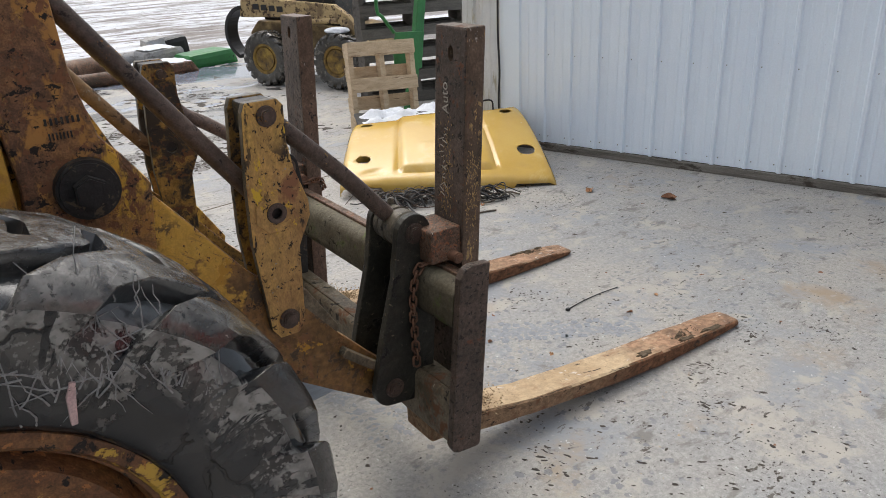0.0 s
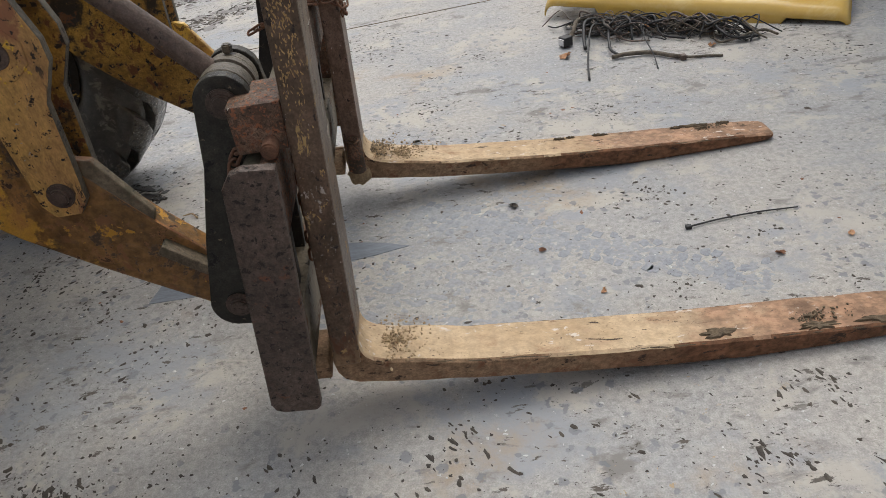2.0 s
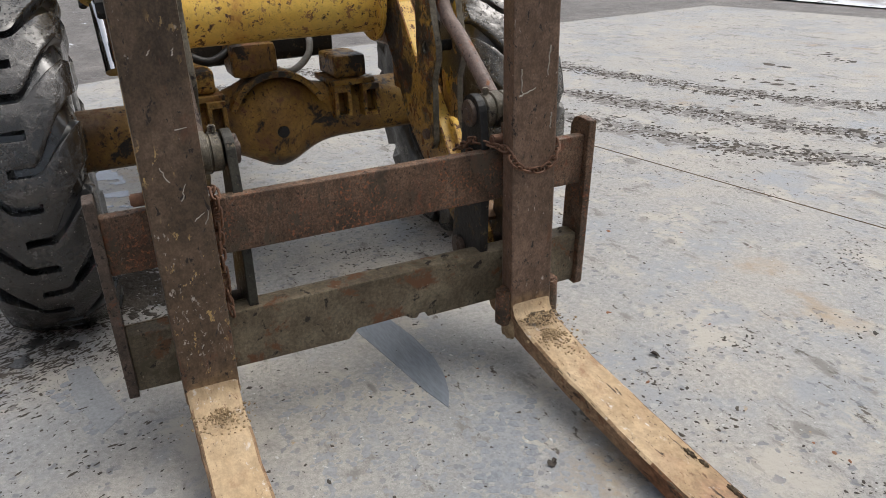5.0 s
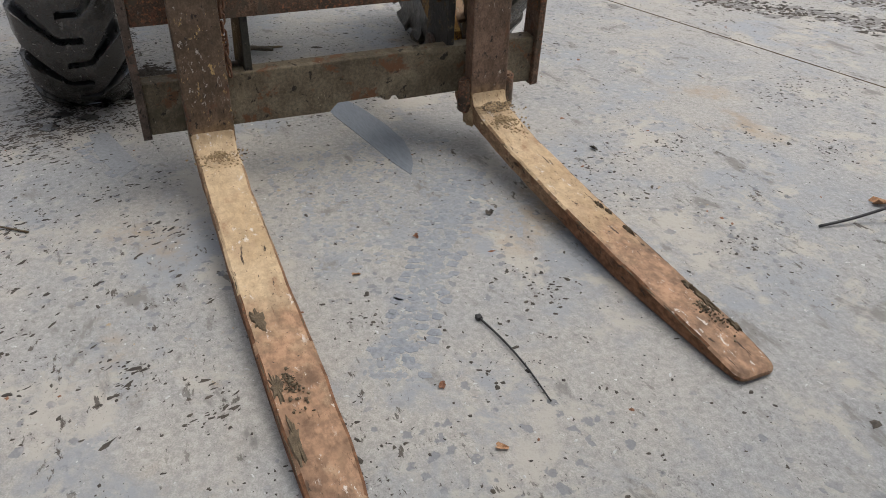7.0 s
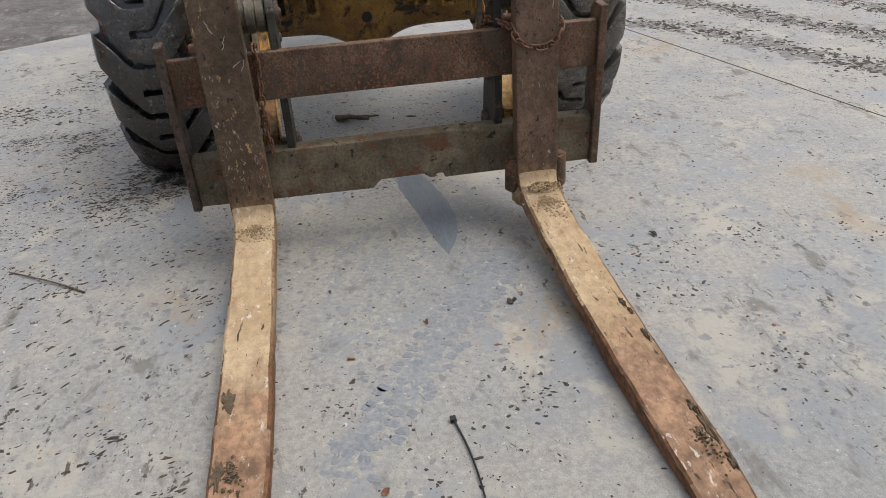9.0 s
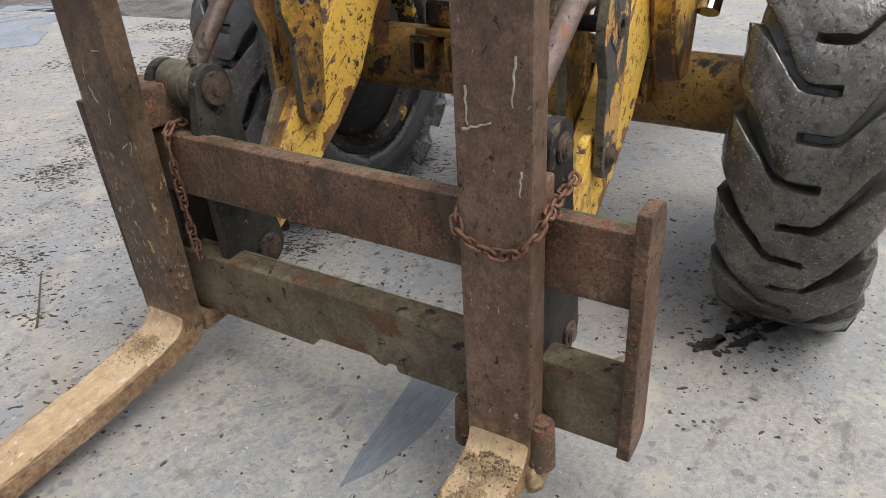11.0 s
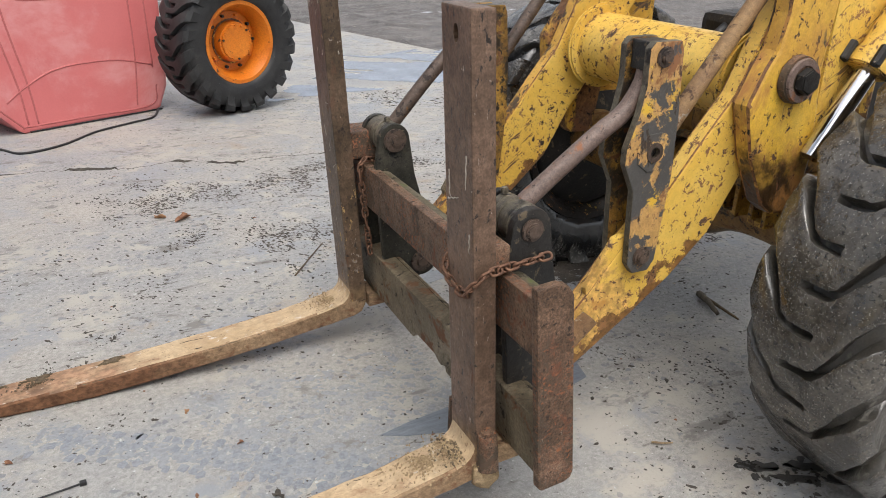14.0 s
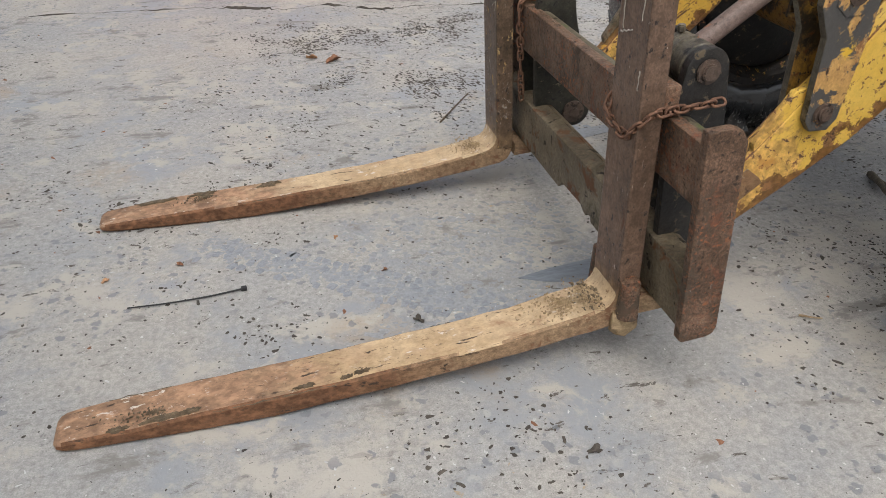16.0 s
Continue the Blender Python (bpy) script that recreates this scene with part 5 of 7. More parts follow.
def tyre_mesh(centre, R, half, rim_r, lugs, lug_h, groove=(0.075, 0.4), chev=0.3, wear=0.0012, flaked=False):
    """A tyre as one skin. Grooves come in from each shoulder in turn, run slanting to the middle and end in a short
    straight piece across it; they widen outwards and open on the shoulder."""
    top = R - lug_h
    k = top - rim_r
    key = [(0.72, rim_r, 0), (0.93, rim_r + 0.16 * k, 0), (1.0, rim_r + 0.42 * k, 0), (0.985, rim_r + 0.62 * k, 0), (0.945, top - 0.26 * k, 0.25), (0.9, top - 0.15 * k, 0.8), (0.83, top - 0.06 * k, 1), (0.66, top - 0.02 * k, 1), (0.3, top - 0.004 * k, 1), (0.2, top, 1), (0.12, top, 1), (0.0, top, 1)]
    right = []
    for (a, b, c), (d, e, f) in zip(key, key[1:]):
        n = max(1, round(math.hypot((d - a) * half, e - b) / (0.02 * R / 0.55)))
        right += [(a + (d - a) * q / n, b + (e - b) * q / n, c + (f - c) * q / n) for q in range(n)]
    prof = [(-y, r, w) for y, r, w in right] + [key[-1]] + [(y, r, w) for y, r, w in reversed(right)]
    m = len(prof)
    norms = []
    for i in range(m):
        (ya, ra, _), (yb, rb, _) = prof[max(i - 1, 0)], prof[min(i + 1, m - 1)]
        t = Vector(((yb - ya) * half, rb - ra)).normalized()
        norms.append((-t.y, t.x) if (-t.y) * prof[i][0] + t.x > 0 else (t.y, -t.x))
    bm = bmesh.new()
    rows = []
    for (y, r, w), (ny, nr) in zip(prof, norms):
        f = min(abs(y), 1.0)
        out = max(0.0, (f - 0.25) / 0.75)
        gw, e = (groove[0] + (groove[1] - groove[0]) * out) / 2, 0.022
        row = []
        for lug in range(lugs):
            for side, c in ((-1, 0.0), (1, 0.5)):
                deep = min(max((0.2 + side * y) / 0.08, 0.0), 1.0)
                span_t = 0.5 - 2 * gw - 2 * e
                for ph, cut in ((-gw - e, 0.08), (-gw, 1.0), (0.0, 1.0), (gw, 1.0), (gw + e, 0.08), (gw + e + span_t * 0.12, 0.0), (gw + e + span_t * 0.5, 0.0), (gw + e + span_t * 0.88, 0.0)):
                    a = 2 * math.pi * (lug + c + ph) / lugs + chev * out ** 1.15
                    h = lug_h * w * (1 - deep * cut)
                    row.append((bm.verts.new(((r + nr * h) * math.cos(a), y * half + ny * h, (r + nr * h) * math.sin(a))), (1 - deep * cut) * (w > 0.7)))
        rows.append(row)
    seg = len(rows[0])
    for i in range(m):
        A, B = rows[i], rows[(i + 1) % m]
        rad = prof[i][1]
        for s in range(seg):
            t = (s + 1) % seg
            fc = bm.faces.new((A[s][0], A[t][0], B[t][0], B[s][0]))
            if min(A[s][1], A[t][1], B[t][1], B[s][1]) > 0.5:
                fc.material_index = 1
            elif flaked and prof[i][2] < 0.9 and prof[(i + 1) % m][2] < 0.9:
                fc.material_index = 2
    roughen(bm, wear * 1.6, 9)
    roughen(bm, wear, 34)
    bmesh.ops.translate(bm, verts=bm.verts, vec=Vector(centre))
    for v in bm.verts:                                   # the tyre's foot is pressed flat on the ground
        if 0 < centre[2] < R and v.co.z < 0.001:
            v.co.y += (v.co.y - centre[1]) * min(0.12, -v.co.z * 2)
            v.co.z = 0.001
    return bm


def rim_mesh(centre, r, half, dish):
    bm = bmesh.new()
    revolve(bm, [(-half, r + 0.012), (-half + 0.012, r + 0.014), (-half + 0.02, r - 0.02), (0, r - 0.05), (half - 0.02, r - 0.02), (half - 0.012, r + 0.014), (half, r + 0.012), (half, r - 0.012), (half - 0.03, r - 0.03), (half * 0.2, r - 0.065), (-half + 0.03, r - 0.03), (-half + 0.022, r - 0.026), (-half + 0.02, r - 0.018), (-half + 0.008, r - 0.017), (-half, r - 0.01)], (0, 0, 0), 64)
    revolve(bm, [(dish, 0.0), (dish, r * 0.42), (dish - 0.035, r * 0.5), (dish - 0.04, r * 0.8), (dish, r - 0.03), (dish - 0.02, r - 0.03), (dish - 0.06, r * 0.8), (dish - 0.055, r * 0.45), (dish - 0.03, 0.0)], (0, 0, 0), 40, closed=False)
    bmesh.ops.translate(bm, verts=bm.verts, vec=Vector(centre))
    return bm


WX, WZ, WR = -1.035, 0.51, 0.55


def sidewall(r):
    """How far the front tyre's side stands out from its middle at this radius."""
    steps = ((0.3, 0.72), (0.3342, 0.93), (0.3899, 1.0), (0.4327, 0.985), (0.4584, 0.945), (0.4819, 0.92), (0.55, 0.88))
    for (a, b), (d, e) in zip(steps, steps[1:]):
        if r <= d:
            return 0.152 * (b + (e - b) * (max(r, a) - a) / (d - a))
    return 0.152 * 0.9


for s in (-1, 1):
    c = (WX, s * 0.758, WZ if s > 0 else WZ - 0.02)
    wheel = thing("front_wheel", "", "")
    wheel.parent = loader
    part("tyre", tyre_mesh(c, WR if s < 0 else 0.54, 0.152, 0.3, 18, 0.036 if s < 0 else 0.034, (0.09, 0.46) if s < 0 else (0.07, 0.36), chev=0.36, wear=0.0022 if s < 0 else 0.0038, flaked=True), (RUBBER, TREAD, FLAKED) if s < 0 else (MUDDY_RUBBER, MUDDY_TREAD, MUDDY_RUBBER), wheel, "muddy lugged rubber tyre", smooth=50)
    part("rim", rim_mesh(c, 0.302, 0.125, s * 0.03), RIM_RUST, wheel, "rusted yellow rim", smooth=40)
    bm = bmesh.new()
    revolve(bm, [(-s * 0.02, 0.0), (-s * 0.02, 0.255), (-s * 0.075, 0.262), (-s * 0.1, 0.235), (-s * 0.112, 0.16), (-s * 0.135, 0.13), (-s * 0.14, 0.0)], c, 40, closed=False)
    part("brake_drum", bm, DARK_STEEL, wheel, "black greasy brake drum", smooth=40)
    if s < 0:
        rs = random.Random(17)
        bm = bmesh.new()
        for sx, sz, n, spread, size in ((-0.825, 0.855, 9, 6.3, 0.075), (-0.83, 0.87, 6, 1.2, 0.1), (-0.74, 0.85, 5, 0.8, 0.09), (-0.735, 0.78, 4, 0.9, 0.06), (-0.9, 0.82, 4, 0.5, 0.12), (-0.68, 0.79, 4, 1.0, 0.06), (-0.79, 0.92, 6, 1.6, 0.07), (-0.82, 0.84, 7, 0.7, 0.13), (-0.73, 0.81, 6, 2.0, 0.08), (-0.87, 0.86, 7, 3.0, 0.09)):
            base = rs.uniform(0, 6.3) if spread > 6 else rs.uniform(1.2, 1.9)
            for _ in range(n):
                a = base + rs.uniform(-spread / 2, spread / 2)
                x, z = sx + rs.gauss(0, 0.02), sz - 0.012 + rs.gauss(0, 0.02)
                ln = size * rs.uniform(0.5, 1.5)
                pts = [(x + math.cos(a) * ln * t + rs.gauss(0, 0.0018), z + math.sin(a) * ln * t + rs.gauss(0, 0.0018)) for t in (0, 0.2, 0.4, 0.6, 0.8, 1.0)]
                sweep(bm, [(px, c[1] - sidewall(math.hypot(px - WX, pz - c[2])) - 0.0006, pz) for px, pz in pts], lambda f: 0.0016 * (1 - 0.7 * f), 5)
        tagged(part("scuffing", bm, SCRATCH, wheel), "pale scratches in the rubber", kind="stuff")
        bm = bmesh.new()
        prism(bm, [(-0.858, 0.782), (-0.85, 0.782), (-0.846, 0.812), (-0.841, 0.84), (-0.848, 0.842), (-0.856, 0.82)], c[1] - 0.157, c[1] - 0.14, bevel=0.001)
        part("paint_mark", bm, PINK, wheel, "pale pink paint mark")

bm = bmesh.new()
ribbed(bm, -0.56, -0.252, 0.052, 4.4, back=-0.03)
wall_side = part("wall_side", bm, STAINED_WALL)
wall_side.matrix_world = metric(WALL_M)
tagged(wall_side, "white sheet-metal wall with green and black stains", "wall", kind="structure")
bm = bmesh.new()
sweep(bm, smooth_path([(-0.247, 0.012, 0.07), (-0.25, 0.012, 0.3), (-0.238, 0.016, 0.5), (-0.25, 0.012, 0.75), (-0.247, 0.012, 1.2), (-0.247, 0.012, 2.4)], 6), 0.007, 8)
cable = part("cable", bm, BLACK, smooth=180)
cable.matrix_world = metric(WALL_M)
tagged(cable, "black cable hanging down the corner of the wall", "cable")
# screws along the foot of the wall
SCREWS = bmesh.new()
for k in range(28):
    for d in (-0.03, 0.032):
        cyl(SCREWS, (0.091 + 0.185 * k + d, 0.0, 0.095), (0.091 + 0.185 * k + d, 0.005, 0.095), 0.0035, 0.002, seg=6)
    cyl(SCREWS, (0.091 + 0.185 * k + 0.03, 0.0, 0.62), (0.091 + 0.185 * k + 0.03, 0.005, 0.62), 0.0035, 0.002, seg=6)
screws = part("screws", SCREWS, ROD_STEEL)
screws.matrix_world = metric(WALL_M)
tagged(screws, "small rusty screws along the foot of the wall", "screws", kind="stuff")
# saw-cut joint in the slab
bm = bmesh.new()
sweep(bm, [(-2.9, 1.62, -0.003), (-1.5, 1.85, -0.003), (0, 2.08, -0.003), (1.2, 2.25, -0.003)], 0.006, 6)
tagged(part("joint", bm, DIRT), "dark saw-cut joint in the concrete", "joint", kind="structure")

# mud-filled crack across the slab
rk = random.Random(8)
bm = bmesh.new()
track = smooth_path([(1.9, -2.75, 0), (1.11, -2.737, 0), (0.821, -2.682, 0), (0.558, -2.615, 0), (0.315, -2.649, 0), (0.06, -2.507, 0), (-0.136, -2.528, 0), (-0.367, -2.515, 0), (-0.8, -2.45, 0)], 14)
sweep(bm, [p + Vector((rk.gauss(0, 0.006), rk.gauss(0, 0.008), -0.002)) for p in track], lambda f: 0.0032 + 0.02 * max(0.0, noise.noise(Vector((f * 22, 0.5, 0))) - 0.08), 6)
tagged(part("crack", bm, CHIP), "dark mud-filled crack in the concrete", "crack", kind="structure")


# ---- chains ----
def chain(label, pts, pitch=0.021):
    """Links along a path given in the carriage's own frame."""
    th = thing("chain", label, "chain", "chains on the forks", at=TIPPED)
    path = smooth_path(pts, 14)
    acc, marks, want = 0.0, [], 0.0
    for a, b in zip(path, path[1:]):
        d = (b - a).length
        while want <= acc + d:
            marks.append((a.lerp(b, (want - acc) / d), (b - a).normalized()))
            want += pitch
        acc += d
    for i, (p, d) in enumerate(marks):
        ln = new("link", LINK)
        ln.parent = th
        ln.matrix_basis = Matrix.Translation(p * UNIT) @ d.to_track_quat("Z", "Y").to_matrix().to_4x4() @ Matrix.Rotation(radians(90 * (i % 2) + 25 + 20 * math.sin(i * 2.1)), 4, "Z")
    return th


bm = bmesh.new()
sweep(bm, [(0.0085 * math.cos(t), 0, 0.0085 * math.sin(t) + (0.007 if math.sin(t) > 0 else -0.007)) for t in [2 * math.pi * (k + 0.5) / 14 for k in range(14)]], 0.0031, 7, closed=True)
bmesh.ops.scale(bm, vec=(UNIT, UNIT, UNIT), verts=bm.verts)
LINK = bpy.data.meshes.new("link")
bm.to_mesh(LINK)
bm.free()
LINK.materials.append(CHAIN_STEEL)
LINK.shade_smooth()

chain("rusty steel chain wrapped round the fork shank and black ear", [(-0.15, 0.292, 0.40), (-0.09, 0.285, 0.43), (-0.055, 0.292, 0.452), (0.0, 0.318, 0.452), (0.05, 0.33, 0.452), (0.074, 0.338, 0.428), (0.074, 0.37, 0.405), (0.074, 0.42, 0.4), (0.073, 0.452, 0.425), (0.045, 0.468, 0.455), (-0.01, 0.46, 0.455), (-0.05, 0.456, 0.452), (-0.12, 0.454, 0.452)])
chain("short rusty chain end hanging under the upper bar", [(-0.07, 0.288, 0.41), (-0.072, 0.288, 0.3), (-0.07, 0.29, 0.27)])
chain("rusty chain over the upper bar hanging down beside the shank", [(0.009, -0.362, 0.16), (0.009, -0.366, 0.24), (0.01, -0.364, 0.34), (0.012, -0.36, 0.42), (0.0, -0.358, 0.452), (-0.03, -0.362, 0.45), (-0.05, -0.37, 0.447)])
chain("rusty chain hanging on the outside of the black ear", [(-0.02, -0.47, 0.452), (-0.045, -0.462, 0.445), (-0.078, -0.456, 0.42), (-0.088, -0.455, 0.34), (-0.08, -0.455, 0.25), (-0.073, -0.455, 0.17)])

# chalk writing and clumps on the forks
txt = bpy.data.curves.new("chalk_writing", "FONT")
txt.body, txt.size, txt.extrude, txt.align_x = "Auto", 0.036 * UNIT, 0.0004, "LEFT"
txt.materials.append(CHALK)
writing = new("chalk_writing", txt)
writing.parent = fork_a
writing.matrix_basis = Matrix.Translation(Vector((0.0822, -0.437, 0.955)) * UNIT) @ Matrix(((0, 0, -1, 0), (0, 1, 0, 0), (1, 0, 0, 0), (0, 0, 0, 1)))
writing["label"] = "faint chalk writing"
rng = random.Random(5)
for k in range(16):
    zz = 0.755 + 0.0108 * k
    xb = 0.085 + math.tan(radians(3.7)) * (zz - 0.17) - 0.0525
    ya = -0.43 + rng.uniform(-0.004, 0.012)
    bm = bmesh.new()
    box(bm, (-0.0006, 0.0, 0.0), (0.0004, rng.uniform(0.008, 0.02), 0.0022), 0.0, Matrix.Translation((xb, ya, zz)) @ Matrix.Rotation(rng.uniform(-0.7, 0.7), 4, "X"))
    part("chalk_bar", bm, CHALK, fork_a)


# pale scratches on the other shank
for ya, za, yb, zb in ((0.354, 0.812, 0.356, 0.756), (0.348, 0.749, 0.392, 0.764), (0.43, 0.86, 0.425, 0.79), (0.44, 0.7, 0.438, 0.66)):
    bm = bmesh.new()
    xa, xb = [0.0855 + math.tan(radians(2.6)) * (z - 0.17) for z in (za, zb)]
    sweep(bm, [Vector((xa, ya, za)).lerp(Vector((xb, yb, zb)), q / 6) + Vector((0, 0.0015 * math.sin(q * 2.3), 0.001 * math.cos(q * 3.1))) for q in range(7)], lambda f: 0.0022 - 0.001 * f, 5)
    part("scratch", bm, CHALK, fork_b, "pale scratch")
rsk = random.Random(41)
for k in range(12):
    ya, za = rsk.uniform(-0.485, -0.395), rsk.uniform(0.55, 1.12)
    an, ln = rsk.gauss(1.35, 0.5), rsk.uniform(0.012, 0.05)
    bm = bmesh.new()
    pts = []
    for q in range(7):
        yy, zz = ya + math.cos(an) * ln * q / 6 + rsk.gauss(0, 0.0012), za + math.sin(an) * ln * q / 6
        yy = min(max(yy, -0.494), -0.386)
        pts.append((0.0855 + math.tan(radians(3.7)) * (zz - 0.17), yy, zz))
    sweep(bm, pts, lambda f: 0.0014 - 0.0006 * f, 5)
    part("scratch", bm, CHALK, fork_a, "pale scratch")
# flecks of old yellow paint on the shank
fl = random.Random(77)
bm = bmesh.new()
for k in range(420):
    zz = fl.gauss(0.8, 0.07)
    if not 0.62 < zz < 0.97:
        continue
    tall, wide_f, turn = fl.uniform(0.003, 0.012), fl.uniform(0.0012, 0.004), fl.uniform(-0.5, 0.5)
    xb = 0.085 + math.tan(radians(3.7)) * (zz - 0.17) - 0.0522
    if k % 2:
        m = Matrix.Translation((xb, fl.gauss(-0.43, 0.014), zz)) @ Matrix.Rotation(turn, 4, "X") @ Matrix.Rotation(radians(90), 4, "Z")
    else:
        m = Matrix.Translation((xb + fl.uniform(0.008, 0.045), -0.5002, zz)) @ Matrix.Rotation(turn, 4, "Y")
    rim = [bm.verts.new(m @ Vector((wide_f * 0.5 * fl.uniform(0.4, 1.3) * math.cos(a), 0, tall * 0.5 * fl.uniform(0.4, 1.3) * math.sin(a)))) for a in [2 * math.pi * q / 6 for q in range(6)]]
    face_out = Vector((-1, 0, 0)) if k % 2 else Vector((0, -1, 0))
    mid = bm.verts.new(m @ Vector((0, 0, 0)) + face_out * fl.uniform(0.0006, 0.0011))
    for q in range(6):
        bm.faces.new((rim[q], rim[(q + 1) % 6], mid))
tagged(part("paint_residue", bm, FLECK, fork_a), "flecks of old yellow paint", kind="stuff")


def clump(name, label, x, y, z, rx, ry, n, seed, mat):
    """A heap of small crumbs."""
    r = random.Random(seed)
    bm = bmesh.new()
    for _ in range(n):
        a, d = r.uniform(0, 2 * math.pi), abs(r.gauss(0, 0.45))
        s = r.uniform(0.0011, 0.0034)
        vs = bmesh.ops.create_icosphere(bm, subdivisions=1, radius=s)["verts"]
        m = Matrix.Translation((x + rx * d * math.cos(a), y + ry * d * math.sin(a), z + s * 0.3 + max(0, (0.5 - d)) * 0.012 * r.random())) @ Matrix.Rotation(r.uniform(0, 3), 4, (r.random(), r.random(), r.random() + 0.1)) @ Matrix.Diagonal((r.uniform(0.7, 1.8), 1, 0.6, 1))
        bmesh.ops.transform(bm, matrix=m, verts=vs)
    return tagged(part(name, bm, mat, smooth=None), label, "dirt", kind="stuff")


clump("dirt", "dark crumbs of dirt in the heel of the fork", 0.112, 0.402, 0.156, 0.06, 0.075, 260, 1, DIRT)
clump("dirt", "tan crumbs of dried mud in the heel of the fork", 0.118, 0.402, 0.155, 0.075, 0.075, 700, 6, DIRT_TAN)
clump("dirt", "dry crumbs of dirt in the heel of the fork", 0.135, -0.437, 0.1425, 0.11, 0.08, 520, 2, DIRT_TAN)
clump("dirt", "dry crumbs of dirt on the fork blade", 0.18, 0.40, 0.1345, 0.13, 0.07, 520, 3, DIRT_TAN)
for ya, seed in ((0.349, 3.0), (0.466, 8.0)):
    bm = bmesh.new()
    bmesh.ops.create_icosphere(bm, subdivisions=3, radius=1.0)
    roughen(bm, 0.3, 2.2, seed)
    bmesh.ops.transform(bm, matrix=Matrix.Translation((0.062, ya, 0.112)) @ Matrix.Diagonal((0.034, 0.02, 0.036, 1)), verts=bm.verts)
    tagged(part("mud_cake", bm, DIRT_TAN, smooth=180), "tan cake of dried mud round the fork's side lug", "mud", "mud cakes on the forks")


def scab(x, y, z, length, width, seed):
    """A flat, ragged cake of dried mud lying on the blade."""
    r = random.Random(seed)
    bm = bmesh.new()
    rim = []
    n = 26
    for q in range(n):
        a = 2 * math.pi * q / n
        k = r.uniform(0.5, 1.15)
        rim.append((x + length * 0.5 * k * math.cos(a), y + width * 0.5 * k * math.sin(a)))
    slope = -0.075
    lower = [bm.verts.new((a, b, z + slope * (a - x) - 0.002)) for a, b in rim]
    upper = [bm.verts.new((x + (a - x) * 0.8, y + (b - y) * 0.8, z + slope * (a - x) + r.uniform(0.002, 0.006))) for a, b in rim]
    top = bm.verts.new((x, y, z + 0.004))
    for q in range(n):
        p = (q + 1) % n
        bm.faces.new((lower[q], lower[p], upper[p], upper[q]))
        bm.faces.new((upper[q], upper[p], top))
    return tagged(part("mud_cake", bm, DIRT), "dark cake of dried mud on the edge of the fork blade", "mud", "mud cakes on the forks")


scab(0.8, -0.474, 0.0605, 0.09, 0.036, 11)
scab(1.0, -0.482, 0.047, 0.1, 0.03, 12)
scab(1.13, -0.48, 0.0385, 0.13, 0.026, 13)
scab(1.08, 0.45, 0.042, 0.12, 0.02, 14)
for x, y, z, length, width, seed in ((0.787, 0.449, 0.0617, 0.055, 0.012, 15), (0.7, 0.45, 0.068, 0.035, 0.013, 16), (0.663, 0.444, 0.0715, 0.04, 0.015, 17), (1.17, 0.455, 0.0352, 0.05, 0.018, 18), (1.02, 0.447, 0.046, 0.05, 0.02, 19)):
    scab(x, y, z, length, width, seed)
clump("dirt", "crumbs of dried mud on the fork blade", 0.99, -0.455, 0.0475, 0.12, 0.03, 160, 4, DIRT)
clump("dirt", "crumbs of dried mud on the fork blade", 1.1, 0.43, 0.0405, 0.12, 0.03, 140, 7, DIRT)

# ---- the ground's litter ----
def flakes(name, n, seed, mat, area, size, spread, label, category, flat=0.35, keep=None, heading=None):
    """Thin irregular chips lying on the slab, in one mesh."""
    r = np.random.RandomState(seed)
    verts, faces = [], []
    made = 0
    while made < n:
        x, y = r.uniform(area[0], area[1]), r.uniform(area[2], area[3])
        if keep is not None and keep(x, y) < r.rand():
            continue
        made += 1
        s = min(size * math.exp(r.normal(0, spread)), size * 2.6)
        asp = 1 + 1.3 * r.rand() ** 2
        rot = r.uniform(0, math.pi)
        if heading is not None:
            rot, asp = heading + r.normal(0, 0.35), asp * 1.5
        k = 7
        b = len(verts)
        for i in range(k):
            a = 2 * math.pi * i / k
            q = s * (0.45 + 0.9 * r.rand())
            u, v = q * math.cos(a) * asp, q * math.sin(a)
            verts.append(((x + u * math.cos(rot) - v * math.sin(rot)) * UNIT, (y + u * math.sin(rot) + v * math.cos(rot)) * UNIT, 0.0006))
        verts.append((x * UNIT, y * UNIT, min(s * flat, 0.006) * UNIT + 0.001))
        faces += [(b + i, b + (i + 1) % k, b + k) for i in range(k)]
    me = bpy.data.meshes.new(name)
    me.from_pydata(verts, [], faces)
    me.materials.append(mat)
    return tagged(new(name, me), label, category, kind="stuff")


def thick(x, y):
    d = 0.35 + 0.9 * max(0.0, noise.noise(Vector((x * 1.7, y * 1.7, 0.0)))) + 0.7 * max(0.0, noise.noise(Vector((x * 5, y * 5, 3.0))))
    if x < -0.2 and y < -0.4:
        d += 0.5
    if x < -0.5:
        d += 0.35
    return min(1.0, d * 0.62 * (0.55 if y > 0.3 and x > -0.6 else 1.0))


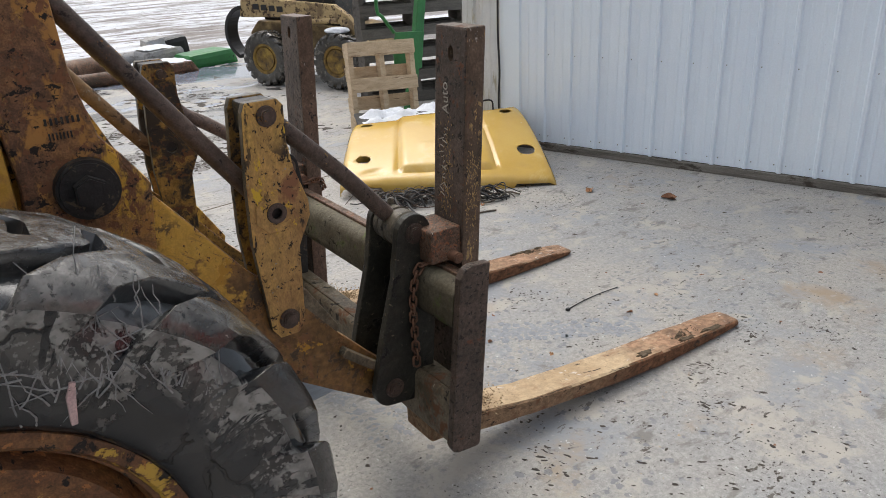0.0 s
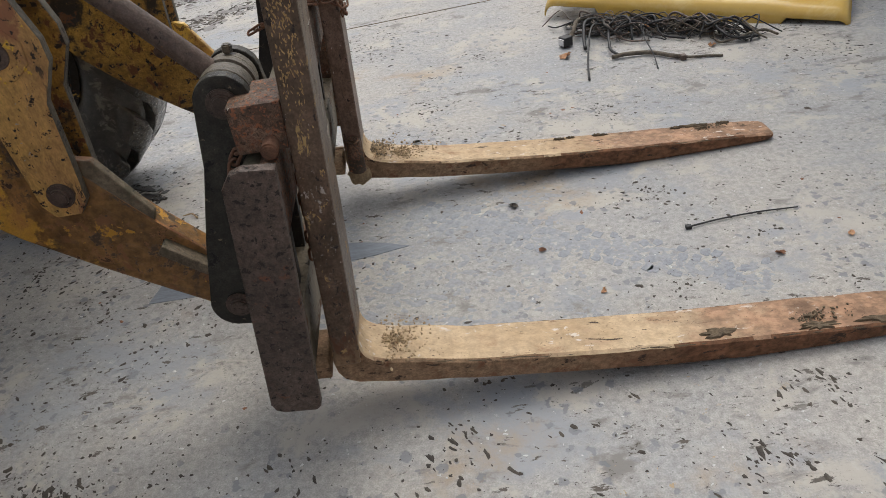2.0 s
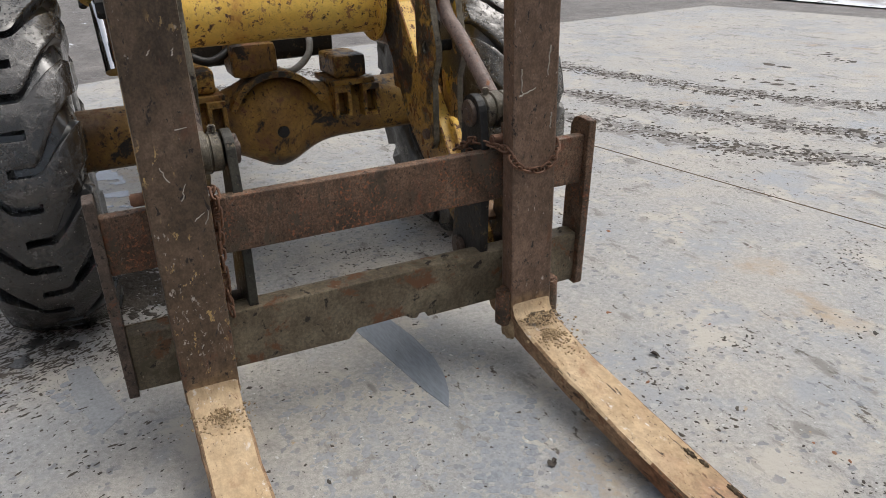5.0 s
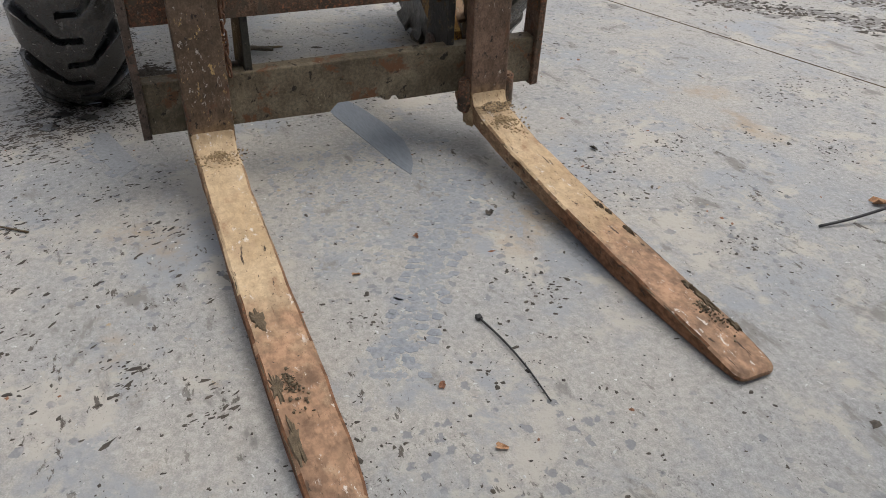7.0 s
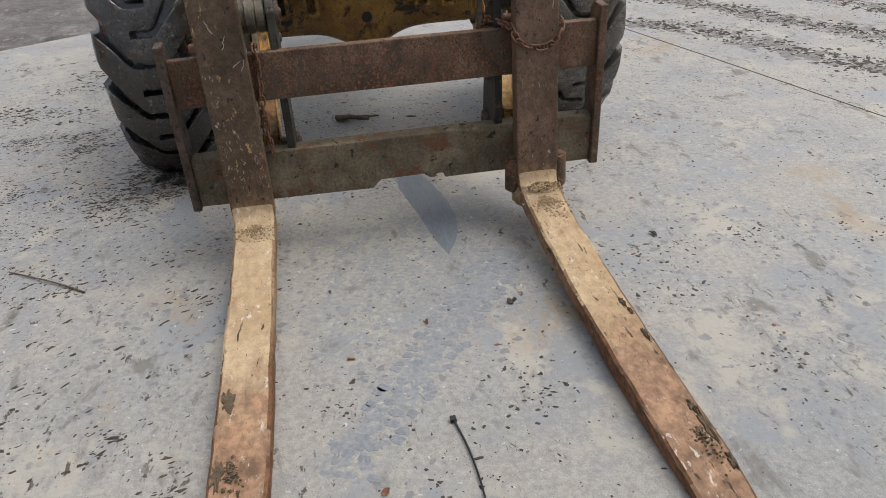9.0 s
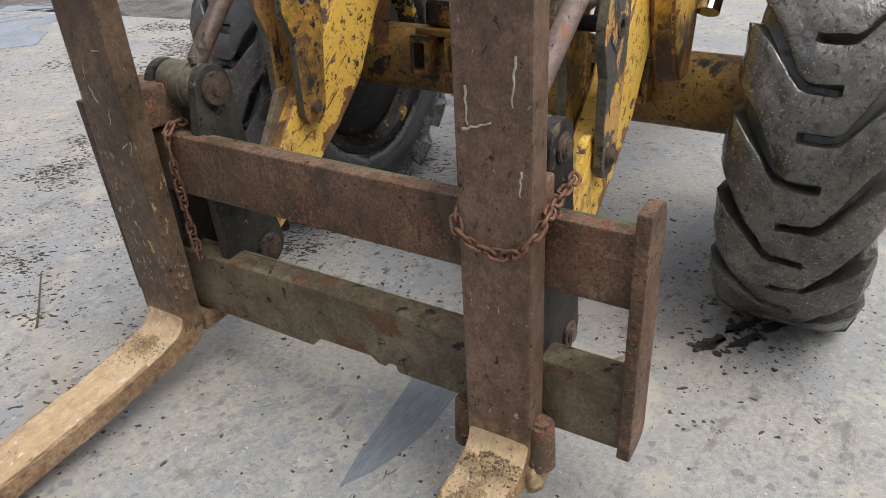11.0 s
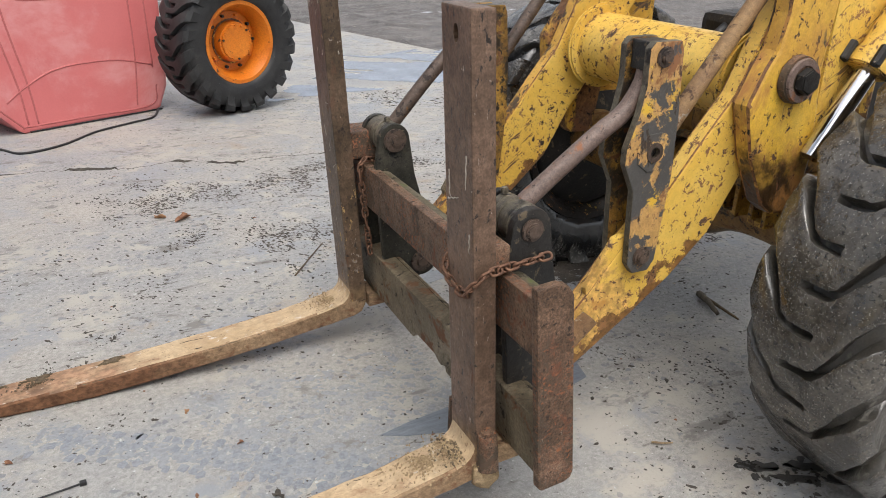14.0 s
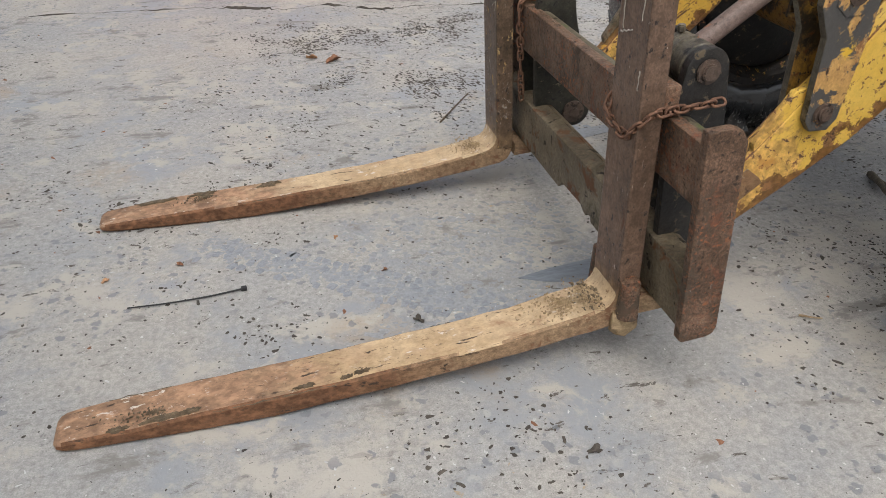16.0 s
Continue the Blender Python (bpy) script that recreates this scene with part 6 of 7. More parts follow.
flakes("mud_chips", 20000, 1, CHIP, (-2.6, 3.2, -4.2, 3.2), 0.0016, 0.6, "dark flat chips of mud scattered over the concrete", "mud chips", keep=thick)
flakes("mud_chips", 120, 2, CHIP, (-1.5, 2.4, -2.4, 2.2), 0.0046, 0.4, "larger flakes of dark mud on the concrete", "mud chips", keep=thick)
flakes("leaf_bits", 70, 3, LEAF, (-1.2, 2.4, -2.6, 2.2), 0.0052, 0.4, "small reddish-brown bits of leaf on the concrete", "leaf bits")
flakes("grit", 2200, 4, PALE_GRIT, (-0.8, 2.2, -1.8, 2.0), 0.0018, 0.4, "pale grit scattered on the concrete", "grit")
flakes("mud_chips", 1800, 6, CHIP, (-1.5, -0.3, -1.3, 0.9), 0.0022, 0.55, "mud dropped round the front wheels", "mud chips")
rc = np.random.RandomState(31)
spots = [(rc.uniform(-0.9, 2.2), rc.uniform(-2.2, 2.0)) for _ in range(40)] + [(0.78, 0.16), (0.86, 0.17), (0.3, 0.75), (0.35, 0.62), (-0.05, -0.75), (0.7, -1.0), (0.9, 0.75)]
flakes("mud_chips", 2200, 7, CHIP, (-1.0, 2.3, -2.3, 2.1), 0.0024, 0.55, "clusters of dark mud crumbs on the concrete", "mud chips", keep=lambda x, y: max(math.exp(-((x - a) ** 2 + (y - b) ** 2) / 0.006) for a, b in spots))


def leaf(x, y, size, rot, mat, label):
    r = random.Random(int(x * 1000) + int(y * 100))
    bm = bmesh.new()
    rim = []
    n = 12
    for i in range(n):
        a = 2 * math.pi * i / n
        q = size * (0.55 + 0.45 * abs(math.cos(a * 1.5))) * r.uniform(0.8, 1.15)
        rim.append(bm.verts.new((q * math.cos(a), 0.55 * q * math.sin(a), size * (0.12 + 0.55 * r.random() * abs(math.sin(a))))))
    c = bm.verts.new((0, 0, size * 0.06))
    for i in range(n):
        bm.faces.new((rim[i], rim[(i + 1) % n], c))
    ext = bmesh.ops.extrude_face_region(bm, geom=bm.faces[:], use_keep_orig=True)["geom"]
    bmesh.ops.translate(bm, verts=[g for g in ext if isinstance(g, bmesh.types.BMVert)], vec=(0, 0, 0.0012))
    m = min(v.co.z for v in bm.verts)
    bmesh.ops.transform(bm, matrix=Matrix.Translation((x, y, 0.0015 - m)) @ Matrix.Rotation(rot, 4, "Z"), verts=bm.verts)
    return tagged(part("leaf", bm, mat, smooth=None), label, "leaf", "dead leaves on the slab")


leaf(1.987, 0.936, 0.042, 0.4, LEAF_ORANGE, "curled orange-brown dead leaf on the concrete")
leaf(2.201, 0.568, 0.05, 2.0, LEAF, "crumpled reddish dead leaf on the concrete")
leaf(0.859, 1.269, 0.04, 1.0, LEAF_ORANGE, "curled tan dead leaf beside the wires")
leaf(0.522, -0.017, 0.013, 0.3, LEAF, "small brown dead leaf between the forks")
leaf(0.63, -0.215, 0.013, 1.3, LEAF_ORANGE, "small orange dead leaf between the forks")
leaf(0.483, 0.217, 0.019, 2.2, CHIP, "small dark curled leaf between the forks")
leaf(1.256, -0.141, 0.015, 0.9, LEAF_ORANGE, "small orange dead leaf near the fork tips")
leaf(1.067, -0.175, 0.014, 2.6, LEAF, "small reddish dead leaf near the fork tips")
leaf(0.42, -1.72, 0.05, 0.7, LEAF, "dark crumpled dead leaf on the concrete")
leaf(0.516, -1.777, 0.035, 2.7, LEAF_ORANGE, "pale curled dead leaf on the concrete")
leaf(0.229, 0.718, 0.02, 0.2, CHIP, "dark flake of mud beside the fork heel")

# black cable tie between the forks
bm = bmesh.new()
sweep(bm, smooth_path([(0.902, -0.016, 0.006), (0.99, -0.003, 0.006), (1.088, 0.002, 0.006), (1.19, -0.002, 0.005)], 8), lambda f: 0.0026 - 0.0008 * f, 8)
tie = tagged(part("cable_tie", bm, BLACK, smooth=180), "bent black plastic cable tie on the concrete", "cable tie")
bm = bmesh.new()
box(bm, (0.893, -0.023, 0.001), (0.908, -0.01, 0.011), 0.002)
part("head", bm, BLACK, tie)


def twig(pts, r, label, mat):
    bm = bmesh.new()
    sweep(bm, smooth_path([(a, b, r + c) for a, b, c in pts], 5), lambda f: r * (1 - 0.5 * f), 6)
    roughen(bm, r * 0.3, 60)
    for v in bm.verts:
        v.co.z = max(v.co.z, 0.0005)
    return tagged(part("twig", bm, mat, smooth=180), label, "twig", "twigs on the slab")


twig([(0.118, -0.941, 0), (0.05, -1.03, 0.004), (-0.042, -1.158, 0.002), (-0.075, -1.205, 0)], 0.0035, "thin dark twig lying on the concrete", DIRT)
twig([(-1.2, -0.165, 0.004), (-1.175, -0.09, 0.008), (-1.15, -0.02, 0.002)], 0.014, "split piece of dark bark under the loader", BARK)
twig([(-1.21, -0.15, 0.0), (-1.2, -0.06, 0.004), (-1.2, 0.03, 0)], 0.008, "dark strip of wood under the loader", DIRT)
twig([(-0.47, 0.435, 0), (-0.49, 0.455, 0.006), (-0.52, 0.46, 0)], 0.0035, "pale curl of dry grass on the concrete", DIRT_TAN)


def film(name, label, category, outline, mat, z=0.0015, kind=""):
    bm = bmesh.new()
    prism(bm, outline, 0.0, z, axis="z")
    return tagged(part(name, bm, mat), label, category, kind=kind or "structure")


film("damp_patch", "damp blue-grey streak on the concrete under the carriage", "damp patch", [(-0.52, 0.02), (-0.36, 0.02), (-0.1, 0.058), (0.08, 0.082), (0.178, 0.104), (0.115, 0.135), (0.04, 0.158), (-0.06, 0.172), (-0.2, 0.165), (-0.38, 0.135), (-0.5, 0.1)], WET)
film("damp_patch", "faint damp streak on the concrete beside the wheel", "damp patch", [(-0.5, -0.78), (-0.5, -0.72), (-0.3, -0.67), (-0.2, -0.64), (-0.13, -0.7), (-0.3, -0.755)], WET_PALE)
r0 = random.Random(9)
bm = bmesh.new()
for k in range(30):
    if k < 26:
        cx, cy, rr = -0.6 - 0.3 * r0.random(), 0.57 + 0.22 * r0.random(), r0.uniform(0.003, 0.011)
    else:
        (cx, cy), rr = ((-0.72, -0.86), (-0.66, -0.78), (-0.78, -0.72), (-0.62, -0.9))[k - 26], 0.03
    prism(bm, [(cx + a * r0.uniform(0.5, 1.5), cy + b * r0.uniform(0.5, 1.5)) for a, b in circle(0, 0, rr, 17)], 0.0, 0.0012 + 0.00005 * k, axis="z")
for k in range(7):
    cx, cy = -0.65 - 0.055 * k + r0.uniform(-0.01, 0.01), 0.62 + 0.028 * k + 0.05 * (k % 2)
    ca, sa = math.cos(radians(148)), math.sin(radians(148))
    prism(bm, [(cx + a * r0.uniform(0.7, 1.3) * ca - b * r0.uniform(0.5, 1.5) * sa, cy + a * r0.uniform(0.7, 1.3) * sa + b * r0.uniform(0.5, 1.5) * ca) for a, b in [(0.055 * p, 0.016 * q) for p, q in circle(0, 0, 1, 22)]], 0.0, 0.003 + 0.00005 * k, axis="z")
tagged(part("oil_spots", bm, OIL), "dark wet oily spots on the concrete by the wheels", "oil spots", kind="stuff")
def ragged_puddle(label, outline, cell, least, stretch, seed):
    """Standing water with a broken edge: the cells of a fine lattice that lie low enough."""
    def inside(x, y):
        odd = False
        for (xa, ya), (xb, yb) in zip(outline, outline[1:] + outline[:1]):
            if (ya > y) != (yb > y) and x < (xb - xa) * (y - ya) / (yb - ya) + xa:
                odd = not odd
        return odd
    xs, ys = [p[0] for p in outline], [p[1] for p in outline]
    bm = bmesh.new()
    got = {}

    def corner(i, j):
        if (i, j) not in got:
            w = noise.noise_vector(Vector((i * 0.37, j * 0.37, seed))) * cell * 0.4
            got[i, j] = bm.verts.new((min(xs) + i * cell + w.x, min(ys) + j * cell + w.y, 0.0022))
        return got[i, j]
    for i in range(int((max(xs) - min(xs)) / cell)):
        for j in range(int((max(ys) - min(ys)) / cell)):
            x, y = min(xs) + (i + 0.5) * cell, min(ys) + (j + 0.5) * cell
            u, v = x * stretch[0] + y * stretch[1], y * stretch[0] - x * stretch[1]
            deep = noise.noise(Vector((u * 0.9, v * 3.2, seed))) + 0.5 * noise.noise(Vector((u * 3, v * 10, seed + 4)))
            if deep > least and inside(x, y):
                bm.faces.new((corner(i, j), corner(i + 1, j), corner(i + 1, j + 1), corner(i, j + 1)))
    return tagged(part("puddle", bm, WET_FILM), label, "puddle", kind="structure")


ragged_puddle("shallow blue-grey puddle of meltwater at the slab's edge", [(-0.45, -3.9), (-0.85, -4.0), (-2.0, -4.1), (-2.8, -4.9), (-3.3, -5.6), (-2.6, -5.9), (-2.0, -5.6), (-1.6, -5.8), (-1.4, -5.15), (-1.1, -4.7), (-0.8, -4.4)], 0.03, -0.12, (0.9, -0.44), 3.0)
ragged_puddle("wet streaks of meltwater behind the loader", [(-1.9, -0.5), (-2.2, -1.0), (-3.4, -1.3), (-3.6, -0.8), (-2.4, -0.5)], 0.025, 0.0, (0.3, 0.95), 8.0)
film("puddle", "shallow puddle of meltwater in the mud", "puddle", [(0.2, 7.0), (1.2, 6.4), (2.6, 6.2), (3.0, 6.8), (2.0, 7.2), (1.0, 7.8)], WET_FILM, 0.002)
# print of a tyre in damp dust
def in_print(x, y):
    p = Vector((x - 0.22, y - 0.26, 0))
    d = Vector((0.83, -0.555, 0))
    along, off = p.dot(d), abs(p.x * d.y - p.y * d.x)
    return 0.0 if not 0 < along < 0.95 else max(0.0, 1 - off / 0.055) * (0.6 + 0.4 * math.sin(along * 190))


def tread_print(x, y, heading, length, lanes, pitch, seed, label):
    """Cells pressed by a tyre's blocks into damp dust, thinning out along the way."""
    r = random.Random(seed)
    d, n = Vector((math.cos(heading), math.sin(heading))), Vector((-math.sin(heading), math.cos(heading)))
    bm = bmesh.new()
    k = 0
    while k * pitch < length:
        for lane in lanes:
            if r.random() < 0.22 + 0.6 * (k * pitch / length) ** 2:
                continue
            c = Vector((x, y)) + d * (k * pitch + abs(lane) * 0.5 + r.gauss(0, 0.0045)) + n * (lane + r.gauss(0, 0.004))
            top, rim = [], []
            for q in range(9):
                a = 2 * math.pi * q / 9
                k1 = r.uniform(0.62, 1.2)
                p = c + d * (math.copysign(abs(math.cos(a)) ** 0.7, math.cos(a)) * pitch * 0.43 * k1) + n * (math.copysign(abs(math.sin(a)) ** 0.7, math.sin(a)) * 0.0165 * k1)
                rim.append(bm.verts.new((p.x, p.y, 0.0)))
                p = c + (p - c) * 0.93
                top.append(bm.verts.new((p.x, p.y, 0.0009)))
            for q in range(9):
                bm.faces.new((rim[q], rim[(q + 1) % 9], top[(q + 1) % 9], top[q]))
            bm.faces.new(top)
        k += 1
    return tagged(part("tyre_print", bm, PRINT), label, "tyre print", kind="stuff")


tread_print(0.2, 0.275, math.atan2(-0.545, 0.83), 0.95, (-0.054, -0.018, 0.018, 0.054), 0.03, 12, "blue-grey tyre print with block marks on the concrete")
tread_print(-0.42, -0.8, 0.35, 0.3, (-0.018, 0.018), 0.03, 13, "faint tyre print on the concrete beside the wheel")
flakes("tyre_print", 700, 12, WET_PALE, (0.15, 1.1, -0.35, 0.33), 0.006, 0.4, "faint damp dust round the tyre print", "tyre print", flat=0.02, keep=in_print)
flakes("mud_streaks", 11500, 13, CHIP, (-1.8, 1.0, -2.6, -0.55), 0.0021, 0.7, "dense dark streaks of trodden mud on the concrete", "mud", heading=radians(118),
       keep=lambda x, y: max(0.02, noise.noise(Vector((x * 1.6 + y * 0.6, y * 2.6 - x * 0.9, 5))) + 0.7 * noise.noise(Vector((x * 6, y * 6, 8))) - 0.07 - 0.22 * min(max(x + 0.3, 0.0), 0.9)) * 1.5)
flakes("mud_smears", 160, 15, MUD_GREY, (-1.6, -0.3, -2.2, -0.5), 0.006, 0.5, "dull smears of thin mud on the concrete", "mud", flat=0.03, heading=radians(118),
       keep=lambda x, y: max(0.0, noise.noise(Vector((x * 1.6 + y * 0.6, y * 2.6 - x * 0.9, 5))) - 0.05) * 2)
flakes("damp_flecks", 800, 14, WET_PALE, (-0.1, 0.6, -0.3, 0.3), 0.006, 0.4, "faint damp flecks on the concrete under the carriage", "damp flecks", flat=0.02)

flakes("mud_patches", 420, 41, OIL, (-1.5, 3.6, 4.4, 7.6), 0.035, 0.6, "dark wet mud patches at the edge of the slab", "mud", flat=0.02, keep=lambda x, y: max(0.0, noise.noise(Vector((x * 1.2, y * 2.5, 9)))) * 2)
flakes("mud_patches", 700, 42, CHIP, (-2.9, 3.6, 3.2, 7.6), 0.016, 0.6, "clods of trodden mud at the edge of the slab", "mud", keep=lambda x, y: max(0.0, noise.noise(Vector((x * 1.2, y * 2.5, 4)))) * 2)
flakes("water_patches", 300, 43, WET_FILM, (-1.5, 3.6, 5.0, 7.8), 0.05, 0.5, "thin films of meltwater in the trodden mud", "meltwater", flat=0.01, keep=lambda x, y: max(0.0, noise.noise(Vector((x * 1.2, y * 2.5, 14)))) * 2)
TRACKS = [smooth_path([(-4.6, 0.35, 0), (-3.6, 0.95, 0), (-2.9, 1.47, 0), (-2.5, 1.88, 0), (-2.2, 2.12, 0), (-1.67, 2.25, 0), (-1.1, 2.47, 0), (-0.38, 2.86, 0), (0.4, 3.02, 0), (1.2, 3.1, 0)], 10),
          smooth_path([(-5.2, 0.9, 0), (-3.9, 1.75, 0), (-3.3, 2.25, 0), (-2.8, 2.5, 0), (-2.1, 2.7, 0), (-1.5, 2.93, 0), (-0.6, 3.3, 0), (0.1, 3.55, 0), (1.2, 3.8, 0)], 10),
          smooth_path([(-5.6, 2.2, 0), (-4.4, 2.9, 0), (-3.0, 3.2, 0), (-1.9, 3.5, 0), (-0.9, 4.0, 0), (0.3, 4.4, 0)], 10)]


def on_track(x, y):
    """Thick along the wheel tracks, in clods."""
    best = 0.0
    for track in TRACKS:
        d = min((x - p.x) ** 2 + (y - p.y) ** 2 for p in track)
        best = max(best, math.exp(-d / 0.011))
    return best * (0.45 + 1.3 * max(0.0, noise.noise(Vector((x * 6, y * 6, 2)))))


flakes("mud_streaks", 13000, 44, CHIP, (-5.4, 1.2, 0.3, 4.6), 0.0058, 0.65, "dark clods of mud along wheel tracks on the slab", "mud", keep=on_track)
flakes("mud_streaks", 2600, 46, MUD_GREY, (-5.4, 1.2, 0.3, 4.6), 0.016, 0.6, "smeared grey mud along wheel tracks on the slab", "mud", flat=0.08, keep=on_track)
flakes("mud_chips", 1500, 47, CHIP, (-1.25, -0.65, -0.85, -0.35), 0.006, 0.6, "heap of dropped mud under the loader", "mud chips", keep=lambda x, y: math.exp(-((x + 0.97) ** 2 / 0.02 + (y + 0.58) ** 2 / 0.012)))
flakes("mud_streaks", 5000, 45, CHIP, (-3.0, -1.2, -4.0, -1.0), 0.0045, 0.6, "trodden mud along the slab's edge beside the wheel", "mud", keep=lambda x, y: max(0.0, noise.noise(Vector((x * 3, y * 1.2, 7))) + 0.1) * (1.2 if x < -1.6 else 0.4))

# ---- yellow hood on its bundle of wires ----
hood = thing("engine_hood", "glossy yellow steel engine hood lying on wires", "engine hood")
HA, HB, HC, HD = Vector((0.87, 1.76, 0.085)), Vector((1.935, 1.14, 0.035)), Vector((2.325, 1.93, 0.275)), Vector((1.3, 2.36, 0.25))


def on_hood(u, v, h=0.0):
    """A place on the hood: u from its left to its right edge, v from the front to the back, h above it."""
    front, back = HA.lerp(HB, u), HD.lerp(HC, u)
    return front.lerp(back, v) + Vector((0, 0, h))


NU, NV = 64, 44


def hood_height(u, v):
    h = 0.035 * math.sin(math.pi * v) * 0.8 + 0.02 * (1 - (2 * v - 1) ** 4)
    edge = min(u, 1 - u)
    h -= 0.03 * max(0, 1 - edge / 0.03) ** 2
    inside = min(u - 0.27, 0.73 - u, v - 0.12, 1.05 - v)                # raised middle field
    h += 0.02 * min(max(inside / 0.02, 0), 1)
    rim = abs(inside)
    h -= 0.014 * max(0, 1 - rim / 0.014)
    for a, b in ((0.37, 0.5), (0.5, 0.62)):
        if a + 0.012 < u < b - 0.012 and 0.3 < v < 0.42:
            h += 0.004
    for cu, cv, tilt in ((0.15, 0.12, -0.35), (0.85, 0.12, 0.35)):
        du, dv = u - cu, v - cv - tilt * -(u - cu)
        h -= 0.012 * max(0, 1 - (du / 0.07) ** 2 - (dv / 0.03) ** 2)
    if v < 0.04:
        h -= 0.05 * (1 - v / 0.04) ** 2 * (1 if 0.2 < u < 0.8 else 0.4)
    return h


bm = bmesh.new()
HOLES = [(0.1, 0.27, 0.036, 0.05), (0.905, 0.3, 0.045, 0.06), (0.09, 0.9, 0.034, 0.045), (0.9, 0.91, 0.036, 0.045)]
grid = {}
for i in range(NU + 1):
    for j in range(NV + 1):
        u, v = i / NU, j / NV
        for cu, cv, ru, rv in HOLES:                  # draw the lattice to the rim of each hole
            q = math.hypot((u - cu) / ru, (v - cv) / rv)
            if 0.55 < q < 1.45:
                k = 1 / q
                u, v = cu + (u - cu) * k, cv + (v - cv) * k
        grid[i, j] = bm.verts.new(on_hood(u, v, hood_height(u, v)))
for i in range(NU):
    for j in range(NV):
        u, v = (i + 0.5) / NU, (j + 0.5) / NV
        if any(math.hypot((u - cu) / ru, (v - cv) / rv) < 0.86 for cu, cv, ru, rv in HOLES):
            continue
        bm.faces.new((grid[i, j], grid[i + 1, j], grid[i + 1, j + 1], grid[i, j + 1]))
loose = [v for v in bm.verts if not v.link_faces]
bmesh.ops.delete(bm, geom=loose, context="VERTS")
panel = part("panel", bm, HOOD_YELLOW, hood, smooth=50)
sol = panel.modifiers.new("thickness", "SOLIDIFY")
sol.thickness = 0.008
sol.offset = -1
# Edges folded down; the back one is added to block light under the hood.
for ends in (((0.0, 0.0), (0.0, 1.0)), ((1.0, 0.0), (1.0, 1.0)), ((0.0, 1.0), (1.0, 1.0))):
    bm = bmesh.new()
    (ua, va), (ub, vb) = ends
    rows = []
    for k in range(25):
        u, v = ua + (ub - ua) * k / 24, va + (vb - va) * k / 24
        p = on_hood(u, v, hood_height(u, v) - 0.004)
        drop = max(0.0, p.z - 0.002) if va == vb else min(max(0.0, p.z - 0.002), 0.012 + 0.06 * v)
        rows.append([bm.verts.new(p), bm.verts.new(p - Vector((0, 0, drop + 0.001)))])
    for A, B in zip(rows, rows[1:]):
        bm.faces.new((A[0], B[0], B[1], A[1]))
    skirt = part("skirt", bm, HOOD_YELLOW, hood, smooth=180)
    sol = skirt.modifiers.new("thickness", "SOLIDIFY")
    sol.thickness = 0.006
bm = bmesh.new()
sweep(bm, smooth_path([on_hood(0.75, 0.99, 0.0), on_hood(0.755, 1.0, 0.055), on_hood(0.83, 1.0, 0.06), on_hood(0.84, 0.99, 0.0)], 5), 0.006, 8)
part("handle", bm, BLACK, hood, "black bent handle", smooth=180)

harness = thing("wiring_harness", "tangled bundle of old black wires under the hood", "wires")
rw = random.Random(21)
for k in range(96):
    f = rw.random()
    a = Vector((1.02, 1.57, 0)).lerp(Vector((1.52, 1.25, 0)), f)
    d = Vector((0.84, -0.54, 0))
    n = Vector((-0.54, -0.84, 0))
    s0 = rw.uniform(-0.06, 0.06)
    wide = 0.1 + 0.06 * math.sin(f * 7)
    pts = []
    for q in range(5):
        pts.append(a + d * (s0 + (q - 2) * rw.uniform(0.03, 0.1)) + n * rw.uniform(-0.03, wide) + Vector((0, 0, rw.uniform(0.01, 0.075) if 0 < q < 4 else 0.01)))
    bm = bmesh.new()
    sweep(bm, smooth_path(pts, 5), rw.choice((0.0016, 0.002, 0.0026, 0.0034, 0.005)), 6)
    part("wire", bm, (BLACK, BLACK, BARK, DARK_STEEL, ROD_STEEL)[k % 5], harness, smooth=180)
for pts, r in (([(1.06, 1.42, 0.05), (1.0, 1.38, 0.075), (0.95, 1.25, 0.06), (0.91, 1.1, 0.02), (0.89, 1.0, 0.006)], 0.0042), ([(1.04, 1.5, 0.06), (0.98, 1.44, 0.07), (0.955, 1.36, 0.04), (0.945, 1.295, 0.012)], 0.007), ([(1.03, 1.56, 0.05), (0.96, 1.5, 0.06), (0.93, 1.43, 0.05), (0.905, 1.395, 0.03)], 0.009),
              ([(1.02, 1.167, 0.012), (1.08, 1.172, 0.014), (1.165, 1.155, 0.012), (1.22, 1.1, 0.012), (1.262, 1.07, 0.01)], 0.0085), ([(1.255, 1.075, 0.01), (1.3, 1.058, 0.008), (1.36, 1.05, 0.006), (1.4, 1.032, 0.006)], 0.005), ([(1.2, 1.36, 0.04), (1.177, 1.27, 0.03), (1.165, 1.12, 0.02), (1.15, 1.012, 0.004)], 0.0025),
              ([(1.06, 1.38, 0.05), (1.04, 1.29, 0.03), (1.03, 1.22, 0.02), (1.05, 1.17, 0.014)], 0.006)):
    bm = bmesh.new()
    sweep(bm, smooth_path(pts, 6), r, 7)
    part("wire", bm, BARK if r > 0.0075 or r == 0.005 else BLACK, harness, smooth=180)
bm = bmesh.new()
box(bm, (1.25, 1.05, 0.002), (1.27, 1.072, 0.022), 0.003)
part("clip", bm, ROD_STEEL, harness)
leaf(1.405, 1.15, 0.022, 0.6, LEAF_ORANGE, "small orange dead leaf by the wires")
bm = bmesh.new()
box(bm, (-0.022, -0.02, 0.0), (0.022, 0.02, 0.04), 0.004, Matrix.Translation((0.885, 1.385, 0.004)) @ Matrix.Rotation(0.5, 4, "Z"))
conn = part("connector", bm, BLACK, harness)
bm = bmesh.new()
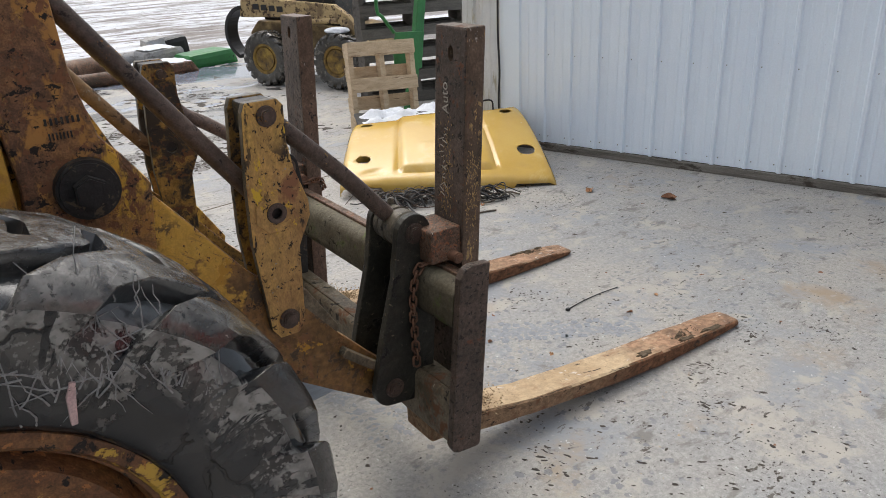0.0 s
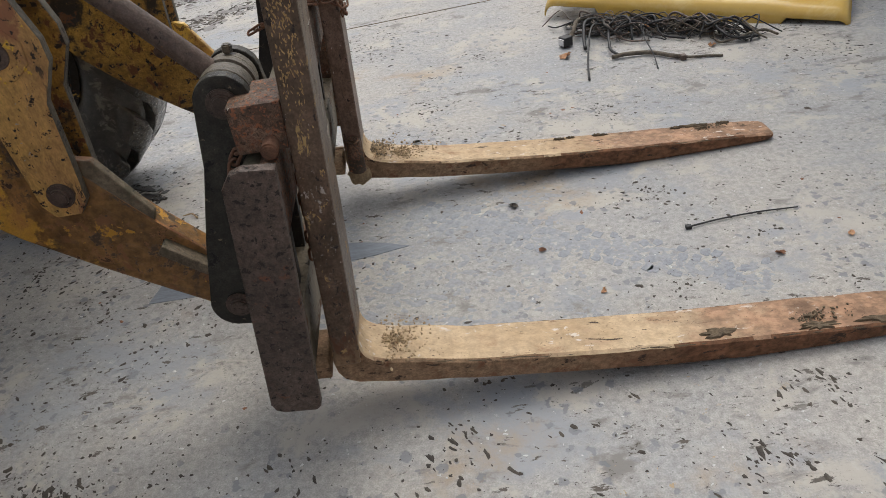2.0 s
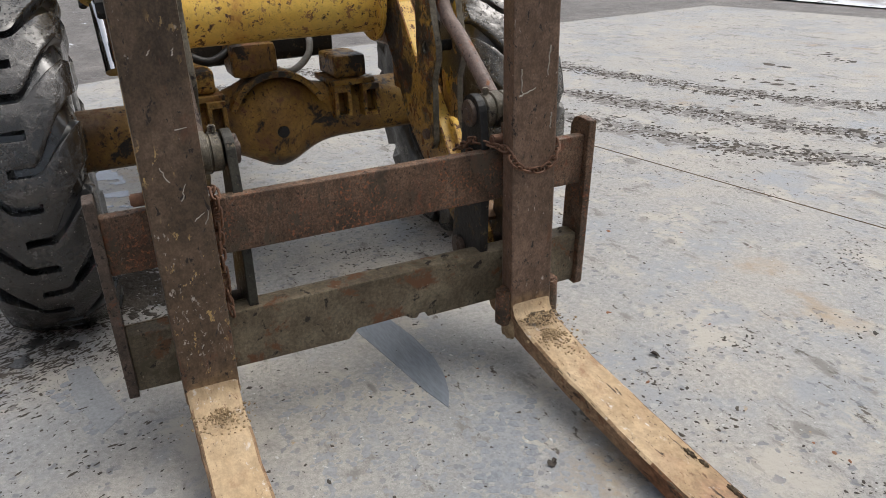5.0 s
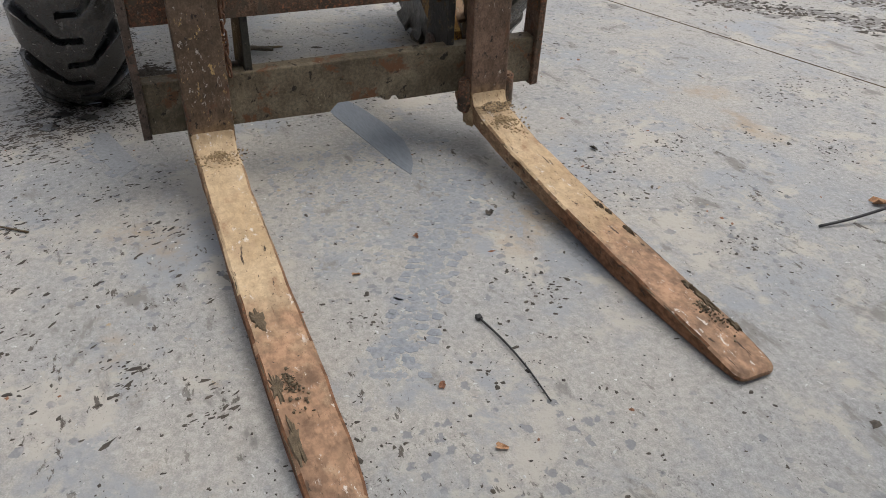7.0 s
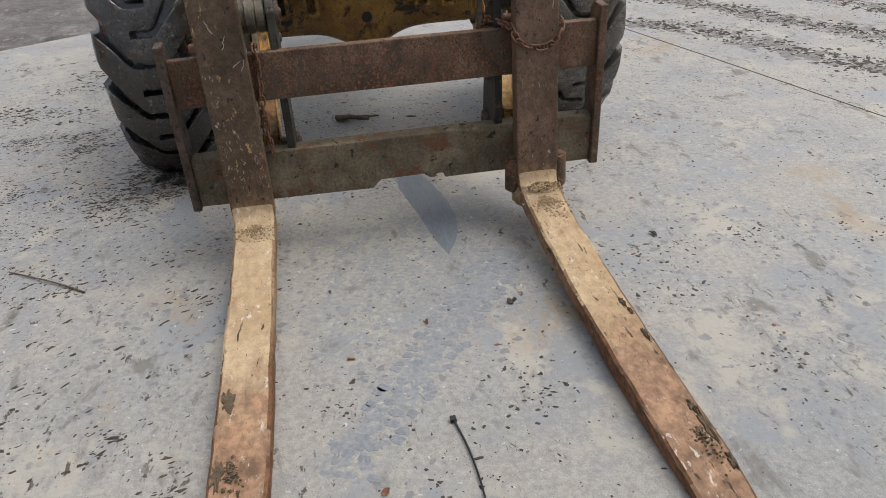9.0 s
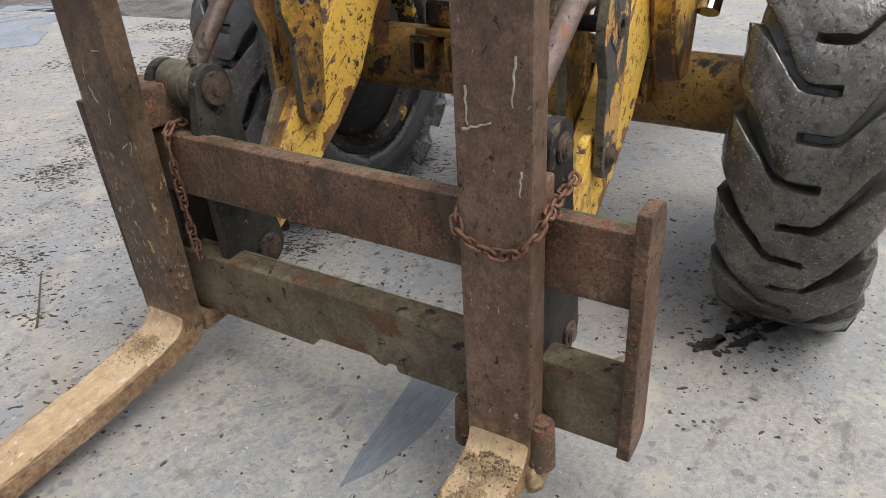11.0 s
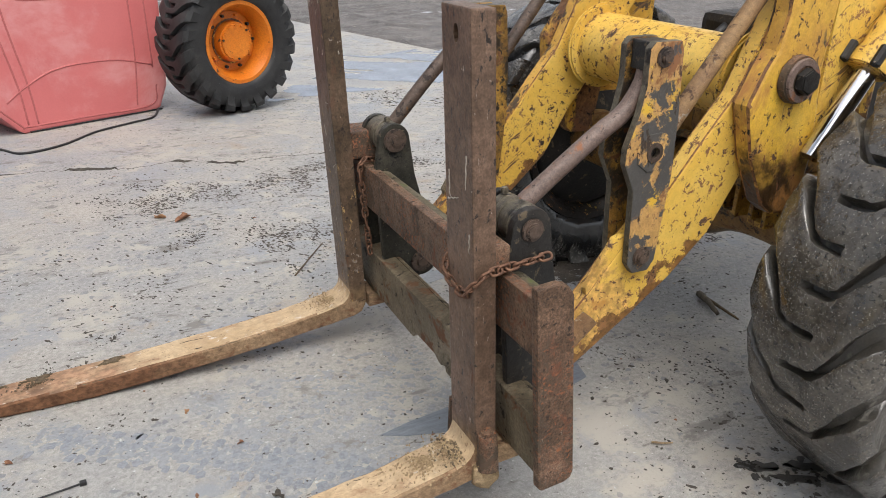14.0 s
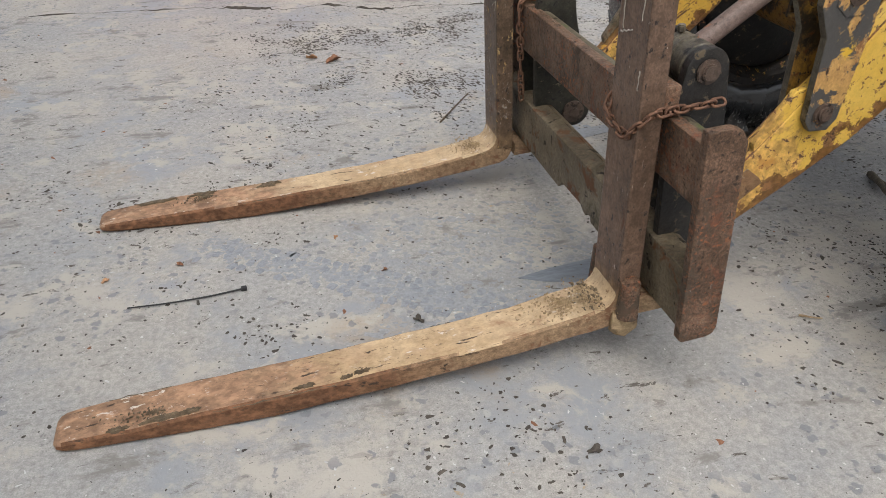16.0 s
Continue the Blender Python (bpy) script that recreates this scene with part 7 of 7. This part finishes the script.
box(bm, (-0.026, -0.015, 0.006), (-0.021, 0.015, 0.034), 0.002, Matrix.Translation((0.885, 1.385, 0.004)) @ Matrix.Rotation(0.5, 4, "Z"))
part("connector_face", bm, CHROME, conn)

# black crate with snow behind the hood
crate = thing("plastic_crate", "black plastic crate heaped with old snow", "crate")
CM = Matrix.Translation((1.93, 2.6, 0)) @ Matrix.Rotation(radians(-24), 4, "Z")
bm = bmesh.new()
box(bm, (-0.4, -0.2, 0.0), (0.4, 0.2, 0.17), 0.012, CM)
box(bm, (-0.415, -0.215, 0.15), (0.415, 0.215, 0.178), 0.008, CM)
part("box", bm, BLACK, crate)
bm = bmesh.new()
bmesh.ops.create_grid(bm, x_segments=60, y_segments=30, size=0.5)
for v in bm.verts:
    q = max(abs(v.co.x), abs(v.co.y)) * 2
    h = 0.02 + 0.07 * noise.noise(Vector((v.co.x * 7, v.co.y * 4, 1.0))) + 0.02 * noise.noise(Vector((v.co.x * 22, v.co.y * 14, 2.0)))
    v.co = Vector((v.co.x * 0.8, v.co.y * 0.4, 0.172 + max(h, 0.0) * (1 - q ** 6)))
bmesh.ops.transform(bm, matrix=CM, verts=bm.verts)
part("snow", bm, SNOW, crate, "lumpy old snow", smooth=180)


# ---- pallets ----
def pallet(label, m, mat, w, h, front, back, gap):
    """A pallet standing on its edge: boards across at these heights, three stringers, boards behind."""
    th = thing("pallet", label, "pallet", "wooden pallets against the wall")
    for (y0, y1), heights in (((-0.055, -0.04), front), ((0.04, 0.055), back)):
        for k, f in enumerate(heights):
            z = (h - gap) * f
            bm = bmesh.new()
            box(bm, (-w / 2, y0, z), (w / 2, y1, z + gap), 0.003)
            roughen(bm, 0.004, 9, k * 1.7 + y0)
            bmesh.ops.transform(bm, matrix=m, verts=bm.verts)
            part("board", bm, mat, th)
    for x in (-w / 2 + 0.022, 0.0, w / 2 - 0.022):
        bm = bmesh.new()
        box(bm, (x - 0.02, -0.0395, 0.0), (x + 0.02, 0.0395, h), 0.003, m)
        part("stringer", bm, mat, th)
    return th


PM = Matrix.Translation((1.96, 3.05, 0)) @ Matrix.Rotation(radians(-8), 4, "Z") @ Matrix.Rotation(radians(-10), 4, "X") @ Matrix.Rotation(radians(2), 4, "Y")
pallet("pale wooden pallet standing on edge behind the hood", PM, WOOD, 0.54, 0.645, (0, 0.52, 1), (0, 0.28, 0.68, 1), 0.1)
for k in range(4):
    DM = Matrix.Translation((2.72 + 0.06 * k, 3.75 + 0.13 * k, 0)) @ Matrix.Rotation(radians(-10), 4, "Z") @ Matrix.Rotation(radians(-4), 4, "X")
    pallet("dark weathered pallet standing against the wall", DM, DARK_WOOD, 0.98, 1.2, [q / 6 for q in range(7)], [q / 6 for q in range(7)], 0.085)

# ---- green implement frame ----
frame_g = thing("implement_frame", "green painted steel implement frame leaning at the pallets", "implement frame")
bm = bmesh.new()
prism(bm, [(2.26, 0.0), (2.33, 0.0), (2.47, 0.66), (2.56, 1.3), (2.49, 1.3), (2.4, 0.7)], 3.24, 3.3, bevel=0.006)
part("post", bm, GREEN, frame_g)
bm = bmesh.new()
prism(bm, [(2.18, 0.32), (2.42, 0.38), (2.46, 0.66), (2.2, 0.675), (2.17, 0.55)], 3.22, 3.24, bevel=0.004)
part("plate", bm, GREEN, frame_g)
bm = bmesh.new()
sweep(bm, smooth_path([(2.2, 3.25, 0.67), (2.1, 3.25, 0.8), (2.06, 3.25, 0.86), (2.06, 3.25, 1.25)], 3), 0.014, 8)
part("brace", bm, GREEN, frame_g, smooth=40)
bm = bmesh.new()
box(bm, (-0.62, -0.2, 0.0), (-0.565, -0.12, 2.4), 0.006)
post = part("post", bm, DARK_GREEN)
post.matrix_world = metric(WALL_M)
tagged(post, "dark green painted steel post at the wall", "post")

# ---- compact loader in the yard ----
skid = thing("skid_steer", "small tan skid-steer loader with muddy wheels", "skid steer loader")
SKF = Vector((0.46, -0.888, 0)).normalized()
SKM = Matrix(((SKF.x, -SKF.y, 0, 2.36), (SKF.y, SKF.x, 0, 5.22), (0, 0, 1, 0), (0, 0, 0, 1)))     # x ahead, y to its left


def on_skid(name, bm, mat, parent=None, label="", smooth=None):
    bmesh.ops.transform(bm, matrix=SKM, verts=bm.verts)
    return part(name, bm, mat, parent or skid, label, smooth)


bm = bmesh.new()
prism(bm, [(-0.72, 0.26), (0.6, 0.2), (0.72, 0.34), (0.6, 0.5), (0.3, 0.56), (-0.66, 0.62), (-0.78, 0.5)], 0.1, 0.85, bevel=0.02)
on_skid("body", bm, MUDDY_TAN)
bm = bmesh.new()
prism(bm, [(-0.82, 0.66), (-0.78, 0.86), (0.1, 0.8), (0.36, 0.78), (0.52, 0.68), (0.72, 0.42), (0.64, 0.4), (0.42, 0.6), (0.1, 0.66)], 0.02, 0.09, bevel=0.012)
boom = on_skid("boom", bm, TAN)
bm = bmesh.new()
prism(bm, [(-0.66, 0.62), (0.3, 0.56), (0.2, 1.2), (-0.5, 1.25)], 0.2, 0.75, bevel=0.02)
on_skid("cab", bm, DARK_STEEL)
bm = bmesh.new()
cyl(bm, (-0.2, 0.03, 0.62), (0.4, 0.03, 0.63), 0.03, seg=14)
on_skid("boom_cylinder", bm, TAN, smooth=40)
for k in range(4):
    bm = bmesh.new()
    box(bm, (-0.62 + 0.1 * k, 0.012, 0.735 - 0.008 * k), (-0.55 + 0.1 * k, 0.019, 0.79 - 0.008 * k), 0.002)
    on_skid("lettering_bar", bm, BLACK, boom)
bm = bmesh.new()
prism(bm, circle(-0.74, 0.5, 0.28, 14, 100, 245) + circle(-0.74, 0.5, 0.24, 14, 245, 100), -0.02, 0.14, bevel=0.004)
on_skid("rear_guard", bm, BLACK)
for x in (-0.42, 0.46):
    w = thing("wheel", "", "")
    w.parent = skid
    bm = tyre_mesh((x, -0.06, 0.27), 0.275, 0.1, 0.14, 16, 0.022, (0.15, 0.42))
    on_skid("tyre", bm, (MUDDY_RUBBER, MUDDY_TREAD), w, "muddy black tyre", smooth=40)
    bm = rim_mesh((x, -0.06, 0.27), 0.14, 0.085, -0.02)
    on_skid("rim", bm, TAN_YELLOW, w, "yellow muddy rim", smooth=40)
    for k in range(8):
        a = 2 * math.pi * k / 8
        bm = bmesh.new()
        cyl(bm, (x + 0.075 * math.cos(a), -0.125, 0.27 + 0.075 * math.sin(a)), (x + 0.075 * math.cos(a), -0.1, 0.27 + 0.075 * math.sin(a)), 0.011, seg=6)
        on_skid("wheel_nut", bm, DARK_STEEL, w)
    if x > 0:
        bm = bmesh.new()
        bmesh.ops.create_icosphere(bm, subdivisions=3, radius=1.0)
        roughen(bm, 0.2, 1.5)
        bmesh.ops.transform(bm, matrix=Matrix.Translation((x - 0.02, -0.06, 0.55)) @ Matrix.Diagonal((0.13, 0.09, 0.035, 1)), verts=bm.verts)
        on_skid("snow", bm, SNOW, w, "cap of snow", smooth=180)

# ---- discarded parts at the edge of the yard ----
def pile_box(name, label, category, mat, cx, cy, w, d, h, rot, snow=False, taper=0.8):
    th = thing(name, label, category, "discarded parts in the yard")
    m = Matrix.Translation((cx, cy, -0.02)) @ Matrix.Rotation(radians(rot), 4, "Z")
    bm = bmesh.new()
    prism(bm, [(-w / 2, 0), (w / 2, 0), (w / 2 * taper, h), (-w / 2 * (taper + 0.1), h * 0.9)], -d / 2, d / 2, bevel=min(0.06, h * 0.33))
    bmesh.ops.transform(bm, matrix=m, verts=bm.verts)
    part("body", bm, mat, th)
    if snow:
        bm = bmesh.new()
        bmesh.ops.create_grid(bm, x_segments=14, y_segments=8, size=0.5)
        for v in bm.verts:
            q = max(abs(v.co.x), abs(v.co.y)) * 2
            v.co = Vector((v.co.x * w * 0.8, v.co.y * d * 0.85, h * 0.95 + 0.035 * (1 - q ** 3) + 0.012 * noise.noise(v.co * 9)))
        bmesh.ops.transform(bm, matrix=m, verts=bm.verts)
        part("snow", bm, SNOW, th, "layer of old snow", smooth=180)
    return th


gh = pile_box("tractor_hood", "green tractor hood lying in the yard", "tractor hood", GREEN, 2.1, 7.6, 0.75, 0.4, 0.2, 14, taper=0.75)
for k in range(9):
    bm = bmesh.new()
    box(bm, (1.9 + 0.06 * k, 7.36 + 0.014 * k, 0.04), (1.94 + 0.06 * k, 7.37 + 0.014 * k, 0.085), 0.002)
    part("lettering_bar", bm, BLACK, gh)
pile_box("counterweight", "brown steel slab capped with snow", "steel slab", BROWN_STEEL, 1.45, 7.3, 0.85, 0.4, 0.15, 5, True)
pile_box("counterweight", "grey slab capped with snow", "steel slab", CONCRETE, 1.6, 7.9, 0.5, 0.4, 0.26, 10, True)
pile_box("radiator", "black finned radiator on the pile", "radiator", BLACK, 1.95, 8.3, 0.34, 0.3, 0.34, 0)
pile_box("grey_tank", "grey dented tank among the parts", "tank", CONCRETE, 1.66, 8.2, 0.3, 0.3, 0.36, 0)
for cx, cy, ln, r, rot in ((0.55, 7.5, 0.55, 0.13, 20), (1.05, 8.0, 0.95, 0.11, 12), (0.35, 7.0, 0.6, 0.08, -5)):
    bm = bmesh.new()
    d = Vector((math.cos(radians(rot)), math.sin(radians(rot)), 0)) * ln
    c = Vector((cx, cy, r - 0.02))
    cyl(bm, c - d, c + d, r, seg=20, bevel=0.015)
    roughen(bm, 0.01, 5)
    tagged(part("rusty_pipe", bm, BROWN_STEEL if cx < 1 else CONCRETE, smooth=40), "rusty steel pipe lying in the yard", "pipe", "discarded parts in the yard")

# ---- red panel and orange wheel ----
red = thing("cab_panel", "faded red moulded plastic cab panel standing on the slab", "plastic panel")
RA, RB = Vector((1.16, -3.56, 0.0)), Vector((0.225, -3.98, 0.0))
RX = (RB - RA).normalized()
RN = Vector((-RX.y, RX.x, 0))
RN = RN if RN.y > 0 else -RN
RM = Matrix(((RX.x, -RN.x, 0, RA.x), (RX.y, -RN.y, 0, RA.y), (0, 0, 1, 0), (0, 0, 0, 1)))      # x along the foot, y away from the camera side
RW = (RB - RA).length
bm = bmesh.new()
prism(bm, [(-0.16, 0.24), (0.045, 0.014), (0.075, 0.0), (RW - 0.05, 0.0), (RW - 0.02, 0.02), (RW + 0.05, 0.17), (RW + 0.06, 0.5), (RW + 0.07, 1.5), (-0.3, 1.5)], 0.0, 0.5, bevel=0.02)
bmesh.ops.transform(bm, matrix=RM, verts=bm.verts)
body = part("shell", bm, RED, red)
for pts in ([(0.1, 0.05), (0.08, 0.3), (0.0, 0.75), (-0.06, 1.3)], [(0.16, 0.05), (0.14, 0.3), (0.07, 0.75), (0.03, 1.3)], [(0.83, 0.06), (0.86, 0.4), (0.86, 0.9), (0.84, 1.3)], [(0.98, 0.3), (0.97, 0.9), (0.95, 1.3)], [(0.0, 0.2), (0.12, 0.28), (0.3, 0.36), (0.5, 0.385), (0.75, 0.375), (0.98, 0.32)], [(-0.12, 0.245), (0.06, 0.05), (0.1, 0.04), (0.5, 0.04), (0.93, 0.045), (0.99, 0.18)], [(0.1, 0.85), (0.2, 0.79), (0.6, 0.8), (0.76, 0.84), (0.8, 0.95)]):
    bm = bmesh.new()
    sweep(bm, smooth_path([(a, 0.004, b) for a, b in pts], 8), 0.0075, 8)
    bmesh.ops.transform(bm, matrix=RM, verts=bm.verts)
    part("moulding", bm, DARK_RED, red, "darker moulded line", smooth=180)
bm = bmesh.new()
sweep(bm, smooth_path([(0.1, -0.005, 0.008), (0.5, -0.008, 0.008), (RW - 0.06, -0.006, 0.008), (RW - 0.03, -0.004, 0.01)], 6), 0.006, 6)
bmesh.ops.transform(bm, matrix=RM, verts=bm.verts)
part("seal", bm, BLACK, red, "black rubber edge", smooth=180)
bm = bmesh.new()
sweep(bm, smooth_path([(1.5, -3.45, 0.006), (1.234, -3.259, 0.006), (1.103, -3.111, 0.006), (0.896, -3.213, 0.006), (0.698, -3.463, 0.006), (0.48, -3.62, 0.006), (0.329, -3.731, 0.006), (0.263, -3.977, 0.01)], 8), 0.0075, 6)
tagged(part("cable", bm, BLACK, smooth=180), "black cable lying on the concrete by the red panel", "cable")

WN = Vector((-0.42, 0.9, 0)).normalized()
WMAT = Matrix(((WN.y, WN.x, 0, -0.235), (-WN.x, WN.y, 0, -3.8), (0, 0, 1, 0.48), (0, 0, 0, 1)))
owheel = thing("spare_wheel", "black lugged tyre on an orange steel wheel", "wheel")


def on_wheel(name, bm, mat, parent=None, label="", smooth=40):
    bmesh.ops.transform(bm, matrix=WMAT, verts=bm.verts)
    return part(name, bm, mat, parent or owheel, label, smooth)


on_wheel("tyre", tyre_mesh((0, 0, 0), 0.48, 0.17, 0.262, 22, 0.035, (0.2, 0.46), 0.24, wear=0.0008), (CLEAN_RUBBER, CLEAN_RUBBER), label="black tyre with deep lugs")
orim = on_wheel("rim", rim_mesh((0, 0, 0), 0.264, 0.14, 0.06), ORANGE, label="orange painted rim")
bm = bmesh.new()
cyl(bm, (0, 0.03, 0), (0, 0.1, 0), 0.138, 0.13, seg=32, bevel=0.012)
on_wheel("hub", bm, ORANGE, orim)
for k in range(10):
    a = 2 * math.pi * k / 10
    bm = bmesh.new()
    cyl(bm, (0.178 * math.cos(a), 0.015, 0.178 * math.sin(a)), (0.178 * math.cos(a), 0.045, 0.178 * math.sin(a)), 0.011, seg=6)
    on_wheel("wheel_nut", bm, DARK_STEEL if k % 3 else ORANGE, orim, smooth=None)
bm = bmesh.new()
revolve(bm, [(0.028, 0.14), (0.034, 0.14), (0.034, 0.152), (0.028, 0.152)], (0, 0, 0), 36)
on_wheel("hub_ring", bm, RIM_RUST, orim)
for k in range(14):
    a = 2 * math.pi * (k + 0.4) / 14
    bm = bmesh.new()
    cyl(bm, (0.112 * math.cos(a), 0.098, 0.112 * math.sin(a)), (0.112 * math.cos(a), 0.108, 0.112 * math.sin(a)), 0.008, seg=6)
    on_wheel("hub_bolt", bm, ORANGE if k % 5 else DARK_STEEL, orim, smooth=None)
